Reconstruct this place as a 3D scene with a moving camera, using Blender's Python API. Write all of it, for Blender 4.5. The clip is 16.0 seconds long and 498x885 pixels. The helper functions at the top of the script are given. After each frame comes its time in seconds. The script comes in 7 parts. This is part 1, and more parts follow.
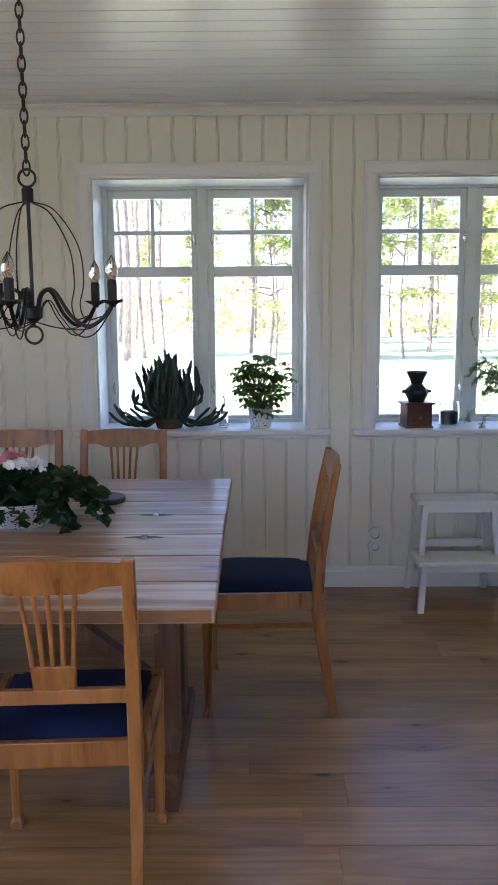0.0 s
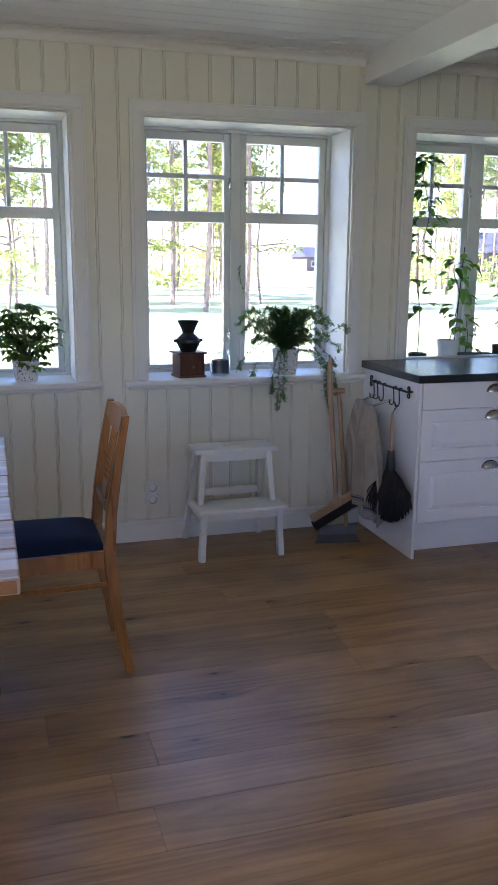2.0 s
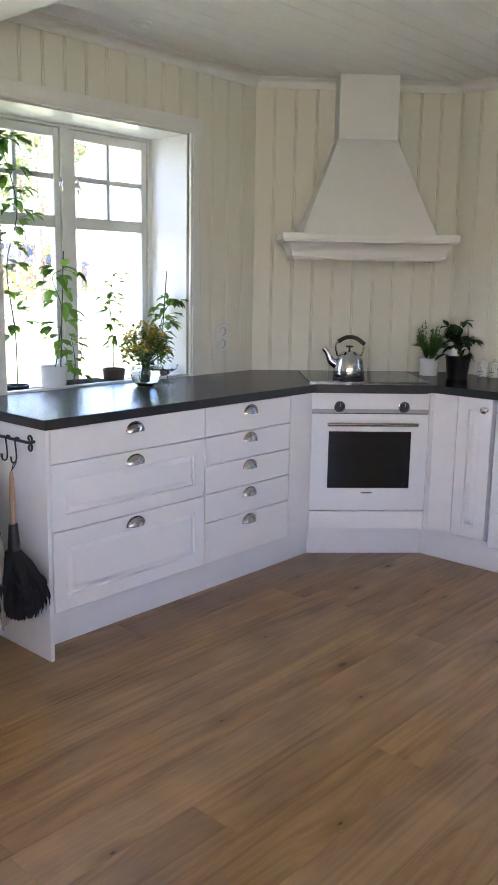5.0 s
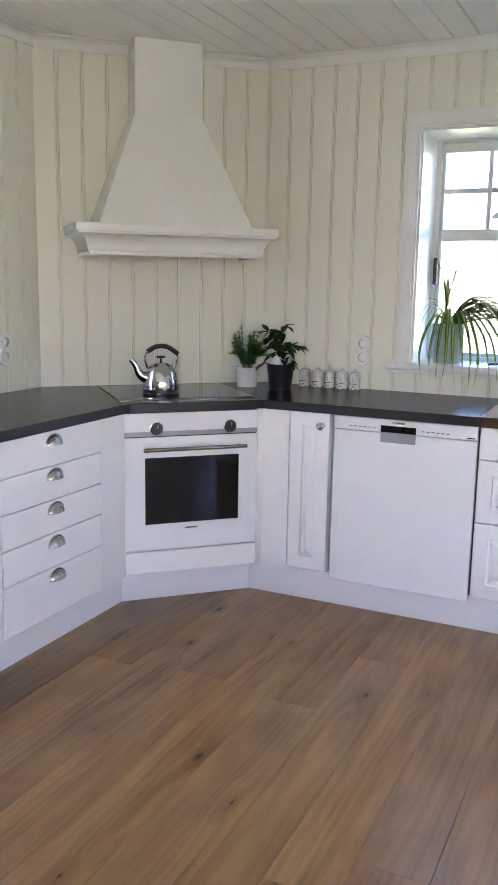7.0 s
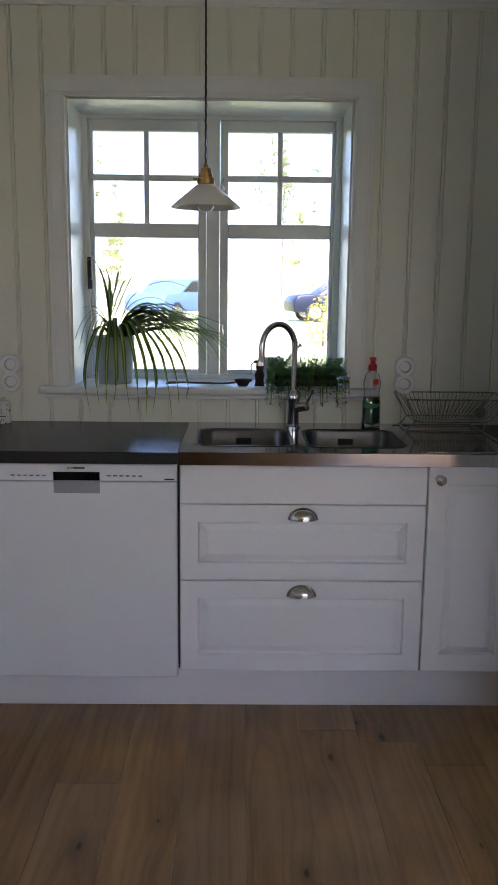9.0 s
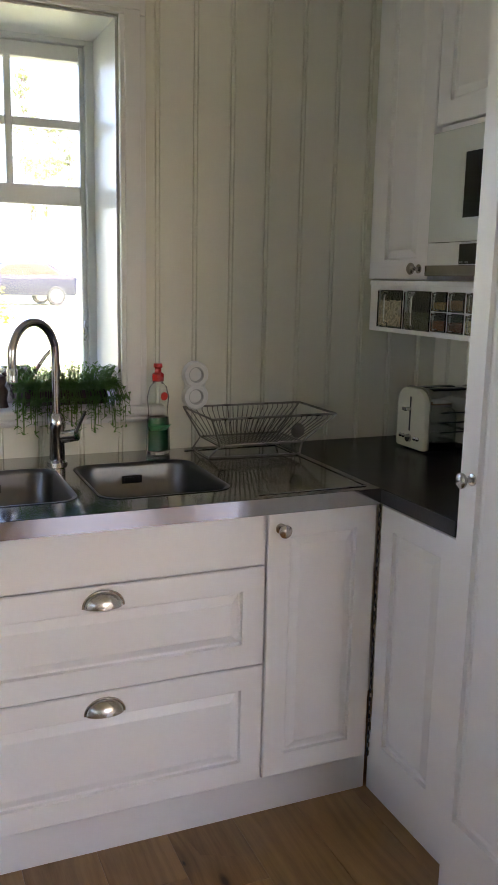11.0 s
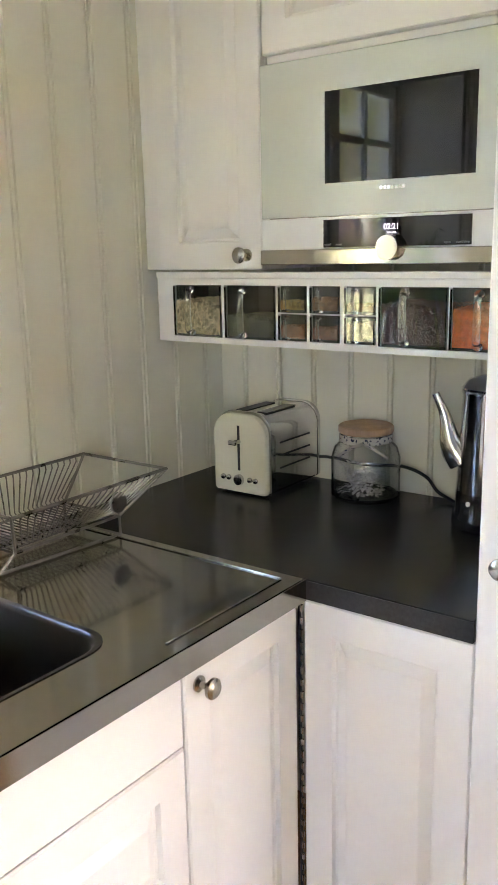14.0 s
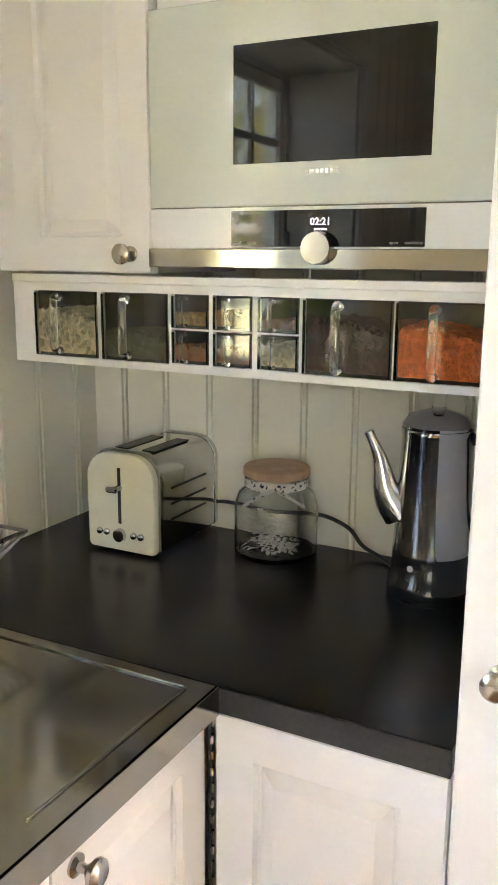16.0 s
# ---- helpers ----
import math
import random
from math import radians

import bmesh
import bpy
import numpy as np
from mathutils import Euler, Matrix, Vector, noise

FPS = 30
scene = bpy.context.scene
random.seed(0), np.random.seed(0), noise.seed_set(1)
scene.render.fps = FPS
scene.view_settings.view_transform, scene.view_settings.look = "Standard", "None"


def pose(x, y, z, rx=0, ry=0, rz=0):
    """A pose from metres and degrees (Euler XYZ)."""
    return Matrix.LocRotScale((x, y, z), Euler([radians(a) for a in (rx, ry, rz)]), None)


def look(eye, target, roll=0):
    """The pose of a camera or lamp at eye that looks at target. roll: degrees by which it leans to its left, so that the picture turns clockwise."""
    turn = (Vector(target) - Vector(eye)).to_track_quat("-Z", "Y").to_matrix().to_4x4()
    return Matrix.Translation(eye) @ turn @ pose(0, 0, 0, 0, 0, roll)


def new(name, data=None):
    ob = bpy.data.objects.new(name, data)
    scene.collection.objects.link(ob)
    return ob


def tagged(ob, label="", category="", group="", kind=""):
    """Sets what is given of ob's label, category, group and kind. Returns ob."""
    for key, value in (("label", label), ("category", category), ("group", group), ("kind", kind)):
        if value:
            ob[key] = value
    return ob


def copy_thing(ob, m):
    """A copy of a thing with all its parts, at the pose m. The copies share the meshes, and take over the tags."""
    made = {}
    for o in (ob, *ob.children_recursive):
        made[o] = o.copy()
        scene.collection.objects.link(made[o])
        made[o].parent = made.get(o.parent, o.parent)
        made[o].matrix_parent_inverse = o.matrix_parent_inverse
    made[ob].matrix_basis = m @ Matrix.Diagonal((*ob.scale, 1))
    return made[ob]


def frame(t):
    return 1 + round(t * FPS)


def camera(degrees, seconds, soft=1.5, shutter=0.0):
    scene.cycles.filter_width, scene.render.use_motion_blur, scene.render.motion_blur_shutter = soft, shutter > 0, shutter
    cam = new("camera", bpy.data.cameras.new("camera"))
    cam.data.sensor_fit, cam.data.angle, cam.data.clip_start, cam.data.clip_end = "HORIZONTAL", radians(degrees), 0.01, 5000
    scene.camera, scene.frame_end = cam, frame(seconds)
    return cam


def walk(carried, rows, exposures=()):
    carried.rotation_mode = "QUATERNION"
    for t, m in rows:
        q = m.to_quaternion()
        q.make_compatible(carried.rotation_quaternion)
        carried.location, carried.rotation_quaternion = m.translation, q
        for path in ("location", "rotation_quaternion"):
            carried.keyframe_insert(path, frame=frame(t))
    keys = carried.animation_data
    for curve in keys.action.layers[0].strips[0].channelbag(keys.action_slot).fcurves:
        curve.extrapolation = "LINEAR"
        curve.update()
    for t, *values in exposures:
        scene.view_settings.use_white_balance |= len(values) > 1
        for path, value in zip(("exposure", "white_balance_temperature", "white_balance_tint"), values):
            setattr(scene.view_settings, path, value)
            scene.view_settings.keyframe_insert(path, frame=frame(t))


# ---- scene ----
cam = camera(32.9, 16.0)
METRES, EYE, TILT, LEAN, TURN = 8.0, 1.5, 0.0, 0.0, -3.9
PATH = [
    (0, (0.381, 0.029, 1.487), (0.367, 2.004, 1.172), -0.4),
    (0.5, (0.296, 0.064, 1.501), (0.415, 2.037, 1.193), -0.5),
    (1, (0.247, 0.09, 1.484), (0.502, 2.051, 1.183), -0.2),
    (1.5, (0.242, 0.117, 1.472), (0.651, 2.044, 1.127), 0.0),
    (2, (0.251, 0.162, 1.455), (0.824, 2.032, 1.034), 0.5),
    (2.5, (0.351, 0.339, 1.451), (1.083, 2.146, 1.004), 0.8),
    (3, (0.46, 0.534, 1.457), (1.323, 2.292, 1.051), 1.0),
    (3.5, (0.458, 0.728, 1.443), (1.503, 2.39, 1.059), 0.6),
    (4, (0.447, 0.919, 1.431), (1.666, 2.458, 1.052), 0.4),
    (6.5, (0.737, 1.674, 1.436), (2.44, 2.652, 1.057), 1.5),
    (7, (0.887, 1.817, 1.422), (2.662, 2.661, 1.052), 1.0),
    (7.5, (1.022, 1.928, 1.408), (2.884, 2.571, 1.063), 0.9),
    (8, (1.154, 2.109, 1.426), (3.097, 2.437, 1.085), 0.6),
    (8.5, (1.327, 2.188, 1.42), (3.289, 2.309, 1.05), 0.6),
    (9, (1.583, 2.21, 1.429), (3.552, 2.185, 1.077), 0.6),
    (9.5, (1.789, 2.279, 1.427), (3.746, 2.064, 1.074), 1.6),
    (10, (2.017, 2.351, 1.425), (3.94, 1.943, 1.062), 1.7),
    (12.5, (2.998, 2.426, 1.456), (4.589, 1.278, 1.064), 1.1),
    (13, (3.167, 2.377, 1.461), (4.687, 1.138, 1.065), 1.0),
    (13.5, (3.325, 2.402, 1.475), (4.665, 0.979, 1.05), -0.6),
    (14, (3.448, 2.445, 1.486), (4.619, 0.886, 1.037), -1.3),
    (14.5, (3.542, 2.413, 1.465), (4.619, 0.792, 1.004), -0.8),
    (15, (3.653, 2.263, 1.474), (4.66, 0.593, 1.03), -0.7),
    (15.5, (3.71, 2.161, 1.474), (4.646, 0.446, 1.045), -0.2),
    (16, (3.701, 2.164, 1.469), (4.603, 0.431, 1.039), 0.4),
]
walk(cam, [(t, look(eye, target, roll)) for t, eye, target, roll in PATH],
     exposures=[(0, 2.9, 5220, 30), (2, 2.75, 5210, 30), (3, 2.45, 5280, 29), (3.5, 2.42, 5380, 29), (4, 3.0, 5500, 30), (4.2, 3.15, 5520, 30), (6.3, 4.14, 5804, 30), (7, 4.02, 5520, 29), (7.5, 4.25, 5470, 29), (8, 3.25, 5180, 27), (8.5, 2.65, 5330, 25), (9.2, 2.59, 5800, 28), (10.2, 2.68, 6100, 29), (12.3, 4.5, 6700, 28), (13, 4.48, 6370, 26), (13.5, 4.76, 6703, 27), (14.5, 4.92, 6700, 28), (15.5, 5.22, 6850, 28), (16, 5.05, 7150, 28)])

# ---- daylight ----
SUN_AZ, SUN_EL = radians(270), radians(46)
world = bpy.data.worlds.new("sky")
scene.world = world
world.use_nodes = True
wn = world.node_tree
sky = wn.nodes.new("ShaderNodeTexSky")
sky.sky_type, sky.sun_disc = "NISHITA", False
sky.sun_elevation, sky.sun_rotation = SUN_EL, SUN_AZ
wn.links.new(sky.outputs["Color"], wn.nodes["Background"].inputs["Color"])
wn.nodes["Background"].inputs["Strength"].default_value = 0.15
sun = new("sun", bpy.data.lights.new("sun", "SUN"))
sun.data.energy, sun.data.angle, sun.data.color = 5.0, radians(0.5), (1.0, 0.95, 0.86)
sun.matrix_world = look((0, 0, 20), (-math.sin(SUN_AZ) * 20, -math.cos(SUN_AZ) * 20, 20 - 20 * math.tan(SUN_EL)))


# ---- materials ----
def material(name, base, rough=0.5, metal=0.0, var=0.12, scale=6.0, stretch=(1, 1, 1), bump=0.0, bump_scale=80.0, dark=None, rough_var=0.1,
             per_object=0.0, coat=0.0, spec=0.5):
    """A surface with stains at a large scale, grain at a small one, fine relief and uneven gloss."""
    m = bpy.data.materials.new(name)
    m.use_nodes = True
    t = m.node_tree
    n, l = t.nodes, t.links
    bsdf = n["Principled BSDF"]
    co = n.new("ShaderNodeTexCoord")
    mp = n.new("ShaderNodeMapping")
    mp.inputs["Scale"].default_value = stretch
    l.new(co.outputs["Object"], mp.inputs["Vector"])
    big, fine = n.new("ShaderNodeTexNoise"), n.new("ShaderNodeTexNoise")
    big.inputs["Scale"].default_value, big.inputs["Detail"].default_value = scale, 4
    fine.inputs["Scale"].default_value, fine.inputs["Detail"].default_value = bump_scale, 3
    l.new(mp.outputs["Vector"], big.inputs["Vector"])
    l.new(mp.outputs["Vector"], fine.inputs["Vector"])
    add = n.new("ShaderNodeMath")
    add.operation = "MULTIPLY_ADD"
    add.inputs[1].default_value = 0.35
    l.new(fine.outputs["Fac"], add.inputs[0])
    l.new(big.outputs["Fac"], add.inputs[2])
    ramp = n.new("ShaderNodeMapRange")
    ramp.inputs["From Min"].default_value, ramp.inputs["From Max"].default_value = 0.45, 0.9
    l.new(add.outputs[0], ramp.inputs["Value"])
    mix = n.new("ShaderNodeMix")
    mix.data_type = "RGBA"
    lo = dark or tuple(c * (1 - var) for c in base)
    hi = tuple(min(1, c * (1 + var * 0.5)) for c in base)
    mix.inputs[6].default_value, mix.inputs[7].default_value = (*lo, 1), (*hi, 1)
    l.new(ramp.outputs[0], mix.inputs[0])
    col = mix.outputs[2]
    if per_object:
        info, hsv, mul = n.new("ShaderNodeObjectInfo"), n.new("ShaderNodeHueSaturation"), n.new("ShaderNodeMapRange")
        mul.inputs["To Min"].default_value, mul.inputs["To Max"].default_value = 1 - per_object, 1 + per_object
        l.new(info.outputs["Random"], mul.inputs["Value"])
        l.new(mul.outputs[0], hsv.inputs["Value"])
        l.new(col, hsv.inputs["Color"])
        col = hsv.outputs["Color"]
    l.new(col, bsdf.inputs["Base Color"])
    rr = n.new("ShaderNodeMapRange")
    rr.inputs["To Min"].default_value, rr.inputs["To Max"].default_value = max(0.02, rough - rough_var), min(1, rough + rough_var)
    l.new(big.outputs["Fac"], rr.inputs["Value"])
    l.new(rr.outputs[0], bsdf.inputs["Roughness"])
    bsdf.inputs["Metallic"].default_value = metal
    bsdf.inputs["Coat Weight"].default_value = coat
    bsdf.inputs["Specular IOR Level"].default_value = spec
    if bump:
        b = n.new("ShaderNodeBump")
        b.inputs["Strength"].default_value, b.inputs["Distance"].default_value = bump, 0.002
        l.new(fine.outputs["Fac"], b.inputs["Height"])
        l.new(b.outputs["Normal"], bsdf.inputs["Normal"])
    return m


def wood(name, base, dark, rough=0.45, ring=14.0, along="X", knots=True, per_object=0.0, coat=0.0, spec=0.5):
    """Wood with long grain, cathedral rings and a few dark knots; the grain runs along one axis of the object."""
    m = bpy.data.materials.new(name)
    m.use_nodes = True
    t = m.node_tree
    n, l = t.nodes, t.links
    bsdf = n["Principled BSDF"]
    co, info, off = n.new("ShaderNodeTexCoord"), n.new("ShaderNodeObjectInfo"), n.new("ShaderNodeVectorMath")
    off.operation = "MULTIPLY_ADD"
    off.inputs[1].default_value = (37.0, 53.0, 19.0)
    l.new(info.outputs["Random"], off.inputs[0])
    l.new(co.outputs["Object"], off.inputs[2])
    mp = n.new("ShaderNodeMapping")
    mp.inputs["Scale"].default_value = {"X": (0.09, 1, 1), "Y": (1, 0.09, 1), "Z": (1, 1, 0.09)}[along]
    l.new(off.outputs[0], mp.inputs["Vector"])
    rings, grain, patch = n.new("ShaderNodeTexNoise"), n.new("ShaderNodeTexNoise"), n.new("ShaderNodeTexNoise")
    rings.inputs["Scale"].default_value, rings.inputs["Detail"].default_value, rings.inputs["Distortion"].default_value = ring, 3, 1.6
    grain.inputs["Scale"].default_value, grain.inputs["Detail"].default_value = 150, 4
    patch.inputs["Scale"].default_value, patch.inputs["Detail"].default_value = 2.2, 2
    for q in (rings, grain, patch):
        l.new(mp.outputs["Vector"], q.inputs["Vector"])
    a, b = n.new("ShaderNodeMath"), n.new("ShaderNodeMath")
    a.operation, b.operation = "MULTIPLY_ADD", "MULTIPLY_ADD"
    a.inputs[1].default_value, b.inputs[1].default_value = 0.42, 0.4
    l.new(grain.outputs["Fac"], a.inputs[0])
    l.new(rings.outputs["Fac"], a.inputs[2])
    l.new(patch.outputs["Fac"], b.inputs[0])
    l.new(a.outputs[0], b.inputs[2])
    r = n.new("ShaderNodeMapRange")
    r.inputs["From Min"].default_value, r.inputs["From Max"].default_value = 0.70, 1.10
    l.new(b.outputs[0], r.inputs["Value"])
    mix = n.new("ShaderNodeMix")
    mix.data_type = "RGBA"
    mix.inputs[6].default_value, mix.inputs[7].default_value = (*dark, 1), (*base, 1)
    l.new(r.outputs[0], mix.inputs[0])
    col = mix.outputs[2]
    if knots:
        km = n.new("ShaderNodeMapping")
        km.inputs["Scale"].default_value = {"X": (0.45, 1, 1), "Y": (1, 0.45, 1), "Z": (1, 1, 0.45)}[along]
        l.new(off.outputs[0], km.inputs["Vector"])
        vor, kr, km2 = n.new("ShaderNodeTexVoronoi"), n.new("ShaderNodeMapRange"), n.new("ShaderNodeMix")
        vor.voronoi_dimensions = "2D"
        vor.inputs["Scale"].default_value = 2.6
        l.new(km.outputs["Vector"], vor.inputs["Vector"])
        kr.inputs["From Min"].default_value, kr.inputs["From Max"].default_value = 0.010, 0.036
        kr.inputs["To Min"].default_value, kr.inputs["To Max"].default_value = 0.75, 0.0
        l.new(vor.outputs["Distance"], kr.inputs["Value"])
        km2.data_type = "RGBA"
        km2.inputs[7].default_value = (*[c * 0.22 for c in dark], 1)
        l.new(kr.outputs[0], km2.inputs[0])
        l.new(col, km2.inputs[6])
        col = km2.outputs[2]
    if per_object:
        hsv, mul = n.new("ShaderNodeHueSaturation"), n.new("ShaderNodeMapRange")
        mul.inputs["To Min"].default_value, mul.inputs["To Max"].default_value = 1 - per_object, 1 + per_object
        l.new(info.outputs["Random"], mul.inputs["Value"])
        l.new(mul.outputs[0], hsv.inputs["Value"])
        l.new(col, hsv.inputs["Color"])
        col = hsv.outputs["Color"]
    l.new(col, bsdf.inputs["Base Color"])
    rr = n.new("ShaderNodeMapRange")
    rr.inputs["To Min"].default_value, rr.inputs["To Max"].default_value = rough - 0.1, rough + 0.12
    l.new(rings.outputs["Fac"], rr.inputs["Value"])
    l.new(rr.outputs[0], bsdf.inputs["Roughness"])
    bsdf.inputs["Coat Weight"].default_value = coat
    bsdf.inputs["Specular IOR Level"].default_value = spec
    bmp = n.new("ShaderNodeBump")
    bmp.inputs["Strength"].default_value, bmp.inputs["Distance"].default_value = 0.25, 0.001
    l.new(a.outputs[0], bmp.inputs["Height"])
    l.new(bmp.outputs["Normal"], bsdf.inputs["Normal"])
    return m


def log_wood(name, light, dark, rough=0.32, across=0.18, ring=150.0, knots=1.0, per_object=0.12, wash=None, spec=0.5, bump=0.07):
    """Planks sawn from a log: growth rings cut at a slant, fine pores, soft patches and dark knots the rings bend round.
    The plank lies along its own x. With wash, worn streaks of pale stain lie over the wood."""
    m = bpy.data.materials.new(name)
    m.use_nodes = True
    n, l = m.node_tree.nodes, m.node_tree.links
    bsdf = n["Principled BSDF"]

    def put(socket, value):
        if isinstance(value, bpy.types.NodeSocket):
            l.new(value, socket)
        else:
            socket.default_value = value

    def calc(op, a, b=0.0, c=0.0):
        q = n.new("ShaderNodeMath")
        q.operation = op
        for k, v in enumerate((a, b, c)):
            put(q.inputs[k], v)
        return q.outputs[0]

    def span(v, lo, hi, to_lo=0.0, to_hi=1.0):
        q = n.new("ShaderNodeMapRange")
        for k, w in enumerate((v, lo, hi, to_lo, to_hi)):
            put(q.inputs[k], w)
        return q.outputs[0]

    def cloud(x, y, z, detail=2.0):
        c, q = n.new("ShaderNodeCombineXYZ"), n.new("ShaderNodeTexNoise")
        for k, v in enumerate((x, y, z)):
            put(c.inputs[k], v)
        q.inputs["Scale"].default_value, q.inputs["Detail"].default_value = 1.0, detail
        l.new(c.outputs[0], q.inputs["Vector"])
        return q.outputs["Fac"]

    def blend(f, a, b):
        q = n.new("ShaderNodeMix")
        q.data_type = "RGBA"
        for k, v in ((0, f), (6, a), (7, b)):
            put(q.inputs[k], v if not isinstance(v, tuple) else (*v, 1))
        return q.outputs[2]

    co, info, xyz = n.new("ShaderNodeTexCoord"), n.new("ShaderNodeObjectInfo"), n.new("ShaderNodeSeparateXYZ")
    l.new(co.outputs["Object"], xyz.inputs[0])
    rand = info.outputs["Random"]
    r2 = calc("FRACT", calc("MULTIPLY", rand, 17.31))
    x = calc("MULTIPLY_ADD", rand, 61.0, xyz.outputs["X"])
    y, z = xyz.outputs["Y"], xyz.outputs["Z"]
    # knots, some cells with none
    kc, vor = n.new("ShaderNodeCombineXYZ"), n.new("ShaderNodeTexVoronoi")
    put(kc.inputs[0], calc("MULTIPLY", x, 1.25))
    put(kc.inputs[1], calc("MULTIPLY_ADD", r2, 9.0, calc("MULTIPLY", y, 3.0)))
    vor.voronoi_dimensions = "2D"
    vor.inputs["Scale"].default_value = 1.35
    l.new(kc.outputs[0], vor.inputs["Vector"])
    hue = n.new("ShaderNodeSeparateColor")
    l.new(vor.outputs["Color"], hue.inputs[0])
    near = vor.outputs["Distance"]
    has = span(hue.outputs[0], 0.42, 0.58)
    size = span(hue.outputs[1], 0.0, 1.0, 0.016, 0.062)
    swirl = calc("MULTIPLY", span(near, 0.0, 0.34, 0.030, 0.0), has)
    # distance from the pith, which wanders along the plank
    a = calc("ADD", calc("ADD", y, across * 0.5), calc("MULTIPLY", calc("SUBTRACT", r2, 0.5), across * 1.1))
    b = calc("MULTIPLY_ADD", cloud(calc("MULTIPLY", x, 1.1), r2, 0.0, 1.0), 0.16, -0.055)
    rad = calc("SQRT", calc("ADD", calc("MULTIPLY", a, a), calc("MULTIPLY", b, b)))
    rad = calc("ADD", calc("MULTIPLY_ADD", cloud(calc("MULTIPLY", x, 5.0), calc("MULTIPLY", y, 22.0), z, 2.0), 0.016, rad), swirl)
    rings = cloud(calc("MULTIPLY", rad, ring), rand, 0.0, 1.5)
    pores = cloud(calc("MULTIPLY", x, 26.0), calc("MULTIPLY", y, 300.0), calc("MULTIPLY", z, 300.0), 3.0)
    flame = cloud(calc("MULTIPLY", x, 3.2), calc("MULTIPLY_ADD", rad, 14.0, calc("MULTIPLY", y, 15.0)), r2, 2.5)
    patch = cloud(calc("MULTIPLY", x, 1.6), calc("MULTIPLY", y, 7.0), rand, 3.0)
    f = calc("ADD", calc("MULTIPLY", span(rings, 0.40, 0.76), 0.36), calc("MULTIPLY", span(pores, 0.40, 0.72), 0.11))
    f = calc("ADD", f, calc("MULTIPLY", span(flame, 0.36, 0.80), 0.50))
    f = calc("ADD", f, calc("MULTIPLY", span(patch, 0.38, 0.76), 0.34))
    col = blend(calc("MINIMUM", f, 1.0), light, dark)
    if wash:
        worn = calc("ADD", cloud(calc("MULTIPLY", x, 1.3), calc("MULTIPLY", y, 24.0), rand, 5.0), calc("MULTIPLY", cloud(calc("MULTIPLY", x, 2.2), calc("MULTIPLY", y, 5.0), r2, 2.0), 0.7))
        col = blend(span(worn, 0.86, 1.06, 0.0, 0.85), col, wash)
        crack = cloud(calc("MULTIPLY", x, 1.1), calc("MULTIPLY", y, 95.0), r2, 2.0)
        col = blend(span(crack, 0.68, 0.74, 0.0, 0.75), col, tuple(c * 0.30 for c in dark))
    core = calc("MULTIPLY", span(calc("DIVIDE", near, size), 0.35, 1.0, 0.92 * knots, 0.0), has)
    halo = calc("MULTIPLY", span(near, 0.02, 0.16, 0.50 * knots, 0.0), has)
    col = blend(halo, col, tuple(c * 0.72 for c in dark))
    col = blend(core, col, tuple(c * 0.16 for c in dark))
    hsv = n.new("ShaderNodeHueSaturation")
    put(hsv.inputs["Value"], span(rand, 0.0, 1.0, 1 - per_object, 1 + per_object))
    put(hsv.inputs["Saturation"], span(r2, 0.0, 1.0, 0.94, 1.03))
    l.new(col, hsv.inputs["Color"])
    l.new(hsv.outputs["Color"], bsdf.inputs["Base Color"])
    put(bsdf.inputs["Roughness"], span(f, 0.0, 1.0, rough, rough + 0.04))
    bsdf.inputs["Specular IOR Level"].default_value = spec
    bmp = n.new("ShaderNodeBump")
    bmp.inputs["Strength"].default_value, bmp.inputs["Distance"].default_value = bump, 0.001
    put(bmp.inputs["Height"], calc("MULTIPLY", f, -1.0))
    l.new(bmp.outputs["Normal"], bsdf.inputs["Normal"])
    return m


def glass(name, tint=(1, 1, 1), ior=1.45, rough=0.0):
    m = bpy.data.materials.new(name)
    m.use_nodes = True
    b = m.node_tree.nodes["Principled BSDF"]
    b.inputs["Base Color"].default_value = (*tint, 1)
    b.inputs["Transmission Weight"].default_value = 1.0
    b.inputs["Roughness"].default_value, b.inputs["IOR"].default_value = rough, ior
    return m


def glow(name, colour, strength):
    m = bpy.data.materials.new(name)
    m.use_nodes = True
    b = m.node_tree.nodes["Principled BSDF"]
    b.inputs["Base Color"].default_value = (0.02, 0.02, 0.02, 1)
    b.inputs["Emission Color"].default_value, b.inputs["Emission Strength"].default_value = (*colour, 1), strength
    return m


WALL = material("wall paint", (0.76, 0.742, 0.63), 0.42, var=0.03, scale=3, bump=0.10, bump_scale=120, rough_var=0.03)
TRIM = material("trim paint", (0.77, 0.765, 0.73), 0.35, var=0.025, scale=4, bump=0.06, rough_var=0.03)
WINPAINT = material("window paint", (0.70, 0.72, 0.68), 0.35, var=0.05, scale=5, bump=0.06)
CEIL = material("ceiling paint", (0.80, 0.80, 0.78), 0.33, var=0.04, scale=3, bump=0.05)
CAB = material("cabinet lacquer", (0.86, 0.85, 0.845), 0.30, var=0.015, scale=3, bump=0.03, rough_var=0.02)
ENAMEL = material("white enamel", (0.82, 0.83, 0.84), 0.18, var=0.01, scale=3, rough_var=0.02)
WHITEWOOD = material("white painted wood", (0.78, 0.78, 0.77), 0.38, var=0.05, scale=8, bump=0.08)
TOP = material("dark worktop laminate", (0.010, 0.011, 0.0115), 0.25, var=0.4, scale=16, bump=0.06, bump_scale=160, rough_var=0.02, spec=0.24)
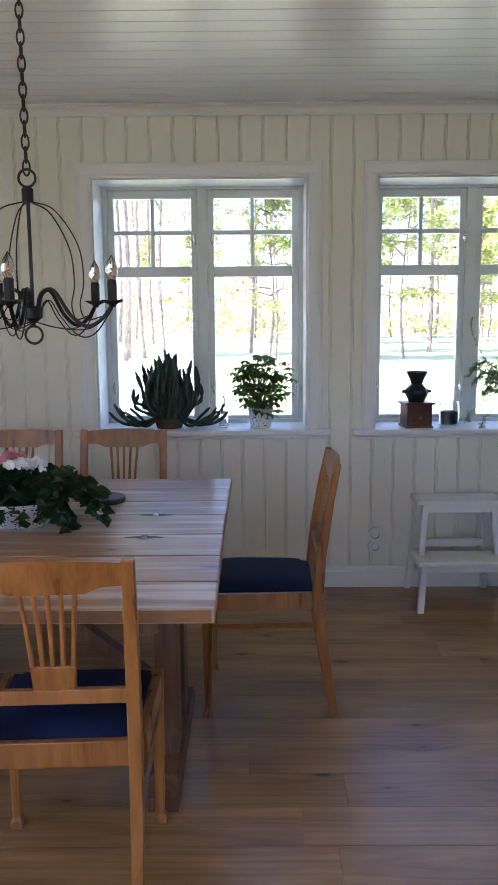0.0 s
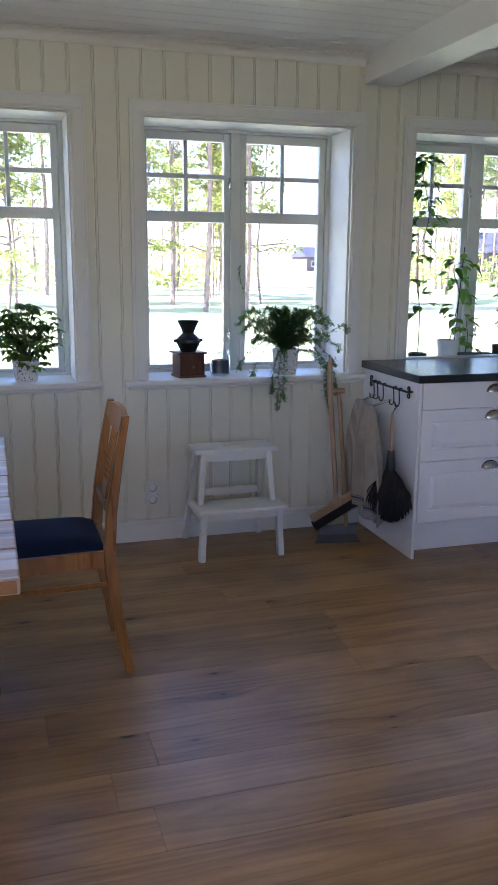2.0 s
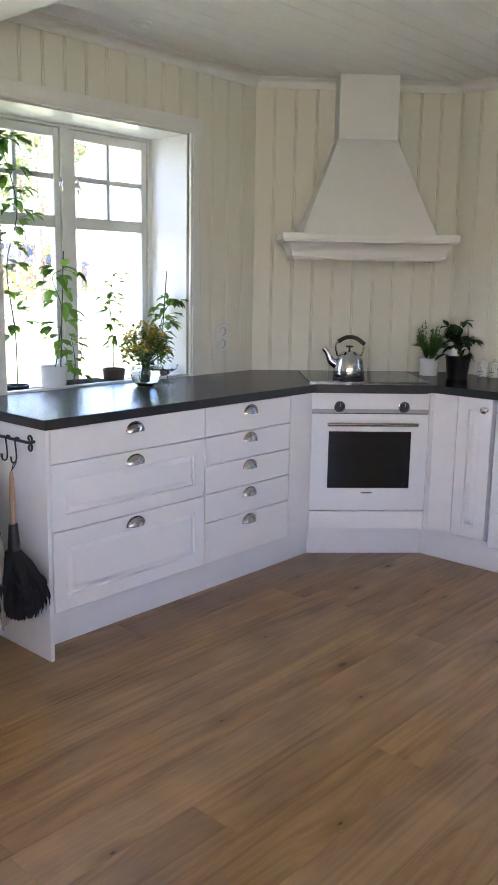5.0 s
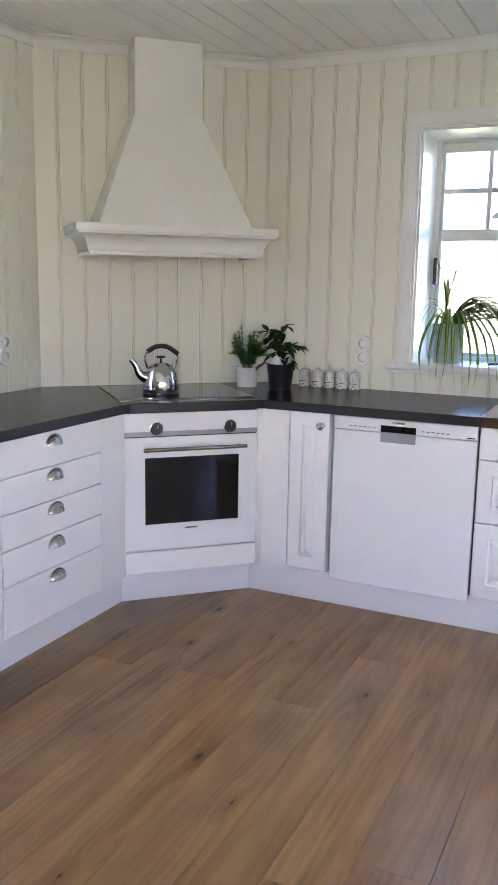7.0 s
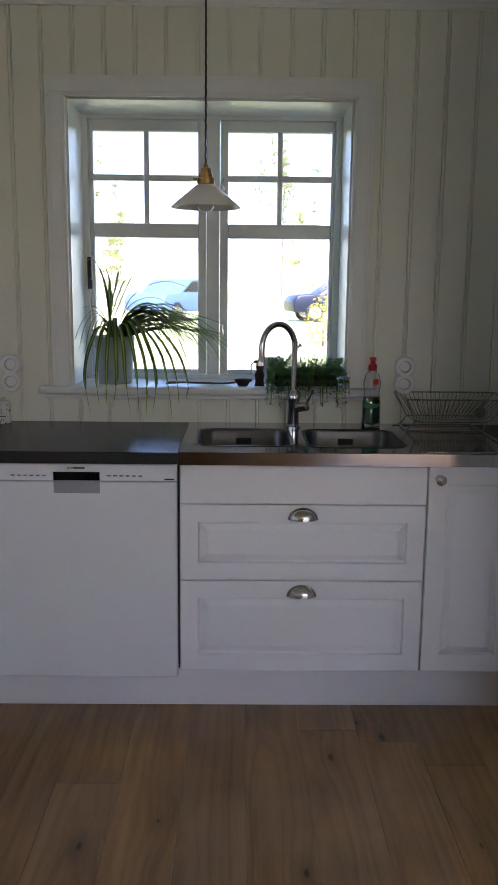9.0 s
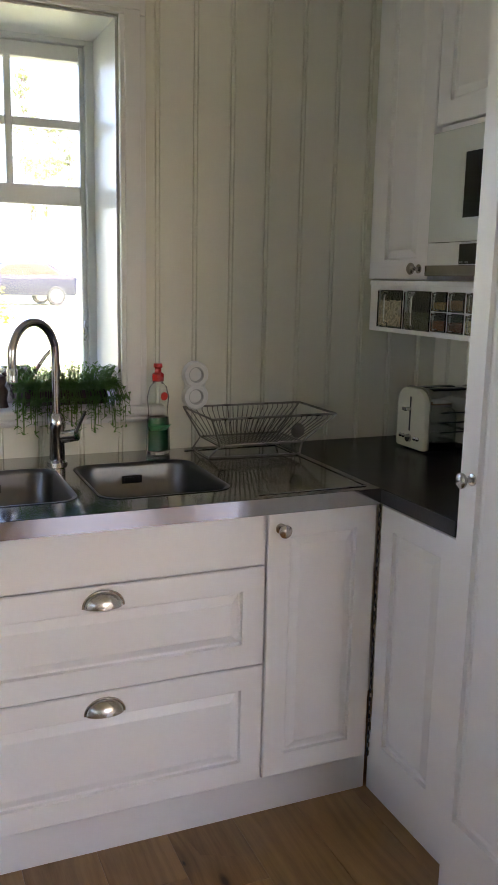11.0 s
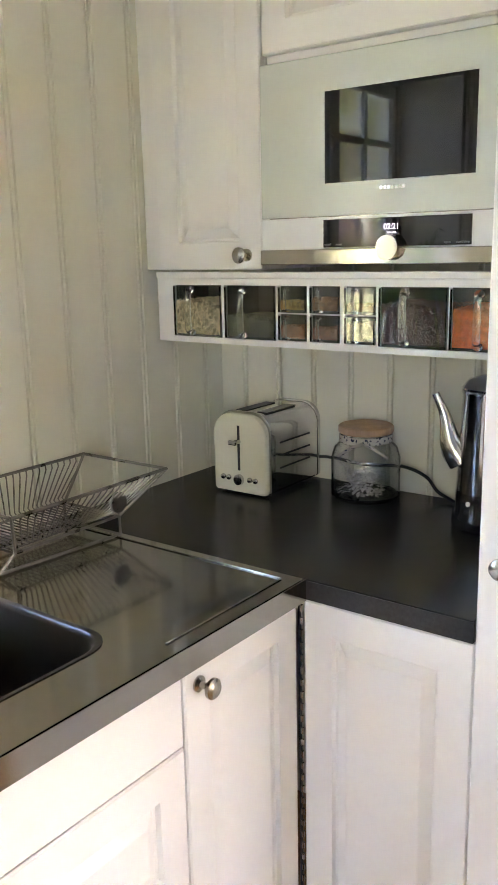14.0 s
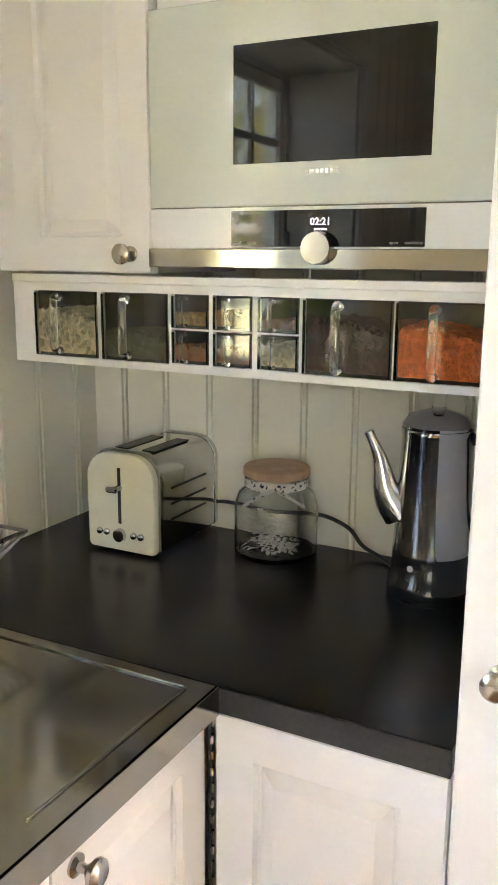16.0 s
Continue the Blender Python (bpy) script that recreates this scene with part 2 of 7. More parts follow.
STEEL = material("brushed steel", (0.38, 0.365, 0.33), 0.11, 1.0, var=0.06, scale=3, rough_var=0.03)
CHROME = material("polished chrome", (0.60, 0.60, 0.60), 0.07, 1.0, var=0.08, scale=6, rough_var=0.04)
# steel for the sink bowls, their dark reflections put into its colour
BOWLSTEEL = material("darkened sink steel", (0.13, 0.128, 0.122), 0.30, 1.0, var=0.12, scale=5, rough_var=0.06)
NICKEL = material("brushed nickel", (0.50, 0.47, 0.43), 0.25, 1.0, var=0.15, scale=20)
BLACKIRON = material("black wrought iron", (0.012, 0.012, 0.013), 0.45, 0.3, var=0.3, scale=30, bump=0.2)
BLACKGLASS = material("black glass", (0.008, 0.008, 0.009), 0.025, var=0.1, rough_var=0.01, spec=0.36)
BLACKPLASTIC = material("black plastic", (0.012, 0.012, 0.013), 0.35, var=0.2, bump=0.05)
GREYSATIN = material("grey satin metal", (0.36, 0.37, 0.39), 0.42, 0.35, var=0.06, rough_var=0.03)
GLOSSBLACK = material("glossy black plastic", (0.008, 0.008, 0.009), 0.10, var=0.1, rough_var=0.02)
BRASS = material("aged brass", (0.34, 0.21, 0.075), 0.3, 1.0, var=0.25, scale=25)
OAK = log_wood("oiled oak plank", (0.455, 0.272, 0.108), (0.155, 0.078, 0.027), 0.28, 0.185, 62, 1.0, 0.11, spec=0.46)
CHAIRWOOD = wood("honey birch", (0.355, 0.155, 0.034), (0.20, 0.076, 0.015), 0.30, 12, "Z", False, 0.06, 0.08, spec=0.5)
BAREPINE = log_wood("bare pine edge", (0.30, 0.150, 0.055), (0.085, 0.036, 0.013), 0.5, 0.03, 240, 0.6, 0.1)
BURNT = material("dark knot wood", (0.045, 0.018, 0.008), 0.5, var=0.5, scale=60, bump=0.4)
TABLEWOOD = log_wood("worn whitewashed pine", (0.46, 0.262, 0.118), (0.20, 0.088, 0.032), 0.30, 0.21, 90, 0.8, 0.10, (0.60, 0.51, 0.44))
BEECH = wood("pale beech", (0.50, 0.33, 0.21), (0.36, 0.22, 0.13), 0.5, 10, "Z", False)
LEGWOOD = wood("dark table leg pine", (0.20, 0.098, 0.042), (0.08, 0.036, 0.016), 0.5, 14, "Z", True)
GRINDWOOD = wood("mahogany box", (0.13, 0.045, 0.02), (0.05, 0.017, 0.009), 0.35, 12, "Z", False)
SEATBLUE = material("navy wool", (0.007, 0.016, 0.056), 0.85, var=0.3, scale=12, bump=0.5, bump_scale=500, spec=0.2)


def island_vary(m, amount):
    """Lets each loose piece of one mesh differ in brightness."""
    n, l = m.node_tree.nodes, m.node_tree.links
    base = n["Principled BSDF"].inputs["Base Color"]
    src = base.links[0].from_socket
    geo, hsv, mul = n.new("ShaderNodeNewGeometry"), n.new("ShaderNodeHueSaturation"), n.new("ShaderNodeMapRange")
    mul.inputs["To Min"].default_value, mul.inputs["To Max"].default_value = 1 - amount, 1 + amount
    l.new(geo.outputs["Random Per Island"], mul.inputs["Value"])
    l.new(mul.outputs[0], hsv.inputs["Value"])
    l.new(src, hsv.inputs["Color"])
    l.new(hsv.outputs["Color"], base)
    return m


GLASS = glass("window glass", (0.98, 1.0, 0.99))
CLEAR = glass("clear glass", (0.96, 0.98, 0.97))
SMOKE = glass("smoky green glass", (0.80, 0.84, 0.81))


# ---- mesh helpers ----
def part(name, bm, mat, parent=None, label="", smooth=False, at=None):
    me = bpy.data.meshes.new(name)
    bmesh.ops.recalc_face_normals(bm, faces=bm.faces)
    bm.to_mesh(me)
    bm.free()
    me.materials.append(mat)
    if smooth:
        me.shade_smooth()
        me.set_sharp_from_angle(angle=radians(40))
    ob = new(name, me)
    if parent:
        ob.parent = parent
    if at is not None:
        ob.matrix_basis = at
    if label:
        tagged(ob, label)
    return ob


def thing(name, label, category, m=None, group="", kind=""):
    ob = new(name)
    ob.empty_display_size = 0.1
    if m is not None:
        ob.matrix_basis = m
    return tagged(ob, label, category, group, kind)


def box(lo, hi, bevel=0.0, bm=None, m=None):
    own = bmesh.new()
    bmesh.ops.create_cube(own, size=1)
    c, d = [(a + b) / 2 for a, b in zip(lo, hi)], [abs(b - a) for a, b in zip(lo, hi)]
    for v in own.verts:
        v.co = Vector((c[0] + v.co.x * d[0], c[1] + v.co.y * d[1], c[2] + v.co.z * d[2]))
    if bevel:
        bmesh.ops.bevel(own, geom=own.edges[:], offset=min(bevel, min(d) * 0.45), segments=2, profile=0.5, affect="EDGES")
    return joined(bm, own, m)


def joined(bm, own, m=None):
    if m is not None:
        own.transform(m)
    if bm is None:
        return own
    me = bpy.data.meshes.new("tmp")
    own.to_mesh(me)
    own.free()
    bm.from_mesh(me)
    bpy.data.meshes.remove(me)
    return bm


def boxes(*spans, bevel=0.0):
    bm = bmesh.new()
    for lo, hi in spans:
        box(lo, hi, bevel, bm)
    return bm


def prism(outline, z0, z1, bevel=0.0, bm=None, m=None):
    own = bmesh.new()
    lo = [own.verts.new((x, y, z0)) for x, y in outline]
    hi = [own.verts.new((x, y, z1)) for x, y in outline]
    n = len(outline)
    own.faces.new(lo)
    own.faces.new(hi)
    for i in range(n):
        own.faces.new((lo[i], lo[(i + 1) % n], hi[(i + 1) % n], hi[i]))
    bmesh.ops.recalc_face_normals(own, faces=own.faces)
    if bevel:
        bmesh.ops.bevel(own, geom=own.edges[:], offset=bevel, segments=2, profile=0.5, affect="EDGES")
    return joined(bm, own, m)


def lathe(profile, steps=24, bm=None, m=None):
    """A turned body from (radius, height) pairs."""
    own = bmesh.new()
    rows = []
    for r, z in profile:
        if r < 1e-5:
            rows.append([own.verts.new((0, 0, z))])
        else:
            rows.append([own.verts.new((r * math.cos(2 * math.pi * i / steps), r * math.sin(2 * math.pi * i / steps), z)) for i in range(steps)])
    for a, b in zip(rows, rows[1:]):
        for i in range(steps):
            j = (i + 1) % steps
            if len(a) == 1 and len(b) > 1:
                own.faces.new((a[0], b[i], b[j]))
            elif len(b) == 1 and len(a) > 1:
                own.faces.new((a[i], a[j], b[0]))
            elif len(a) > 1:
                own.faces.new((a[i], a[j], b[j], b[i]))
    return joined(bm, own, m)


def tube(points, radius, sides=8, bm=None, m=None, closed=False, flat=1.0):
    """A round bar along points; radius may be a list."""
    own = bmesh.new()
    pts = [Vector(p) for p in points]
    n = len(pts)
    rad = radius if isinstance(radius, (list, tuple)) else [radius] * n
    rows, side = [], None
    for i, p in enumerate(pts):
        a, b = (pts[(i - 1) % n], pts[(i + 1) % n]) if closed else (pts[max(i - 1, 0)], pts[min(i + 1, n - 1)])
        d = (b - a).normalized()
        if side is None:
            side = d.orthogonal().normalized()
        side = (side - d * side.dot(d)).normalized()
        up = d.cross(side)
        rows.append([own.verts.new(p + rad[i] * (side * math.cos(2 * math.pi * k / sides) + flat * up * math.sin(2 * math.pi * k / sides))) for k in range(sides)])
    for i in range(n if closed else n - 1):
        a, b = rows[i], rows[(i + 1) % n]
        for k in range(sides):
            own.faces.new((a[k], a[(k + 1) % sides], b[(k + 1) % sides], b[k]))
    if not closed:
        own.faces.new(rows[0])
        own.faces.new(rows[-1])
    return joined(bm, own, m)


def bend(points, steps=6):
    """A smooth line through points."""
    p = [Vector(q) for q in points]
    p = [2 * p[0] - p[1], *p, 2 * p[-1] - p[-2]]
    out = []
    for i in range(1, len(p) - 2):
        for k in range(steps):
            t = k / steps
            out.append(0.5 * (2 * p[i] + (p[i + 1] - p[i - 1]) * t + (2 * p[i - 1] - 5 * p[i] + 4 * p[i + 1] - p[i + 2]) * t * t
                              + (3 * p[i] - p[i - 1] - 3 * p[i + 1] + p[i + 2]) * t ** 3))
    return out + [p[-2]]


def structure(name, bm, mat, label, category):
    return tagged(part(name, bm, mat), label, category, kind="structure")


# ---- the shell ----
YN, XE, YS, CEILING = 4.41, 4.83, 0.715, 2.48
NX, NY = 4.045, YN                       # where the slanted wall leaves the north wall
EX, EY = XE, 3.625                       # where it meets the east wall
MOD = 0.1132
WIN_N = [(0.108, 1.09, 0.855, 2.135), (1.553, 1.09, 0.855, 2.135), (3.003, 1.085, 0.860, 2.135)]
WIN_E = [(2.324, 1.054, 1.065, 2.122)]


def wall_body(u0, u1, holes, top, thick, m):
    """Boxes round the openings, in (along, into the wall, up)."""
    bm = bmesh.new()
    cuts = [u0]
    for c, w, z0, z1 in sorted(holes):
        box((cuts[-1], 0, 0), (c - w / 2, thick, top), 0, bm)
        box((c - w / 2, 0, 0), (c + w / 2, thick, z0), 0, bm)
        box((c - w / 2, 0, z1), (c + w / 2, thick, top), 0, bm)
        cuts.append(c + w / 2)
    box((cuts[-1], 0, 0), (u1, thick, top), 0, bm)
    bm.transform(m)
    return bm


M_N = Matrix.Translation((0, YN + 0.010, 0))
M_E = Matrix.Translation((XE + 0.010, 0, 0)) @ Matrix(((0, 1, 0, 0), (1, 0, 0, 0), (0, 0, 1, 0), (0, 0, 0, 1)))
wall_north = structure("wall_north", wall_body(-2.6, 5.3, WIN_N, 2.75, 0.37, M_N), WALL, "off-white painted bead-board wall with three windows", "wall")
wall_east = structure("wall_east", wall_body(-2.4, YN + 0.009, WIN_E, 2.75, 0.37, M_E), WALL, "off-white painted bead-board wall behind the sink", "wall")
slant_dir = Vector((EX - NX, EY - NY, 0)).normalized()
SL = math.hypot(EX - NX, EY - NY)
SNORM = Vector((slant_dir.y, -slant_dir.x, 0))      # into the room
if SNORM.x > 0:
    SNORM = -SNORM
M_S = Matrix.Translation(Vector((NX, NY, 0)) - SNORM * 0.010) @ Matrix(((slant_dir.x, -SNORM.x, 0, 0), (slant_dir.y, -SNORM.y, 0, 0), (0, 0, 1, 0), (0, 0, 0, 1)))
wall_slant = structure("wall_northeast", wall_body(0, SL, [], 2.48, 0.05, M_S), WALL, "off-white bead-board wall across the corner behind the hood", "wall")
M_K = Matrix.Translation((0, YS - 0.010, 0)) @ Matrix(((1, 0, 0, 0), (0, -1, 0, 0), (0, 0, 1, 0), (0, 0, 0, 1)))
wall_south = structure("wall_south", wall_body(2.6, XE + 0.3, [], 2.75, 0.2, M_K), WALL, "off-white bead-board wall behind the corner counter", "wall")
structure("wall_partition", box((2.6, -2.4, 0), (2.8, YS - 0.22, 2.75)), WALL, "plain off-white inner wall", "wall")
M_W = Matrix.Translation((-2.6, 0, 0)) @ Matrix(((0, -1, 0, 0), (1, 0, 0, 0), (0, 0, 1, 0), (0, 0, 0, 1)))
structure("wall_west", wall_body(-2.6, YN + 0.38, [(-1.3, 1.3, 0.80, 2.05), (0.5, 1.3, 0.80, 2.05)], 2.75, 0.2, M_W), WALL, "plain off-white end wall with two window openings", "wall")
M_B = Matrix.Translation((0, -2.4, 0)) @ Matrix(((1, 0, 0, 0), (0, -1, 0, 0), (0, 0, 1, 0), (0, 0, 0, 1)))
structure("wall_back", wall_body(-2.6, 2.6, [(-1.15, 1.0, 0.90, 2.05), (1.25, 1.0, 0.90, 2.05)], 2.75, 0.2, M_B), WALL, "plain off-white rear wall with garden openings", "wall")
floor = structure("floor", box((-2.8, -2.6, -0.12), (5.2, YN + 0.2, -0.014)), LEGWOOD, "oiled oak plank floor", "floor")

# ceiling boards, with their grooves in one mesh
bm = bmesh.new()
y = YN + 0.009
while y > -2.6:
    a, b = y - MOD, y
    prof = [(a, 0), (a + 0.003, -0.006), (a + 0.006, -0.008), (b - 0.003, -0.008), (b, 0)]
    vs = [[bm.verts.new((x, q, CEILING + 0.008 + h)) for q, h in prof] for x in (-2.8, 5.2)]
    for k in range(4):
        bm.faces.new((vs[0][k], vs[0][k + 1], vs[1][k + 1], vs[1][k]))
    y -= MOD
box((-2.8, -2.6, CEILING + 0.012), (5.3, YN + 0.4, CEILING + 0.3), 0, bm)
structure("ceiling", bm, CEIL, "white gloss-painted board ceiling", "ceiling")
beam = structure("beam", boxes(((2.155, -2.4, 2.347), (2.352, YN - 0.002, CEILING + 0.004)), bevel=0.004), TRIM, "white boxed ceiling beam", "beam")


def cove(length, m, size=0.050):
    """A cornice strip along x, against the wall at y = 0 and the ceiling."""
    pts = [(0, -size), (-0.006, -size), (-0.009, -size + 0.008)]
    for k in range(7):
        a = k / 6 * math.pi / 2
        pts.append((-0.010 - (size - 0.020) * (1 - math.cos(a)), -size + 0.010 + (size - 0.020) * math.sin(a)))
    pts += [(-size + 0.006, -0.006), (-size, -0.004), (-size, 0.002), (0, 0.002)]
    bm = bmesh.new()
    rows = [[bm.verts.new((x, q, CEILING + z)) for q, z in pts] for x in (0, length)]
    for k in range(len(pts)):
        j = (k + 1) % len(pts)
        bm.faces.new((rows[0][k], rows[0][j], rows[1][j], rows[1][k]))
    bm.faces.new(rows[0])
    bm.faces.new(rows[1])
    bm.transform(m)
    return bm


def face(x, y, deg):
    return pose(x, y, 0, 0, 0, deg)


TRIMLAB = "white painted cornice moulding"
structure("trim", cove(2.155 + 2.6, face(-2.6, YN - 0.001, 0)), TRIM, TRIMLAB, "trim")
structure("trim", cove(NX - 2.352, face(2.352, YN - 0.001, 0)), TRIM, TRIMLAB, "trim")
ang = math.degrees(math.atan2(slant_dir.y, slant_dir.x))
structure("trim", cove(SL, face(NX + SNORM.x * 0.001, NY + SNORM.y * 0.001, ang)), TRIM, TRIMLAB, "trim")
structure("trim", cove(EY - YS, face(XE - 0.001, EY, -90)), TRIM, TRIMLAB, "trim")
structure("trim", cove(YN + 2.4, face(2.154, -2.4, 90), 0.05), TRIM, TRIMLAB, "trim")


def baseboard(length, m):
    pts = [(0, 0), (-0.016, 0), (-0.016, 0.085), (-0.012, 0.092), (-0.013, 0.1), (-0.008, 0.112), (0, 0.115)]
    bm = bmesh.new()
    rows = [[bm.verts.new((x, q, z)) for q, z in pts] for x in (0, length)]
    for k in range(len(pts)):
        j = (k + 1) % len(pts)
        bm.faces.new((rows[0][k], rows[0][j], rows[1][j], rows[1][k]))
    bm.faces.new(rows[0])
    bm.faces.new(rows[1])
    bm.transform(m)
    return bm


structure("baseboard", baseboard(4.80, face(-2.6, YN - 0.001, 0)), TRIM, "white painted baseboard under the windows", "baseboard")


# ---- windows ----
def hasp(parent, u, z, m, flip=1):
    bm = tube(bend([(0, 0, 0.03), (0.004 * flip, -0.012, 0.012), (0, -0.014, -0.01), (0.006 * flip, -0.008, -0.03)], 4), 0.0035, 6)
    box((-0.006, -0.003, -0.012), (0.006, 0.003, 0.012), 0.001, bm)
    part("hasp", bm, NICKEL, parent, "grey metal window hook", True, m @ pose(u, 0.250, z))


def window(name, hole, m, label, wide=0.545, sill=True):
    """A double casement in its opening: along x, into the wall y, with four small lights over one large in each sash."""
    c, w, z0, z1 = hole
    win = thing(name, label, "window", kind="structure")
    f0, f1 = 0.262, 0.345                # the frame's depth in the wall
    l, r = c - w / 2, c + w / 2
    bm = boxes(((l, f0, z0), (l + 0.030, f1, z1)), ((r - 0.030, f0, z0), (r, f1, z1)), ((l + 0.030, f0, z1 - 0.022), (r - 0.030, f1, z1)),
               ((l + 0.030, f0, z0), (r - 0.030, f1, z0 + 0.022)), ((c - 0.030, f0, z0 + 0.022), (c + 0.022, f1, z1 - 0.022)), bevel=0.003)
    bm.transform(m)
    part("window_frame", bm, WINPAINT, win)
    edges = [(-0.480, -0.283, -0.262, -0.065), (0.058, 0.255, 0.276, 0.478)]
    ends = [(l + 0.032, c - 0.032), (c + 0.024, r - 0.032)]
    s0, s1 = f0 + 0.012, f0 + 0.055
    t0, t1, t2, t3, t4 = z1 - 0.067, z1 - 0.232, z1 - 0.257, z1 - 0.423, z1 - 0.480
    low = z0 + 0.042
    for (a, b, d, e), (x0, x1) in zip(edges, ends):
        a, b, d, e = c + a, c + b, c + d, c + e
        bm = boxes(((x0, s0, z0 + 0.024), (a, s1, z1 - 0.024)), ((e, s0, z0 + 0.024), (x1, s1, z1 - 0.024)), ((a, s0, t0), (e, s1, z1 - 0.024)),
                   ((a, s0, z0 + 0.024), (e, s1, low)), ((a, s0, t4), (e, s1, t3)), bevel=0.004)
        bm.transform(m)
        sash = part("sash", bm, WINPAINT, win)
        bm = boxes(((b, s0 + 0.006, t3 - 0.001), (d, s1 - 0.006, t0 + 0.001)), ((a - 0.001, s0 + 0.008, t2), (b, s1 - 0.008, t1)), ((d, s0 + 0.008, t2), (e + 0.001, s1 - 0.008, t1)), bevel=0.003)
        bm.transform(m)
        part("glazing_bar", bm, WINPAINT, sash)
        for p, q, g, h in ((a, b, t1, t0), (d, e, t1, t0), (a, b, t3, t2), (d, e, t3, t2), (a, e, low, t4)):
            bm = boxes(((p - 0.004, s0 + 0.020, g - 0.004), (q + 0.004, s0 + 0.024, h + 0.004)))
            bm.transform(m)
            part("pane", bm, GLASS, win).visible_shadow = False
        for zz in (z1 - 0.28, z0 + 0.20):
            hasp(win, c - 0.045 if x0 < c - 0.1 else c + 0.045, zz, m)
        hasp(win, x0 + 0.012 if x0 < c - 0.1 else x1 - 0.012, z0 + 0.20, m)
    # mitred casing, in two steps
    k, zb = 0.073, z0
    bm = bmesh.new()
    for i0, i1, d0, d1 in ((0.0, k, -0.010, -0.026), (0.012, k - 0.016, -0.026, -0.031)):
        box((l - i1, d1, zb), (l - i0, d0, z1 + i0), 0.003, bm)
        box((r + i0, d1, zb), (r + i1, d0, z1 + i0), 0.003, bm)
        box((l - i1, d1, z1 + i0), (r + i1, d0, z1 + i1), 0.003, bm)
    bm.transform(m)
    part("casing", bm, TRIM, win, "white moulded window casing")
    bm = boxes(((l + 0.001, 0, z0 + 0.002), (l + 0.006, f0, z1 - 0.004)), ((r - 0.006, 0, z0 + 0.002), (r - 0.001, f0, z1 - 0.004)), ((l + 0.006, 0, z1 - 0.007), (r - 0.006, f0, z1 - 0.002)))
    bm.transform(m)
    part("reveal", bm, TRIM, win)
    if sill:
        bm = boxes(((l + 0.001, -0.012, z0 - 0.028), (r - 0.001, f0, z0 + 0.003)), bevel=0.002)
        box((l - 0.125, -0.060, z0 - 0.028), (r + 0.125, -0.010, z0 + 0.003), 0.010, bm)
        box((l - 0.10, -0.040, z0 - 0.046), (r + 0.10, -0.011, z0 - 0.028), 0.008, bm)
    else:
        bm = boxes(((l + 0.001, 0.014, z0 - 0.028), (r - 0.001, f0, z0 + 0.003)), bevel=0.002)
        box((l + 0.001, -0.020, z0 - 0.02), (r - 0.001, 0.012, z0 + 0.078), 0.003, bm)
    bm.transform(m)
    part("window_sill", bm, TRIM, win, "white painted window sill")
    return win


M_NI = Matrix.Translation((0, YN + 0.010, 0))
window("window_1", WIN_N[0], M_NI, "white casement window with small upper panes over a plant-filled sill")
window("window_2", WIN_N[1], M_NI, "white casement window with a coffee mill on its sill")
window("window_3", WIN_N[2], M_NI, "white casement window above the dark worktop with seedlings", sill=False)
east_window = window("window_4", WIN_E[0], M_E, "white casement window above the kitchen sink")


catch = boxes(((5.080, 2.811, 1.434), (5.101, 2.829, 1.562)), bevel=0.004)
tube([(5.086, 2.820, 1.475), (5.070, 2.820, 1.470), (5.066, 2.820, 1.440)], 0.005, 8, catch)
part("casement_handle", catch, BLACKIRON, east_window, "dark metal casement handle")

# ---- kitchen cabinets ----
TOPZ, LOWZ = 0.928, 0.890


def front(w, h, panel=True, thick=0.019):
    """A cabinet front in x and z, its face at y = 0, with a routed frame and a raised field."""
    rings = [(0, thick), (0, 0.003), (0.003, 0)]
    if panel:
        e = 0.058
        rings += [(e, 0), (e + 0.003, 0.009), (e + 0.008, 0.010), (e + 0.026, 0.0015), (e + 0.029, 0.0005)]
    bm = bmesh.new()
    rows = [[bm.verts.new(p) for p in ((i, d, i), (w - i, d, i), (w - i, d, h - i), (i, d, h - i))] for i, d in rings]
    for a, b in zip(rows, rows[1:]):
        for k in range(4):
            bm.faces.new((a[k], a[(k + 1) % 4], b[(k + 1) % 4], b[k]))
    bm.faces.new(rows[0])
    bm.faces.new(rows[-1])
    return bm


def cup_handle(parent, x, z):
    a, b, c = 0.045, 0.036, 0.024
    bm = bmesh.new()
    grids = []
    for k in (1.0, 0.92):
        grids.append([[bm.verts.new((k * a * math.cos(th), -k * c * math.sin(th) * math.sin(ph), k * b * math.sin(th) * math.cos(ph)))
                       for th in [math.pi * i / 14 for i in range(15)]] for ph in [math.pi / 2 * j / 7 for j in range(8)]])
    for g in grids:
        for r, s in zip(g, g[1:]):
            for i in range(14):
                bm.faces.new((r[i], r[i + 1], s[i + 1], s[i]))
    for r, s in ((grids[0][-1], grids[1][-1]),):
        for i in range(14):
            bm.faces.new((r[i], r[i + 1], s[i + 1], s[i]))
    bmesh.ops.remove_doubles(bm, verts=bm.verts, dist=1e-5)
    tube([(a * 1.04 * math.cos(t), -0.0015, b * 1.06 * math.sin(t)) for t in [math.pi * i / 16 for i in range(17)]], 0.0025, 6, bm)
    part("handle", bm, NICKEL, parent, "nickel cup handle", True, pose(x, 0, z))


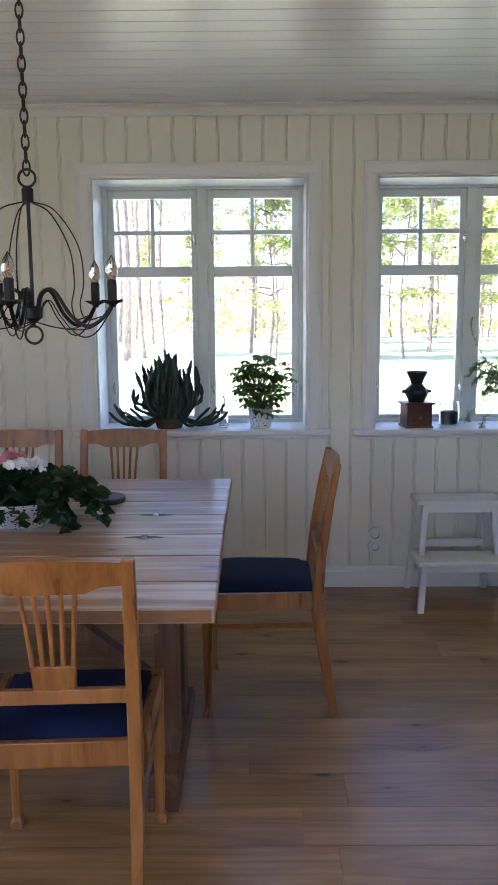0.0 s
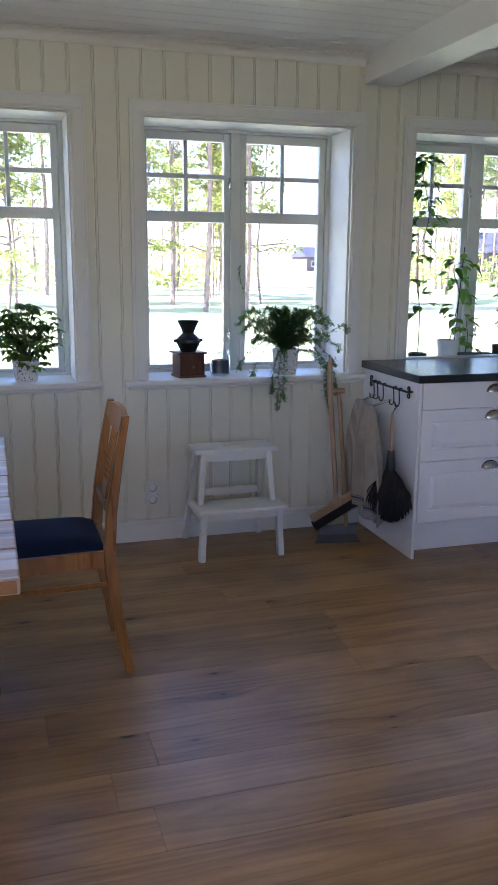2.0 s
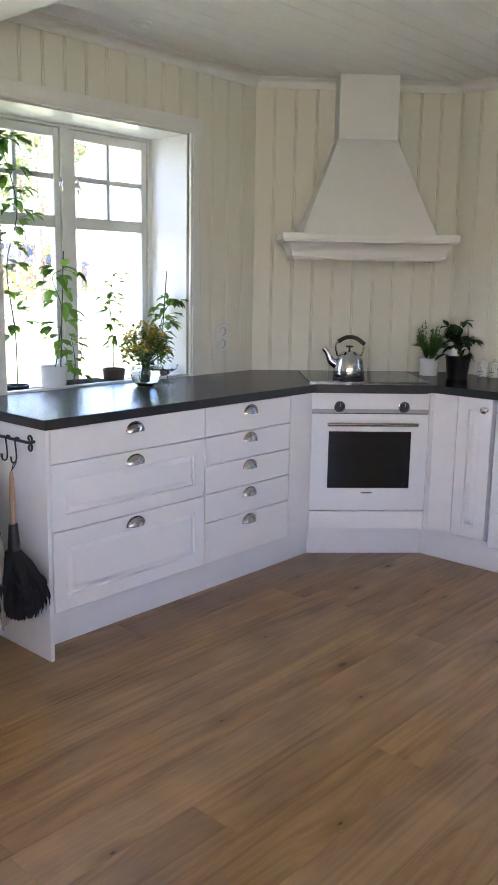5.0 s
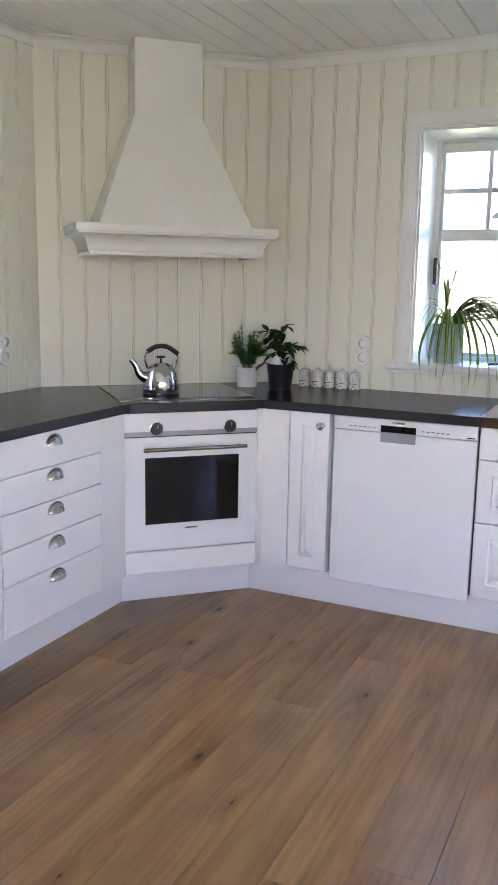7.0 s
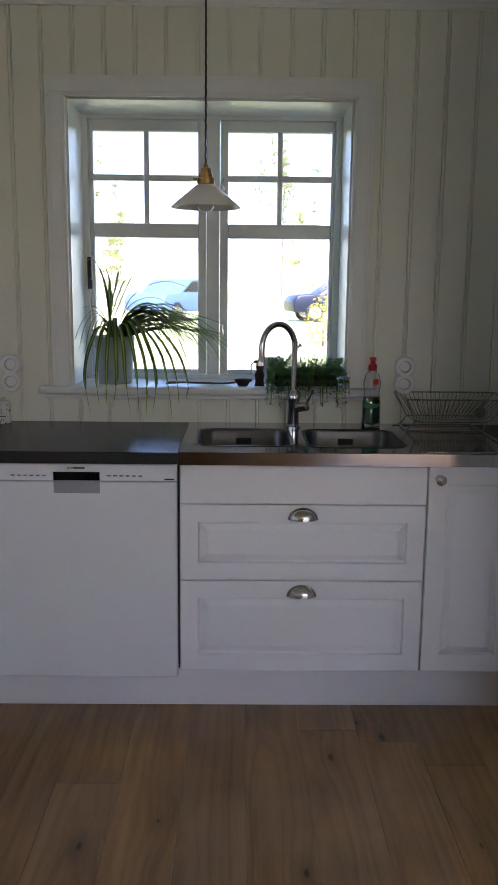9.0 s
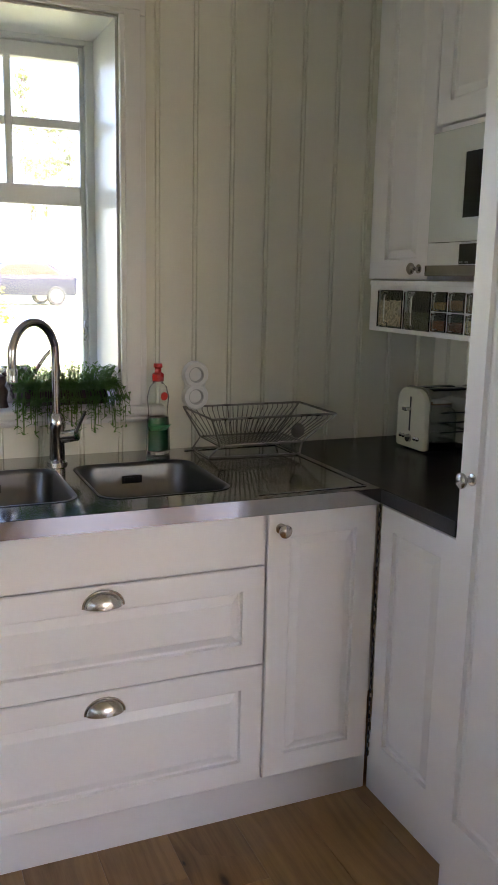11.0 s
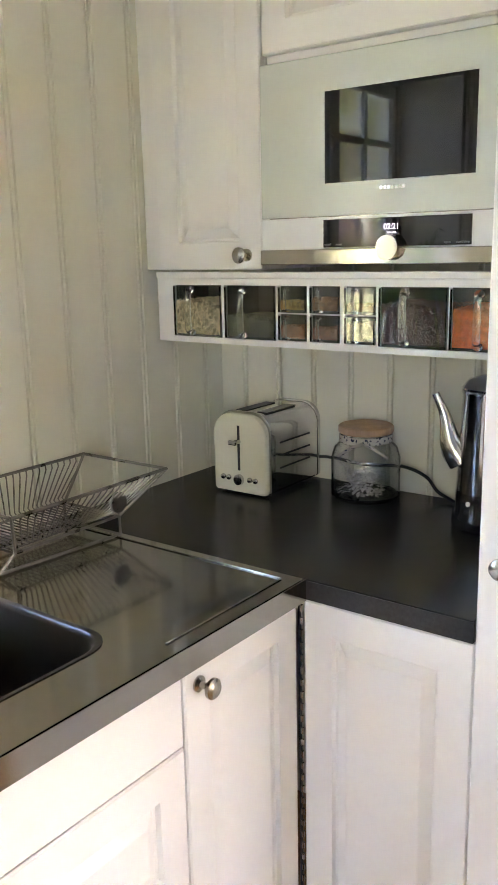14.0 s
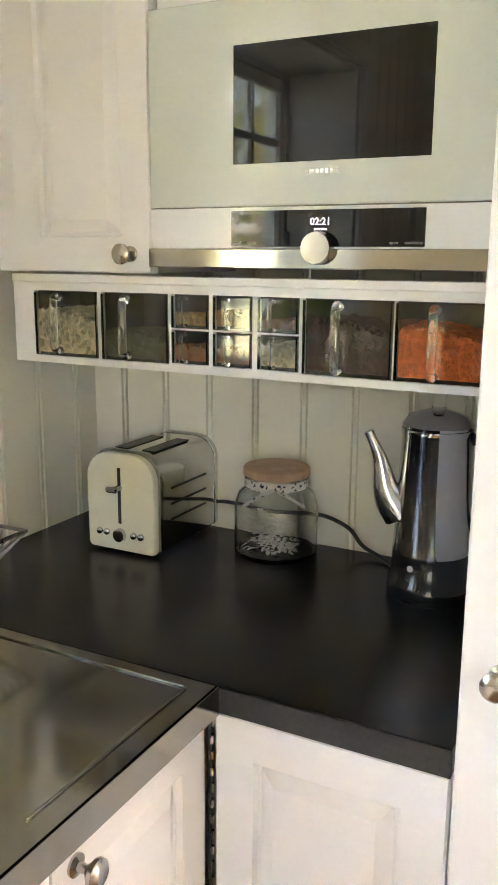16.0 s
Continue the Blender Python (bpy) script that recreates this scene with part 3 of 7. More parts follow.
def knob(parent, x, z, y=0.0):
    bm = lathe([(0, 0), (0.013, 0), (0.013, 0.003), (0.006, 0.006), (0.005, 0.016), (0.010, 0.020), (0.0165, 0.026), (0.0165, 0.031), (0.012, 0.035), (0, 0.0365)], 20)
    part("knob", bm, NICKEL, parent, "round nickel knob", True, pose(x, y, z, 90))


def unit(name, label, m, w, fronts, handles=(), knobs=(), deep=0.58, z0=0.178, z1=0.886, front_name="drawer_front", group="", floor_z=None):
    """A cabinet whose face lies at y = 0. fronts: (x0, z0, x1, z1, panel)."""
    ob = thing(name, label, "cabinet", m, group)
    lo = z0 if floor_z is None else floor_z
    part("body", boxes(((0.001, 0.020, lo), (w - 0.001, deep, z1)), bevel=0.001), CAB, ob)
    made = []
    for a, b, c, d, p in fronts:
        made.append(part(front_name, front(c - a - 0.003, d - b - 0.003, p), CAB, ob, at=pose(a + 0.0015, 0, b + 0.0015)))
    for k, x, z in handles:
        a, b = fronts[k][:2]
        cup_handle(made[k], x - a - 0.0015, z - b - 0.0015)
    for k, x, z in knobs:
        a, b = fronts[k][:2]
        knob(made[k], x - a - 0.0015, z - b - 0.0015)
    return ob


GN = "white kitchen base cabinets"
unit("base_cabinet", "white three-drawer base cabinet with cup handles and framed lower drawers", pose(2.222, 3.752, 0), 0.790,
     [(0, 0.757, 0.79, 0.889, False), (0, 0.500, 0.79, 0.757, True), (0, 0.185, 0.79, 0.500, True)],
     [(0, 0.397, 0.835), (1, 0.397, 0.705), (2, 0.397, 0.450)], group=GN, deep=0.64)
unit("base_cabinet", "white five-drawer base cabinet with plain fronts and cup handles", pose(3.014, 3.752, 0), 0.578,
     [(0, 0.757, 0.578, 0.889, False), (0, 0.630, 0.578, 0.757, False), (0, 0.503, 0.578, 0.630, False), (0, 0.373, 0.578, 0.503, False), (0, 0.185, 0.578, 0.373, False)],
     [(0, 0.289, 0.835), (1, 0.289, 0.708), (2, 0.289, 0.581), (3, 0.289, 0.453), (4, 0.289, 0.324)], group=GN, deep=0.64)
tagged(part("end_panel", boxes(((2.205, 3.757, 0), (2.221, 4.392, 0.889)), bevel=0.001), CAB), "white end panel of the cabinet run, towels hung on it", "cabinet panel")
tagged(part("filler_panel", prism([(3.593, 3.755), (3.762, 3.755), (3.768, 3.762), (3.768, 3.79), (3.593, 3.79)], 0.187, 0.888), CAB), "plain white filler panel beside the oven", "cabinet panel")
tagged(part("filler_panel", prism([(4.218, 3.208), (4.240, 3.208), (4.240, 3.345), (4.195, 3.352), (4.190, 3.345), (4.2175, 3.335)], 0.187, 0.888), CAB), "plain white filler panel beside the oven", "cabinet panel")
E90 = lambda y, x=4.215: pose(x, y, 0, 0, 0, -90)
unit("base_cabinet", "narrow white base cabinet with a framed door and nickel knob", E90(3.206), 0.184,
     [(0, 0.185, 0.184, 0.889, True)], knobs=[(0, 0.150, 0.835)], group=GN, front_name="door")
unit("base_cabinet", "white sink base cabinet with two framed drawers under the steel sink", E90(2.398), 0.797,
     [(0, 0.756, 0.797, 0.886, False), (0, 0.500, 0.797, 0.756, True), (0, 0.185, 0.797, 0.500, True)],
     [(1, 0.398, 0.706), (2, 0.398, 0.447)], group=GN, z1=0.68)
unit("base_cabinet", "white corner base cabinet with a framed door and knob", E90(1.599), 0.300,
     [(0, 0.185, 0.305, 0.886, True)], knobs=[(0, 0.034, 0.845)], group=GN, front_name="door", deep=0.56)
hinge = thing("piano_hinge", "dark metal piano hinge between the corner doors", "hinge", pose(4.211, 1.292, 0.187))
part("leaf_plate", boxes(((-0.003, -0.0015, 0), (0.003, 0.0015, 0.698)), bevel=0.0005), BLACKPLASTIC, hinge)
for k in range(29):
    part("knuckle", tube([(-0.004, 0, 0.004 + k * 0.024), (-0.004, 0, 0.016 + k * 0.024)], 0.0032, 8), NICKEL, hinge)
unit("base_cabinet", "white corner base cabinet with a framed door", pose(4.206, 1.290, 0, 0, 0, 180), 0.318,
     [(0, 0.185, 0.316, 0.886, True)], group=GN, front_name="door", deep=0.56)
bm = boxes(((2.222, 3.875, 0.001), (3.915, 3.889, 0.176)), ((4.338, 1.22, 0.001), (4.352, 3.452, 0.176)), ((3.89, 1.195, 0.001), (4.337, 1.211, 0.176)), bevel=0.001)
structure("plinth", bm, CAB, "white plinth boards under the base cabinets", "plinth")
EDGE = material("dark laminate edge", (0.017, 0.018, 0.018), 0.38, var=0.6, scale=140, bump=0.2, bump_scale=300, rough_var=0.05)


def worktop(label, outline, fronts):
    """A slab on its outline, with edging glued along the given stretches."""
    ob = thing("worktop", label, "worktop", pose(0, 0, 0))
    part("slab", prism(outline, LOWZ, TOPZ, 0.002), TOP, ob)
    for (ax, ay), (bx, by) in fronts:
        run = math.hypot(bx - ax, by - ay)
        turn = math.degrees(math.atan2(by - ay, bx - ax))
        part("edge_strip", boxes(((0, -0.0012, LOWZ + 0.0015), (run, 0.001, TOPZ - 0.0018)), bevel=0.0004), EDGE, ob, "", False, pose(ax, ay, 0, 0, 0, turn))
    return ob


worktop("dark grey laminate worktop running round the corner", [(2.192, 3.738), (3.777, 3.738), (4.193, 3.322), (4.193, 2.402), (4.822, 2.402), (4.822, 3.615), (4.04, 4.397), (2.192, 4.397)],
        [((2.192, 3.738), (3.777, 3.738)), ((3.777, 3.738), (4.193, 3.322)), ((4.193, 3.322), (4.193, 2.402)), ((2.192, 4.397), (2.192, 3.738))])
worktop("dark grey laminate worktop in the coffee corner", [(3.890, 0.725), (4.822, 0.725), (4.822, 1.300), (3.890, 1.300)], [((4.192, 1.300), (3.890, 1.300))])


def window_frame(x0, z0, x1, z1, a0, c0, a1, c1, y0, y1):
    """A slab with one rectangular opening."""
    bm = bmesh.new()
    e = 0.0015
    loops = [(x0, z0, x1, z1, y1), (x0, z0, x1, z1, y0 + e), (x0 + e, z0 + e, x1 - e, z1 - e, y0), (a0, c0, a1, c1, y0), (a0, c0, a1, c1, y1)]
    rows = [[bm.verts.new((x, y, z)) for x, z in ((p, q), (r, q), (r, s), (p, s))] for p, q, r, s, y in loops]
    for a, b in zip(rows, rows[1:] + rows[:1]):
        for k in range(4):
            bm.faces.new((a[k], a[(k + 1) % 4], b[(k + 1) % 4], b[k]))
    return bm


# ---- oven in the corner ----
oven = thing("oven", "white built-in oven with black glass window and two knobs", "oven", pose(3.770, 3.762, 0, 0, 0, -45))
OW = 0.588
part("body", boxes(((0.004, 0.02, 0.18), (OW - 0.004, 0.5, 0.884))), CAB, oven)
panel = part("control_panel", boxes(((0, 0, 0.789), (OW, 0.02, 0.884)), bevel=0.003), ENAMEL, oven)
part("trim_strip", boxes(((0.002, -0.003, 0.786), (OW - 0.002, 0.0, 0.806)), bevel=0.001), GREYSATIN, panel, "steel strip")
part("slot", boxes(((0.01, -0.001, 0.8845), (OW - 0.01, 0.018, 0.889))), BLACKPLASTIC, oven)
for kx in (0.137, 0.460):
    kn = part("knob", lathe([(0, 0), (0.026, 0), (0.026, 0.004), (0.021, 0.006), (0.020, 0.022), (0.018, 0.026), (0, 0.027)], 28), BLACKPLASTIC, oven, "black rotary knob", True, pose(kx, -0.001, 0.818, 90))
    part("ring", lathe([(0.026, 0.0), (0.029, 0.0), (0.029, 0.005), (0.026, 0.006)], 28), CHROME, kn, "", True)
    part("pointer", boxes(((-0.0015, 0.004, 0.026), (0.0015, 0.018, 0.028))), ENAMEL, kn)
dz0, dz1 = 0.290, 0.781
door = part("door", window_frame(0, dz0, OW, dz1, 0.088, 0.402, OW - 0.083, 0.693, 0, 0.022), ENAMEL, oven)
part("window", boxes(((0.086, 0.004, 0.400), (OW - 0.081, 0.012, 0.695)), bevel=0.001), BLACKGLASS, door, "black oven glass")
bm = tube([(0.075, -0.036, 0.733), (OW - 0.060, -0.036, 0.733)], 0.0085, 12)
for hx in (0.10, OW - 0.085):
    tube([(hx, -0.036, 0.733), (hx, 0.002, 0.733)], 0.006, 8, bm)
part("handle", bm, STEEL, door, "steel bar handle", True)
part("nameplate", boxes(((0.262, -0.001, 0.375), (0.318, 0.001, 0.382))), NICKEL, door)
part("dark_gap", boxes(((0.004, 0.006, dz1), (OW - 0.004, 0.02, 0.789))), BLACKPLASTIC, oven)
part("lower_panel", boxes(((-0.004, -0.002, 0.186), (OW - 0.002, 0.02, 0.281)), bevel=0.003), CAB, oven)
part("plinth", boxes(((0.004, 0.176, 0.001), (0.622, 0.19, 0.182)), bevel=0.001), CAB, oven)
hob = thing("ceramic_hob", "black ceramic hob set flush in the corner worktop", "hob", pose(3.977 + 0.018, 3.552 + 0.018, TOPZ, 0, 0, -45))
part("glass", boxes(((-0.295, 0.045, 0.0005), (0.295, 0.545, 0.006)), bevel=0.002), BLACKGLASS, hob)
bm = boxes(((-0.300, 0.040, 0.0003), (0.300, 0.045, 0.005)), ((-0.300, 0.545, 0.0003), (0.300, 0.550, 0.005)), ((-0.300, 0.045, 0.0003), (-0.295, 0.545, 0.005)), ((0.295, 0.045, 0.0003), (0.300, 0.545, 0.005)))
part("rim", bm, STEEL, hob)

# ---- cooker hood ----
hood = thing("cooker_hood", "white painted wooden cooker hood with a moulded shelf", "cooker hood", pose(4.2255, 3.7705, 0, 0, 0, -45))
HD = 0.324                                  # from the front of the lower lip back to the wall


def taper(lo, hi, bm=None):
    """A body between two rectangles (x half width, front y, z), its back flat on the wall."""
    own = bmesh.new()
    a, b = [[own.verts.new(p) for p in ((-w, f, z), (w, f, z), (w, HD, z), (-w, HD, z))] for w, f, z in (lo, hi)]
    own.faces.new(a)
    own.faces.new(b)
    for k in range(4):
        own.faces.new((a[k], a[(k + 1) % 4], b[(k + 1) % 4], b[k]))
    return joined(bm, own)


part("chimney", taper((0.155, 0.166, 2.160), (0.155, 0.166, CEILING - 0.001)), TRIM, hood)
part("canopy", taper((0.349, 0.000, 1.668), (0.155, 0.166, 2.160)), TRIM, hood)
prof = [(-0.006, 1.536), (-0.002, 1.536), (-0.002, 1.552), (0.004, 1.554)]
prof += [(0.006 + 0.044 * (1 - math.cos(radians(9 * k))), 1.556 + 0.066 * math.sin(radians(9 * k))) for k in range(1, 11)]
prof += [(0.054, 1.624), (0.054, 1.632), (0.060, 1.634), (0.060, 1.662), (0.057, 1.668)]
bm = bmesh.new()
rows = []
for o, z in prof:
    rows.append([bm.verts.new(p) for p in ((-0.397 - o, HD, z), (-0.397 - o, -o, z), (0.397 + o, -o, z), (0.397 + o, HD, z))])
for a, b in zip(rows, rows[1:]):
    for k in range(3):
        bm.faces.new((a[k], a[k + 1], b[k + 1], b[k]))
bm.faces.new(rows[-1])
part("shelf", bm, TRIM, hood, "moulded white shelf")
part("underside", boxes(((-0.385, 0.012, 1.552), (0.385, HD - 0.004, 1.560))), NICKEL, hood, "grey metal filter plate")

# ---- dishwasher ----
dish = thing("dishwasher", "white freestanding dishwasher with a black display", "dishwasher", E90(3.003, 4.211))
DW = 0.598
part("body", boxes(((0.003, 0.03, 0.178), (DW - 0.003, 0.56, 0.880))), ENAMEL, dish)
part("door", boxes(((0, 0, 0.162), (DW, 0.03, 0.828)), bevel=0.006), ENAMEL, dish)
ctrl = part("control_panel", boxes(((0, 0.001, 0.830), (DW, 0.03, 0.885)), bevel=0.004), ENAMEL, dish)
part("display", boxes(((0.205, -0.002, 0.832), (0.352, 0.002, 0.860)), bevel=0.001), BLACKGLASS, ctrl, "black display")
part("grip", boxes(((0.205, -0.001, 0.790), (0.352, 0.002, 0.831)), bevel=0.001), GREYSATIN, dish, "grey grip recess")
for k in range(6):
    for x0 in (0.07, 0.375):
        part("button", boxes(((x0 + k * 0.020, -0.0005, 0.846), (x0 + 0.012 + k * 0.020, 0.002, 0.8495))), NICKEL, ctrl)
part("nameplate", boxes(((0.25, -0.0005, 0.869), (0.305, 0.002, 0.876))), NICKEL, ctrl)
part("badge", boxes(((0.558, -0.0006, 0.836), (0.588, 0.002, 0.840))), SEATBLUE, ctrl)
tagged(part("gap_strip", boxes(((4.222, 2.3990, 0.19), (4.30, 2.4035, 0.886))), BLACKPLASTIC), "dark gap beside the dishwasher", "cabinet panel")


# ---- steel sink ----
def rounded(x0, y0, x1, y1, r, n=6):
    out = []
    for cx, cy, a0 in ((x1 - r, y1 - r, 0), (x0 + r, y1 - r, 90), (x0 + r, y0 + r, 180), (x1 - r, y0 + r, 270)):
        out += [(cx + r * math.cos(radians(a0 + 90 * k / n)), cy + r * math.sin(radians(a0 + 90 * k / n))) for k in range(n + 1)]
    return out


sink = thing("kitchen_sink", "stainless steel double sink with a drainer", "sink")
SX0, SX1, SY0, SY1 = 4.192, 4.822, 1.302, 2.400
bowls = [(4.315, 2.030, 4.665, 2.352), (4.300, 1.655, 4.665, 1.975)]
bm = bmesh.new()
loops = [[(SX0, SY0), (SX1, SY0), (SX1, SY1), (SX0, SY1)]] + [rounded(*b, 0.055) for b in bowls]
for lp in loops:
    vs = [bm.verts.new((x, y, TOPZ + 0.001)) for x, y in lp]
    for k in range(len(vs)):
        bm.edges.new((vs[k], vs[(k + 1) % len(vs)]))
bmesh.ops.triangle_fill(bm, use_beauty=True, use_dissolve=False, edges=bm.edges[:])
box((SX0 - 0.001, SY0, LOWZ - 0.001), (SX0 + 0.004, SY1, TOPZ + 0.001), 0, bm)
part("top_sheet", bm, STEEL, sink)
for b in bowls:
    bm = bmesh.new()
    rows = []
    for k, (ins, z) in enumerate([(-0.006, 0.0025), (-0.001, 0.003), (0.003, 0.0), (0.006, -0.008), (0.012, -0.13), (0.025, -0.158), (0.055, -0.168)]):
        rows.append([bm.verts.new((x, y, TOPZ + z)) for x, y in rounded(b[0] + ins, b[1] + ins, b[2] - ins, b[3] - ins, 0.055)])
    for p, q in zip(rows, rows[1:]):
        for k in range(len(p)):
            bm.faces.new((p[k], p[(k + 1) % len(p)], q[(k + 1) % len(p)], q[k]))
    bm.faces.new(rows[-1])
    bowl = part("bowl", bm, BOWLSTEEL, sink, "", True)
    cx, cy = (b[0] + b[2]) / 2, (b[1] + b[3]) / 2
    part("drain", lathe([(0, 0.002), (0.02, 0.003), (0.04, 0.004), (0.043, 0.001)], 24), CHROME, bowl, "", True, pose(cx, cy, TOPZ - 0.168))
    bm = boxes(((b[2] - 0.0175, cy - 0.028, TOPZ - 0.052), (b[2] - 0.0155, cy + 0.028, TOPZ - 0.030)), bevel=0.0006)
    box((b[2] - 0.019, cy - 0.022, TOPZ - 0.047), (b[2] - 0.0165, cy + 0.022, TOPZ - 0.035), 0, bm)
    part("overflow", bm, BLACKPLASTIC, bowl)
bm = bmesh.new()
for x0, y0, x1, y1 in ((4.225, 1.325, 4.229, 1.62), (4.775, 1.325, 4.779, 1.62), (4.229, 1.322, 4.775, 1.326)):
    box((x0, y0, TOPZ + 0.0005), (x1, y1, TOPZ + 0.004), 0.0015, bm)
part("drainer_rim", bm, STEEL, sink)

tap = thing("mixer_tap", "chrome swan-neck kitchen mixer tap", "tap", pose(4.715, 2.005, TOPZ + 0.001, 0, 0, -38))
part("base", lathe([(0, 0), (0.027, 0), (0.027, 0.006), (0.021, 0.012), (0.021, 0.095), (0.024, 0.10), (0.024, 0.125), (0.018, 0.135), (0.014, 0.14), (0, 0.141)], 20), CHROME, tap, "", True)
arc = [(0, 0, 0.13), (0, 0, 0.30)] + [(-0.075 + 0.075 * math.cos(a), 0.02 * (1 - math.cos(a)), 0.30 + 0.085 * math.sin(a)) for a in [math.pi * k / 10 for k in range(1, 11)]] + [(-0.150, 0.04, 0.255)]
part("spout", tube(bend(arc, 3), 0.0115, 14), CHROME, tap, "", True)
part("nozzle", lathe([(0, 0), (0.014, 0), (0.014, 0.03), (0.0118, 0.034), (0, 0.035)], 16), CHROME, tap, "", True, pose(-0.150, 0.04, 0.238))
bm = tube([(0, -0.018, 0.075), (0, -0.06, 0.085)], 0.017, 14)
tube([(0, -0.055, 0.09), (0.0, -0.085, 0.15)], [0.006, 0.0045], 10, bm)
part("lever", bm, CHROME, tap, "", True)

# ---- south corner: wall cabinets, microwave, spice drawers ----
S180 = lambda x, y: pose(x, y, 0, 0, 0, 180)
unit("wall_cabinet", "white wall cabinet with a framed door and nickel knob", S180(4.772, 1.003), 0.288,
     [(0, 1.440, 0.288, 2.32, True)], knobs=[(0, 0.247, 1.472)], deep=0.285, z0=1.442, z1=2.32, front_name="door", group="white wall cabinets")
unit("wall_cabinet", "white wall cabinet with a framed flap above the microwave", S180(4.482, 1.003), 0.594,
     [(0, 1.850, 0.594, 2.32, True)], deep=0.285, z0=1.838, z1=2.32, front_name="door", group="white wall cabinets")
tagged(part("filler_panel", boxes(((4.774, 0.735, 1.442), (4.826, 0.985, 2.32))), CAB), "white filler strip beside the wall cabinet", "cabinet panel")
mw = thing("microwave_oven", "white glass built-in microwave oven with a steel strip", "microwave", S180(4.482, 1.008))
MW = 0.594
part("body", boxes(((0.006, 0.02, 1.455), (MW - 0.006, 0.285, 1.834))), NICKEL, mw)
door = part("door", window_frame(0, 1.543, MW, 1.832, 0.149, 1.603, 0.450, 1.768, 0, 0.02), material("pale green-white glass", (0.66, 0.70, 0.66), 0.12, var=0.02, rough_var=0.03), mw)
part("window", boxes(((0.147, 0.001, 1.601), (0.452, 0.012, 1.770))), BLACKGLASS, door, "black microwave glass")
bm = bmesh.new()
for k in range(7):
    box((0.268 + k * 0.0075, -0.0006, 1.586), (0.273 + k * 0.0075, 0.001, 1.592), 0, bm)
part("nameplate", bm, CHROME, door)
panel = part("control_panel", boxes(((0, 0.001, 1.481), (MW, 0.02, 1.541)), bevel=0.001), ENAMEL, mw)
part("strip", boxes(((-0.002, -0.004, 1.452), (MW, 0.02, 1.481)), bevel=0.0015), STEEL, mw, "brushed steel strip")
disp = part("display", boxes(((0.147, -0.0012, 1.484), (0.447, 0.001, 1.536))), BLACKGLASS, panel, "black display")
kb = part("dial", lathe([(0, 0), (0.0235, 0), (0.0235, 0.014), (0.0220, 0.017), (0, 0.0175)], 36), NICKEL, mw, "round steel dial", True, pose(0.293, -0.004, 1.482, 90))


def writing(text, size, mat, parent, m, name="writing"):
    cu = bpy.data.curves.new(name, "FONT")
    cu.body, cu.size, cu.align_x, cu.align_y, cu.extrude = text, size, "CENTER", "CENTER", 0.0002
    tmp = bpy.data.objects.new(name, cu)
    scene.collection.objects.link(tmp)
    me = bpy.data.meshes.new_from_object(tmp.evaluated_get(bpy.context.evaluated_depsgraph_get()))
    bpy.data.objects.remove(tmp)
    bpy.data.curves.remove(cu)
    me.materials.clear()
    me.materials.append(mat)
    ob = new(name, me)
    ob.parent = parent
    ob.matrix_basis = m
    return ob


DIGITS = glow("lit digits", (0.9, 0.95, 1.0), 0.12)
GREYINK = material("grey print", (0.35, 0.35, 0.35), 0.5, var=0.02)
writing("02:21", 0.0145, DIGITS, disp, pose(0.293, -0.0018, 1.519, 90))
writing("28.01.2014", 0.0045, DIGITS, disp, pose(0.293, -0.0018, 1.5085, 90))
for tx, tw in ((0.157, "on/off"), (0.182, "menu"), (0.403, "open"), (0.432, "start/stop")):
    writing(tw, 0.0065, GREYINK, disp, pose(tx, -0.0018, 1.4895, 90))
spice = thing("spice_shelf", "white shelf box with glass spice drawers", "shelf", S180(4.779, 1.005))
bins = [(0.049, 1.298, 0.182, 1.408), (0.194, 1.298, 0.324, 1.408)]
for bx in (0.334, 0.411, 0.490):
    bins += [(bx, 1.357, bx + 0.066, 1.408), (bx, 1.300, bx + 0.066, 1.351)]
bins += [(0.565, 1.298, 0.702, 1.408), (0.708, 1.298, 0.845, 1.408)]
xs = sorted({0.0, 0.889, *[b[0] - 0.002 for b in bins], *[b[2] + 0.002 for b in bins]})
bm = bmesh.new()
for a, b in zip(xs, xs[1:]):
    cover = [q for q in bins if q[0] - 0.003 <= a and b <= q[2] + 0.003]
    zs = [1.284] + sorted(v for q in cover for v in (q[1] - 0.002, q[3] + 0.002)) + [1.424]
    for k in range(0, len(zs), 2):
        box((a, 0, zs[k]), (b, 0.012, zs[k + 1]), 0, bm)
box((0, 0.012, 1.284), (0.889, 0.285, 1.294), 0, bm)
box((0, 0.012, 1.412), (0.889, 0.285, 1.424), 0, bm)
box((0, 0.27, 1.294), (0.889, 0.285, 1.412), 0, bm)
box((0, 0.012, 1.294), (0.010, 0.27, 1.412), 0, bm)
box((0.879, 0.012, 1.294), (0.889, 0.27, 1.412), 0, bm)
part("case", bm, CAB, spice)
part("top_rail", boxes(((0, -0.004, 1.424), (0.889, 0.012, 1.438)), bevel=0.002), CAB, spice)
# added dark brown sheets that make the white case look dark behind the glass
LINING = material("dark brown lining", (0.040, 0.031, 0.024), 0.55, var=0.3, scale=20)
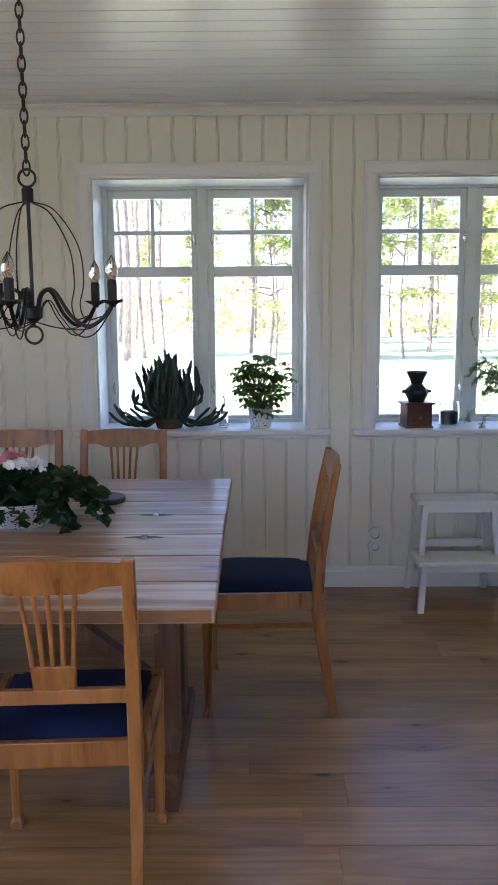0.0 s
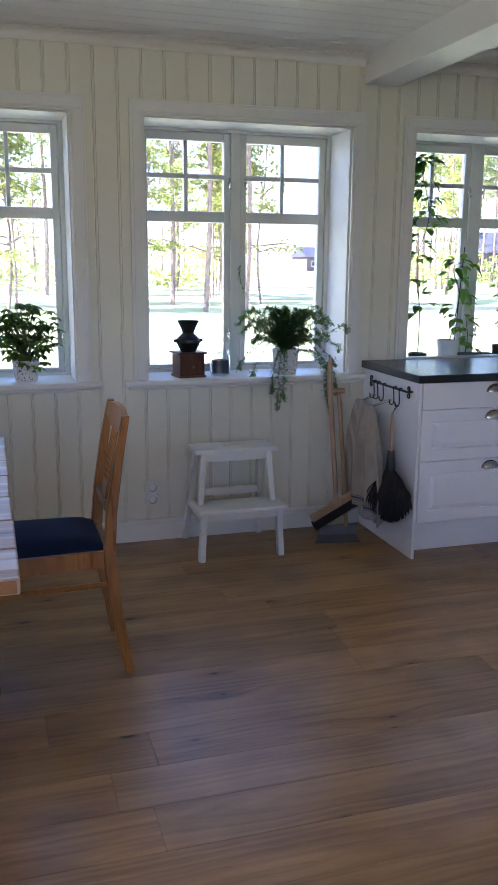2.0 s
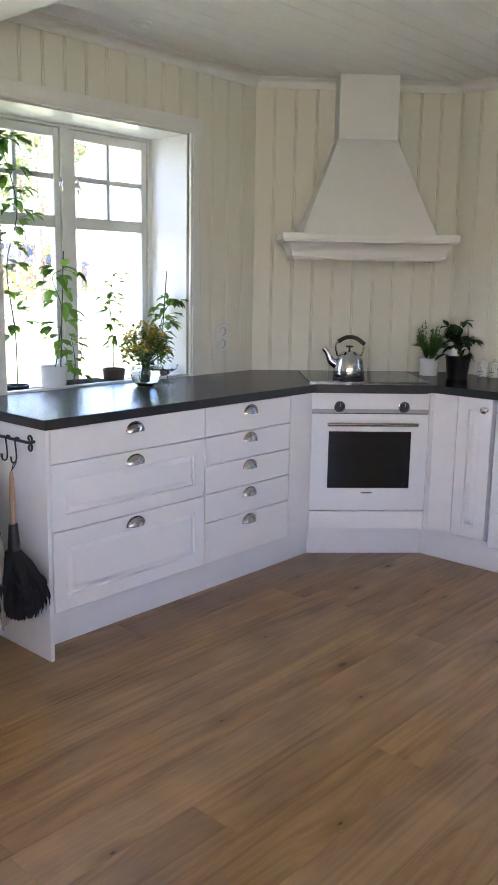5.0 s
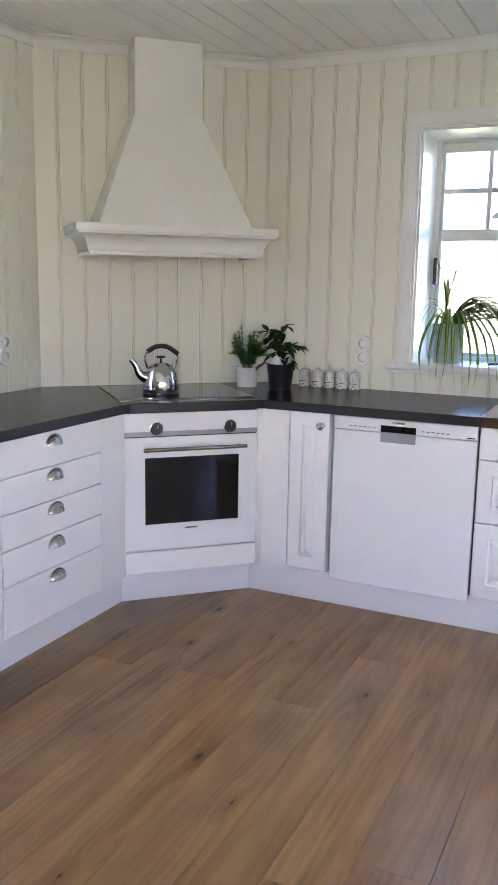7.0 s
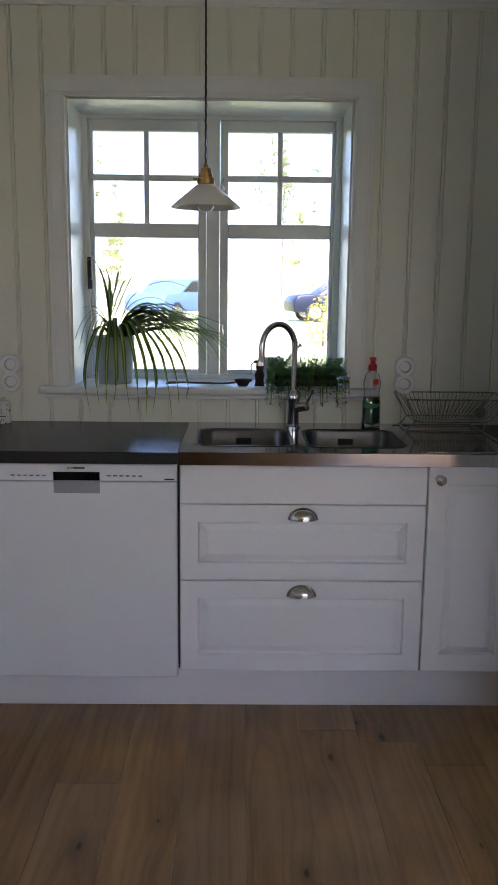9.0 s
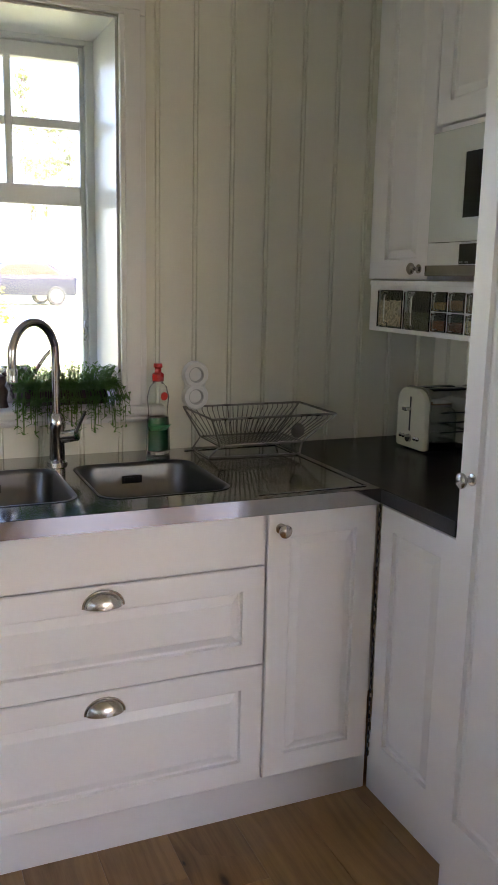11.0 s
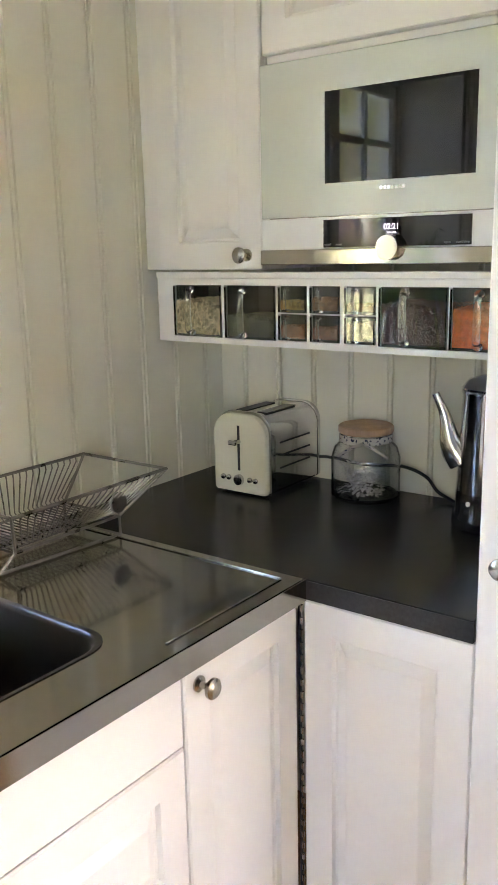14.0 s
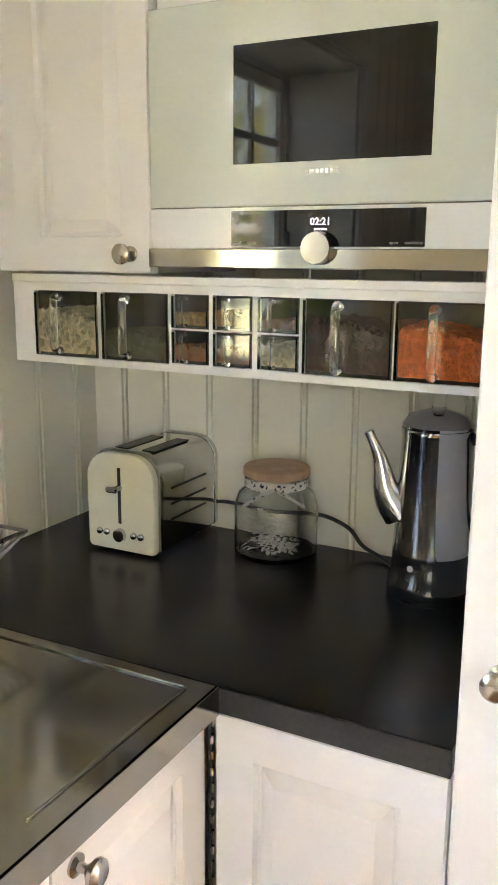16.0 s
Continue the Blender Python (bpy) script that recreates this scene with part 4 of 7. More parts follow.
FILL = [("rolled oats", (0.62, 0.50, 0.33), 0.70), ("pumpkin seeds", (0.115, 0.12, 0.06), 0.40), ("cashew nuts", (0.55, 0.33, 0.12), 0.34), ("almonds", (0.35, 0.13, 0.06), 0.48),
        ("walnuts", (0.38, 0.20, 0.10), 0.5), ("chopped nuts", (0.25, 0.10, 0.06), 0.45), ("spices", (0.28, 0.15, 0.08), 0.25), ("dried garlic", (0.68, 0.55, 0.33), 0.72),
        ("kidney beans", (0.060, 0.022, 0.022), 0.72), ("red lentils", (0.78, 0.17, 0.045), 0.68)]
for (x0, z0, x1, z1), (what, colour, level) in zip(bins, FILL):
    dr = thing("spice_bin", "smoky glass pull-out bin holding " + what, "spice bin", S180(4.779, 1.005) @ pose(x0, 0, z0), group="glass spice bins")
    w, h = x1 - x0, z1 - z0
    bm = prism([(0, -0.004), (w, -0.004), (w, 0.12), (w - 0.003, 0.12), (w - 0.003, 0.001), (0.003, 0.001), (0.003, 0.12), (0, 0.12)], 0, h - 0.001)
    part("glass_box", bm, SMOKE, dr).visible_shadow = False
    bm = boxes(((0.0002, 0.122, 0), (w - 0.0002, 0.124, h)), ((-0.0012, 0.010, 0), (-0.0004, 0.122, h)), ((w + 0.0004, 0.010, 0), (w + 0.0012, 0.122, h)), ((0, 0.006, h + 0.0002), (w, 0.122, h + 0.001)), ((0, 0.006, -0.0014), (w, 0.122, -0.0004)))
    part("lining", bm, LINING, dr, "dark brown compartment lining")
    hx = w * 0.42
    bm = tube(bend([(hx, -0.004, h * 0.92), (hx, -0.018, h * 0.90), (hx, -0.020, h * 0.5), (hx, -0.018, h * 0.12), (hx, -0.004, h * 0.08)], 4), w * 0.05 if w < 0.1 else 0.007, 10)
    part("handle", bm, CLEAR, dr, "clear glass handle", True)
    mat = island_vary(material("dry " + what, tuple(min(0.9, (1.2 if w > 0.1 else 0.95) * c) for c in colour), 0.7, var=0.3, scale=90, bump=0.3, bump_scale=180), 0.20 if what == "red lentils" else 0.40)
    bm = bmesh.new()
    rnd = random.Random(len(what) + int(x0 * 1000))
    piece = 0.0075 if what not in ("red lentils", "spices") else 0.0036
    if w < 0.1:
        piece = 0.008
    n = 12
    top = [[bm.verts.new((0.0045 + (w - 0.009) * i / n, 0.003 + 0.11 * j / n, 0.005 + (h - 0.012) * level * (0.78 + 0.22 * math.sin(1.2 + i / n * 2.2) + rnd.uniform(-.04, .04) + 0.2 * j / n * 0.5))) for i in range(n + 1)] for j in range(n + 1)]
    for j in range(n):
        for i in range(n):
            bm.faces.new((top[j][i], top[j][i + 1], top[j + 1][i + 1], top[j + 1][i]))
    low = [bm.verts.new((v.co.x, 0.003, 0.0045)) for v in top[0]]
    for i in range(n):
        bm.faces.new((low[i], low[i + 1], top[0][i + 1], top[0][i]))
    crumbs = 480 if piece < 0.004 else 230
    if w < 0.1:
        crumbs = 60
    for k in range(crumbs):
        i, j = rnd.randrange(n), rnd.randrange(4)
        base = top[j][i].co
        z = base.z if k % 3 == 0 else rnd.uniform(0.006, base.z)
        y = base.y if k % 3 == 0 else 0.0038
        own = bmesh.new()
        bmesh.ops.create_icosphere(own, subdivisions=1, radius=piece)
        own.transform(Matrix.Translation((base.x + rnd.uniform(-0.5, 0.5) * w / n, y, z)) @ Euler((rnd.uniform(0, 3), rnd.uniform(0, 3), rnd.uniform(0, 3))).to_matrix().to_4x4() @ Matrix.Diagonal((1, 0.75, 0.5, 1)))
        for v in own.verts:
            v.co.y, v.co.x, v.co.z = max(v.co.y, 0.0018), min(max(v.co.x, 0.004), w - 0.004), max(v.co.z, 0.0045)
        joined(bm, own)
    tagged(part("contents", bm, mat, dr, what), kind="stuff")

tall = unit("tall_cabinet", "tall white pantry cabinet with framed doors and a nickel knob", S180(3.888, 1.302), 0.598,
            [(0, 0.185, 0.598, 2.32, True)], knobs=[(0, 0.045, 1.031)], deep=0.58, z0=0.02, z1=2.32, front_name="door")

# ---- pendant lamp ----
lamp = thing("pendant_lamp", "white enamel cone pendant lamp with a brass socket", "lamp", pose(4.30, 2.318, 0.0))
part("ceiling_cup", lathe([(0, CEILING), (0.055, CEILING), (0.056, CEILING - 0.012), (0.03, CEILING - 0.03), (0.012, CEILING - 0.04), (0, CEILING - 0.041)], 24), ENAMEL, lamp, "white ceiling rose", True)
twist = [(0.0006 * math.cos(k), 0.0006 * math.sin(k), 1.80 + k * (CEILING - 0.04 - 1.80) / 120) for k in range(121)]
part("cord", tube(twist, 0.0035, 6), BLACKPLASTIC, lamp, "black twisted cord", True)
bm = lathe([(0, 1.818), (0.006, 1.817), (0.008, 1.806), (0.017, 1.802), (0.018, 1.788), (0.022, 1.786), (0.022, 1.776), (0.027, 1.773), (0.027, 1.757), (0.018, 1.753), (0, 1.753)], 20)
tube([(0, 0.02, 1.772), (0, 0.04, 1.772)], 0.004, 8, bm)
part("socket", bm, BRASS, lamp, "aged brass socket", True)
part("shade", lathe([(0.016, 1.757), (0.03, 1.753), (0.106, 1.691), (0.110, 1.685), (0.106, 1.687), (0.03, 1.748), (0.016, 1.753)], 40), material("milk glass", (0.80, 0.80, 0.77), 0.25, var=0.03), lamp, "white cone shade", True)
part("bulb", lathe([(0, 1.672), (0.018, 1.677), (0.03, 1.694), (0.028, 1.713), (0.014, 1.745), (0.012, 1.75)], 20), CLEAR, lamp, "clear glass bulb", True)


# ---- dining chairs ----
def loft(rects, bm=None):
    """A square bar through rectangles (x, y, z, half x, half y)."""
    own = bmesh.new()
    rows = [[own.verts.new((x + sx * hx, y + sy * hy, z)) for sx, sy in ((-1, -1), (1, -1), (1, 1), (-1, 1))] for x, y, z, hx, hy in rects]
    own.faces.new(rows[0])
    own.faces.new(rows[-1])
    for a, b in zip(rows, rows[1:]):
        for k in range(4):
            own.faces.new((a[k], a[(k + 1) % 4], b[(k + 1) % 4], b[k]))
    bmesh.ops.recalc_face_normals(own, faces=own.faces)
    bmesh.ops.bevel(own, geom=own.edges[:], offset=0.003, segments=1, affect="EDGES")
    return joined(bm, own)


def back_y(z):
    """How far back the chair's back leans at a height."""
    return -0.190 - max(0, z - 0.45) ** 1.5 * 0.20


def dining_chair(m, label):
    ob = thing("dining_chair", label, "chair", m, "chairs round the table")
    for s in (-1, 1):
        part("leg", loft([(s * 0.182, -0.252, 0, 0.015, 0.016), (s * 0.182, -0.236, 0.10, 0.015, 0.018), (s * 0.182, -0.204, 0.30, 0.016, 0.020), (s * 0.182, -0.190, 0.45, 0.017, 0.021),
                          (s * 0.182, back_y(0.6), 0.60, 0.017, 0.018), (s * 0.182, back_y(0.8), 0.80, 0.016, 0.015), (s * 0.182, back_y(0.94), 0.94, 0.016, 0.012)]), CHAIRWOOD, ob)
        part("leg", loft([(s * 0.208, 0.212, 0, 0.018, 0.018), (s * 0.208, 0.212, 0.022, 0.018, 0.018), (s * 0.207, 0.211, 0.034, 0.012, 0.012), (s * 0.206, 0.210, 0.38, 0.0185, 0.0185), (s * 0.206, 0.210, 0.468, 0.0185, 0.0185)]), CHAIRWOOD, ob)
        own = prism([(s * 0.186, -0.17), (s * 0.204, -0.17), (s * 0.222, 0.195), (s * 0.200, 0.195)], 0.412, 0.472, 0.002)
        part("side_rail", own, CHAIRWOOD, ob)
        part("stretcher", tube([(s * 0.186, -0.195, 0.345), (s * 0.205, 0.205, 0.345)], 0.011, 6), CHAIRWOOD, ob)
    part("front_rail", boxes(((-0.19, 0.199, 0.412), (0.19, 0.219, 0.472)), bevel=0.003), CHAIRWOOD, ob)
    part("rear_rail", boxes(((-0.167, -0.20, 0.412), (0.167, -0.178, 0.478)), bevel=0.003), CHAIRWOOD, ob)
    # padded seat
    n = 10
    bm = bmesh.new()
    rows = []
    for j in range(n + 1):
        v = j / n
        y0 = -0.176 + v * 0.374
        half = 0.176 + v * 0.016
        rows.append([bm.verts.new((half * (2 * i / n - 1), y0, 0.474 + 0.030 * ((1 - abs(2 * i / n - 1) ** 6) * (1 - abs(2 * v - 1) ** 6)) ** 0.6)) for i in range(n + 1)])
    for j in range(n):
        for i in range(n):
            bm.faces.new((rows[j][i], rows[j][i + 1], rows[j + 1][i + 1], rows[j + 1][i]))
    rim = [v for v in rows[0]] + [r[-1] for r in rows[1:]] + rows[-1][-2::-1] + [r[0] for r in rows[-2:0:-1]]
    low = [bm.verts.new((v.co.x, v.co.y, 0.455)) for v in rim]
    for k in range(len(rim)):
        j = (k + 1) % len(rim)
        bm.faces.new((rim[k], rim[j], low[j], low[k]))
    bm.faces.new(low)
    part("seat", bm, SEATBLUE, ob, "navy blue wool seat pad", True)
    # crest rail with a shaped lower edge and a slightly arched top
    bm = bmesh.new()
    n = 16
    fr, bk = [], []
    for i in range(n + 1):
        x = -0.168 + 0.336 * i / n
        u = abs(x) / 0.168
        top = 0.944 - 0.010 * u ** 2
        low = 0.862 + (0.016 if u > 0.72 else 0.0 if u < 0.5 else 0.016 * (u - 0.5) / 0.22)
        bow = -0.010 * (1 - u ** 2)
        for side, dy in ((fr, 0.010), (bk, -0.010)):
            side.append((bm.verts.new((x, back_y(low) + bow + dy, low)), bm.verts.new((x, back_y(top) + bow + dy, top))))
    for i in range(n):
        bm.faces.new((fr[i][0], fr[i + 1][0], fr[i + 1][1], fr[i][1]))
        bm.faces.new((bk[i][0], bk[i + 1][0], bk[i + 1][1], bk[i][1]))
        bm.faces.new((fr[i][1], fr[i + 1][1], bk[i + 1][1], bk[i][1]))
        bm.faces.new((fr[i][0], fr[i + 1][0], bk[i + 1][0], bk[i][0]))
    part("crest_rail", bm, CHAIRWOOD, ob)
    part("cross_rail", boxes(((-0.168, back_y(0.60) - 0.010, 0.578), (0.168, back_y(0.60) + 0.010, 0.614)), bevel=0.003), CHAIRWOOD, ob)
    for k in range(5):
        x = (k - 2) * 0.0235
        part("slat", loft([(x, back_y(0.672) - 0.001, 0.672, 0.0062, 0.005), (x * 1.16, back_y(0.78) - 0.004, 0.78, 0.0055, 0.005), (x * 1.32, back_y(0.868) - 0.008, 0.868, 0.0058, 0.005)]), CHAIRWOOD, ob)
    part("splat", loft([(0, back_y(0.612), 0.612, 0.050, 0.006), (0, back_y(0.674), 0.674, 0.054, 0.006)]), CHAIRWOOD, ob)
    return ob


chair = dining_chair(pose(0.415, 3.150, 0, 0, 0, 90), "honey-coloured wooden dining chair with navy seat at the table end")
tagged(copy_thing(chair, pose(-0.098, 2.078, 0, 0, 0, 3.0)), "honey-coloured wooden dining chair with navy seat and slatted back")
tagged(copy_thing(chair, pose(-0.220, 3.600, 0, 0, 0, 180)), "honey-coloured wooden dining chair pushed in below the window")
tagged(copy_thing(chair, pose(-0.700, 3.600, 0, 0, 0, 180)), "honey-coloured wooden dining chair beside the flower bowl")

# ---- dining table ----
table = thing("dining_table", "worn whitewashed pine plank table on a trestle", "table", pose(-0.60, 2.70, 0))
ys = [1.930, 2.135, 2.366, 2.600, 2.853, 3.060, 3.270, 3.474]
for a, b in zip(ys, ys[1:]):
    g = 0.003 if a in (2.366, 2.853) else 0.0012
    dx = random.uniform(-0.004, 0.003)
    part("plank", boxes(((-0.90, -(b - a) + g, -0.038), (0.882 + dx, -0.001, 0)), bevel=0.005), TABLEWOOD, table, at=pose(0, b - 2.70, 0.787))
for lo, hi in (((-0.898, -0.7704, -0.034), (0.876, -0.766, -0.004)), ((-0.898, 0.7715, -0.034), (0.876, 0.7750, -0.004))):
    part("edge", boxes((lo, hi), bevel=0.0015), BAREPINE, table, "bare brown board edge", at=pose(0, 0, 0.787))
for sx in (0.70, -0.70):
    part("batten", boxes(((sx - 0.045, -0.70, 0.697), (sx + 0.045, 0.70, 0.748)), bevel=0.004), LEGWOOD, table)
    part("post", boxes(((sx - 0.035, -0.19, 0.09), (sx + 0.035, -0.07, 0.697)), bevel=0.004), LEGWOOD, table)
    part("post", boxes(((sx - 0.035, 0.07, 0.09), (sx + 0.035, 0.19, 0.697)), bevel=0.004), LEGWOOD, table)
    part("foot", loft([(sx, 0, 0.0, 0.045, 0.36), (sx, 0, 0.045, 0.045, 0.36), (sx, 0, 0.09, 0.045, 0.30)]), LEGWOOD, table)
    d = -1 if sx > 0 else 1
    part("brace", tube([(sx + d * 0.02, 0.0, 0.22), (d * 0.06 + sx * 0.2, 0.0, 0.70)], 0.030, 4), LEGWOOD, table)
part("stretcher", boxes(((-0.70, -0.03, 0.20), (0.70, 0.03, 0.27)), bevel=0.004), LEGWOOD, table)
for hx, hy in ((0.640, 0.150), (0.636, -0.137)):
    bm = bmesh.new()
    for dy in (-0.012, 0.012):
        lathe([(0, 0.004), (0.008, 0.0035), (0.011, 0.001), (0.011, 0)], 16, bm, pose(hx, hy + dy, 0.7874))
    mark = [(0.062 * math.cos(radians(12 * q)) ** 3, 0.017 * math.sin(radians(12 * q))) for q in range(30)]
    part("knot_mark", prism(mark, 0.7868, 0.7876, 0, None, pose(hx, hy, 0)), BURNT, table, "dark split knot round the studs")
    part("stud", bm, CHROME, table, "pair of round steel studs", True)

# ---- step stool ----
stool = thing("step_stool", "white painted wooden two-step stool by the wall", "stool", pose(1.395, 4.205, 0))
for s in (-1, 1):
    part("leg", loft([(s * 0.205, -0.200, 0, 0.015, 0.020), (s * 0.192, -0.195, 0.245, 0.015, 0.020)]), WHITEWOOD, stool)
    part("leg", loft([(s * 0.205, 0.180, 0, 0.015, 0.020), (s * 0.168, 0.050, 0.518, 0.015, 0.020)]), WHITEWOOD, stool)
    part("leg", loft([(s * 0.190, -0.105, 0.245, 0.015, 0.018), (s * 0.168, -0.080, 0.518, 0.015, 0.018)]), WHITEWOOD, stool)
    part("side_rail", tube([(s * 0.192, -0.17, 0.222), (s * 0.19, 0.12, 0.222)], 0.02, 4, flat=0.6), WHITEWOOD, stool)
bm = bmesh.new()
for x0, y0, x1, y1 in ((-0.215, -0.105, -0.045, 0.070), (0.045, -0.105, 0.215, 0.070), (-0.045, -0.105, 0.045, -0.026), (-0.045, -0.008, 0.045, 0.070)):
    box((x0, y0, 0.518), (x1, y1, 0.540), 0.002, bm)
part("top_step", bm, WHITEWOOD, stool)
part("lower_step", boxes(((-0.228, -0.245, 0.245), (0.228, -0.045, 0.267)), bevel=0.005), WHITEWOOD, stool)
part("apron", boxes(((-0.17, -0.098, 0.478), (0.17, -0.084, 0.518)), bevel=0.002), WHITEWOOD, stool)
part("apron", boxes(((-0.18, -0.210, 0.205), (0.18, -0.195, 0.245)), bevel=0.002), WHITEWOOD, stool)
part("apron", boxes(((-0.18, 0.095, 0.250), (0.18, 0.110, 0.290)), bevel=0.002), WHITEWOOD, stool)

# ---- outdoors ----
GRASS = material("mown grass and bare sand", (0.26, 0.30, 0.11), 0.95, var=0.4, scale=0.35, bump=0.4, bump_scale=30, dark=(0.33, 0.29, 0.18))
structure("ground", boxes(((-400, -400, -0.9), (400, 400, -0.6))), GRASS, "sunlit lawn and sandy ground outside", "ground")


# ---- plants: shared makers ----
def leaf_material(name, colour, gloss=0.45):
    m = material(name, colour, gloss, var=0.45, scale=14, bump=0.15, per_object=0.08)
    n, l = m.node_tree.nodes, m.node_tree.links
    bsdf, out = n["Principled BSDF"], n["Material Output"]
    thin, mix = n.new("ShaderNodeBsdfTranslucent"), n.new("ShaderNodeMixShader")
    thin.inputs["Color"].default_value = (min(1, colour[0] * 2.4), min(1, colour[1] * 2.2), colour[2] * 1.2, 1)
    mix.inputs[0].default_value = 0.62
    l.new(bsdf.outputs[0], mix.inputs[1])
    l.new(thin.outputs[0], mix.inputs[2])
    l.new(mix.outputs[0], out.inputs["Surface"])
    return m


LEAF = leaf_material("mid green leaf", (0.075, 0.155, 0.032))
DARKLEAF = leaf_material("dark green leaf", (0.018, 0.050, 0.016), 0.35)
FERN = leaf_material("feathery green", (0.07, 0.15, 0.045))
LIGHTLEAF = leaf_material("light green leaf", (0.10, 0.19, 0.035))
STRIPE = leaf_material("spider plant leaf", (0.085, 0.14, 0.045), 0.35)
CACTUS = material("cactus skin", (0.022, 0.050, 0.022), 0.5, var=0.4, scale=20, bump=0.3)
BARK = material("brown stem", (0.11, 0.07, 0.035), 0.8, var=0.4, scale=30, bump=0.4)
GREENSTEM = material("green stem", (0.07, 0.12, 0.03), 0.6, var=0.3, scale=30)
SOIL = material("potting soil", (0.025, 0.018, 0.012), 0.95, var=0.5, scale=60, bump=0.8)
CERAMIC = material("white ceramic", (0.74, 0.73, 0.70), 0.22, var=0.05, scale=6)
TERRA = material("dark brown pot", (0.060, 0.030, 0.020), 0.6, var=0.3, scale=12, bump=0.2)
PINK = material("pink petal", (0.70, 0.28, 0.33), 0.6, var=0.25, scale=40)
WHITEPETAL = material("white petal", (0.80, 0.80, 0.78), 0.6, var=0.1, scale=40)
YELLOW = material("yellow-green petal", (0.50, 0.42, 0.045), 0.7, var=0.4, scale=60)


def delft(name, base, ink, scale=75.0, amount=0.50):
    """Glazed ware with painted blotches of flowers."""
    m = material(name, base, 0.2, var=0.04)
    n, l = m.node_tree.nodes, m.node_tree.links
    bsdf = n["Principled BSDF"]
    src = bsdf.inputs["Base Color"].links[0].from_socket
    co, vor, noi, r, mix = n.new("ShaderNodeTexCoord"), n.new("ShaderNodeTexVoronoi"), n.new("ShaderNodeTexNoise"), n.new("ShaderNodeMapRange"), n.new("ShaderNodeMix")
    vor.inputs["Scale"].default_value, noi.inputs["Scale"].default_value = scale, scale * 1.7
    add = n.new("ShaderNodeMath")
    l.new(co.outputs["Object"], vor.inputs["Vector"])
    l.new(co.outputs["Object"], noi.inputs["Vector"])
    l.new(vor.outputs["Distance"], add.inputs[0])
    l.new(noi.outputs["Fac"], add.inputs[1])
    r.inputs["From Min"].default_value, r.inputs["From Max"].default_value = amount + 0.22, amount + 0.28
    r.inputs["To Min"].default_value, r.inputs["To Max"].default_value = 1, 0
    l.new(add.outputs[0], r.inputs["Value"])
    mix.data_type = "RGBA"
    mix.inputs[7].default_value = (*ink, 1)
    l.new(r.outputs[0], mix.inputs[0])
    l.new(src, mix.inputs[6])
    l.new(mix.outputs[2], bsdf.inputs["Base Color"])
    return m


BLUEWARE = delft("blue-painted faience", (0.72, 0.72, 0.70), (0.02, 0.03, 0.14))


def leaf(bm, base, direction, length, width, droop=0.25, up=Vector((0, 0, 1)), lobes=1.0):
    """One folded, drooping leaf blade."""
    d = Vector(direction).normalized()
    side = d.cross(up)
    if side.length < 1e-3:
        side = d.orthogonal()
    side.normalize()
    nrm = side.cross(d).normalized()
    rows = []
    for t, w in ((0, 0.12), (0.3, 0.95), (0.62, 0.85 * lobes), (1.0, 0.0)):
        c = Vector(base) + d * length * t - Vector((0, 0, droop * length * t * t))
        if w:
            rows.append([bm.verts.new(c - side * width * w / 2 + nrm * width * 0.12), bm.verts.new(c), bm.verts.new(c + side * width * w / 2 + nrm * width * 0.12)])
        else:
            rows.append([bm.verts.new(c)])
    for a, b in zip(rows, rows[1:]):
        if len(b) == 3:
            bm.faces.new((a[0], a[1], b[1], b[0]))
            bm.faces.new((a[1], a[2], b[2], b[1]))
        else:
            bm.faces.new((a[0], a[1], b[0]))
            bm.faces.new((a[1], a[2], b[0]))


def strap(bm, pts, width):
    """A long narrow leaf along a line."""
    pts = bend(pts, 4)
    n = len(pts) - 1
    rows = []
    for i, p in enumerate(pts):
        d = (pts[min(i + 1, n)] - pts[max(i - 1, 0)]).normalized()
        side = d.cross(Vector((0, 0, 1)))
        side = side.normalized() if side.length > 1e-3 else Vector((1, 0, 0))
        w = width * (0.5 + 0.5 * min(1, 4 * i / n)) * (1 - (i / n) ** 3)
        up = side.cross(d)
        rows.append([bm.verts.new(p - side * w / 2 + up * w * 0.2), bm.verts.new(p), bm.verts.new(p + side * w / 2 + up * w * 0.2)])
    for a, b in zip(rows, rows[1:]):
        bm.faces.new((a[0], a[1], b[1], b[0]))
        bm.faces.new((a[1], a[2], b[2], b[1]))


def rdir(rnd, lo=-0.2, hi=1.0):
    a, z = rnd.uniform(0, 2 * math.pi), rnd.uniform(lo, hi)
    r = math.sqrt(max(0, 1 - z * z))
    return Vector((r * math.cos(a), r * math.sin(a), z))


def pot(ob, r, h, mat, label, taper_=0.78, rim=0.006):
    part("pot", lathe([(0, 0), (r * taper_, 0), (r * 0.97, h * 0.86), (r, h * 0.88), (r, h), (r - rim, h), (r - rim * 1.3, h * 0.8), (0, h * 0.8)], 28), mat, ob, label, True)
    part("soil", lathe([(0, h * 0.86), (r - rim * 1.4, h * 0.84)], 20), SOIL, ob)


def foliage(ob, bm, mat, label=""):
    return tagged(part("foliage", bm, mat, ob, label), kind="stuff")


SILL = 0.858
# cactus on the first sill
cactus = thing("potted_cactus", "dark green branching cactus sprawling on the window sill", "cactus", pose(-0.075, 4.50, SILL))
pot(cactus, 0.085, 0.055, TERRA, "low dark brown pot")
rnd = random.Random(11)
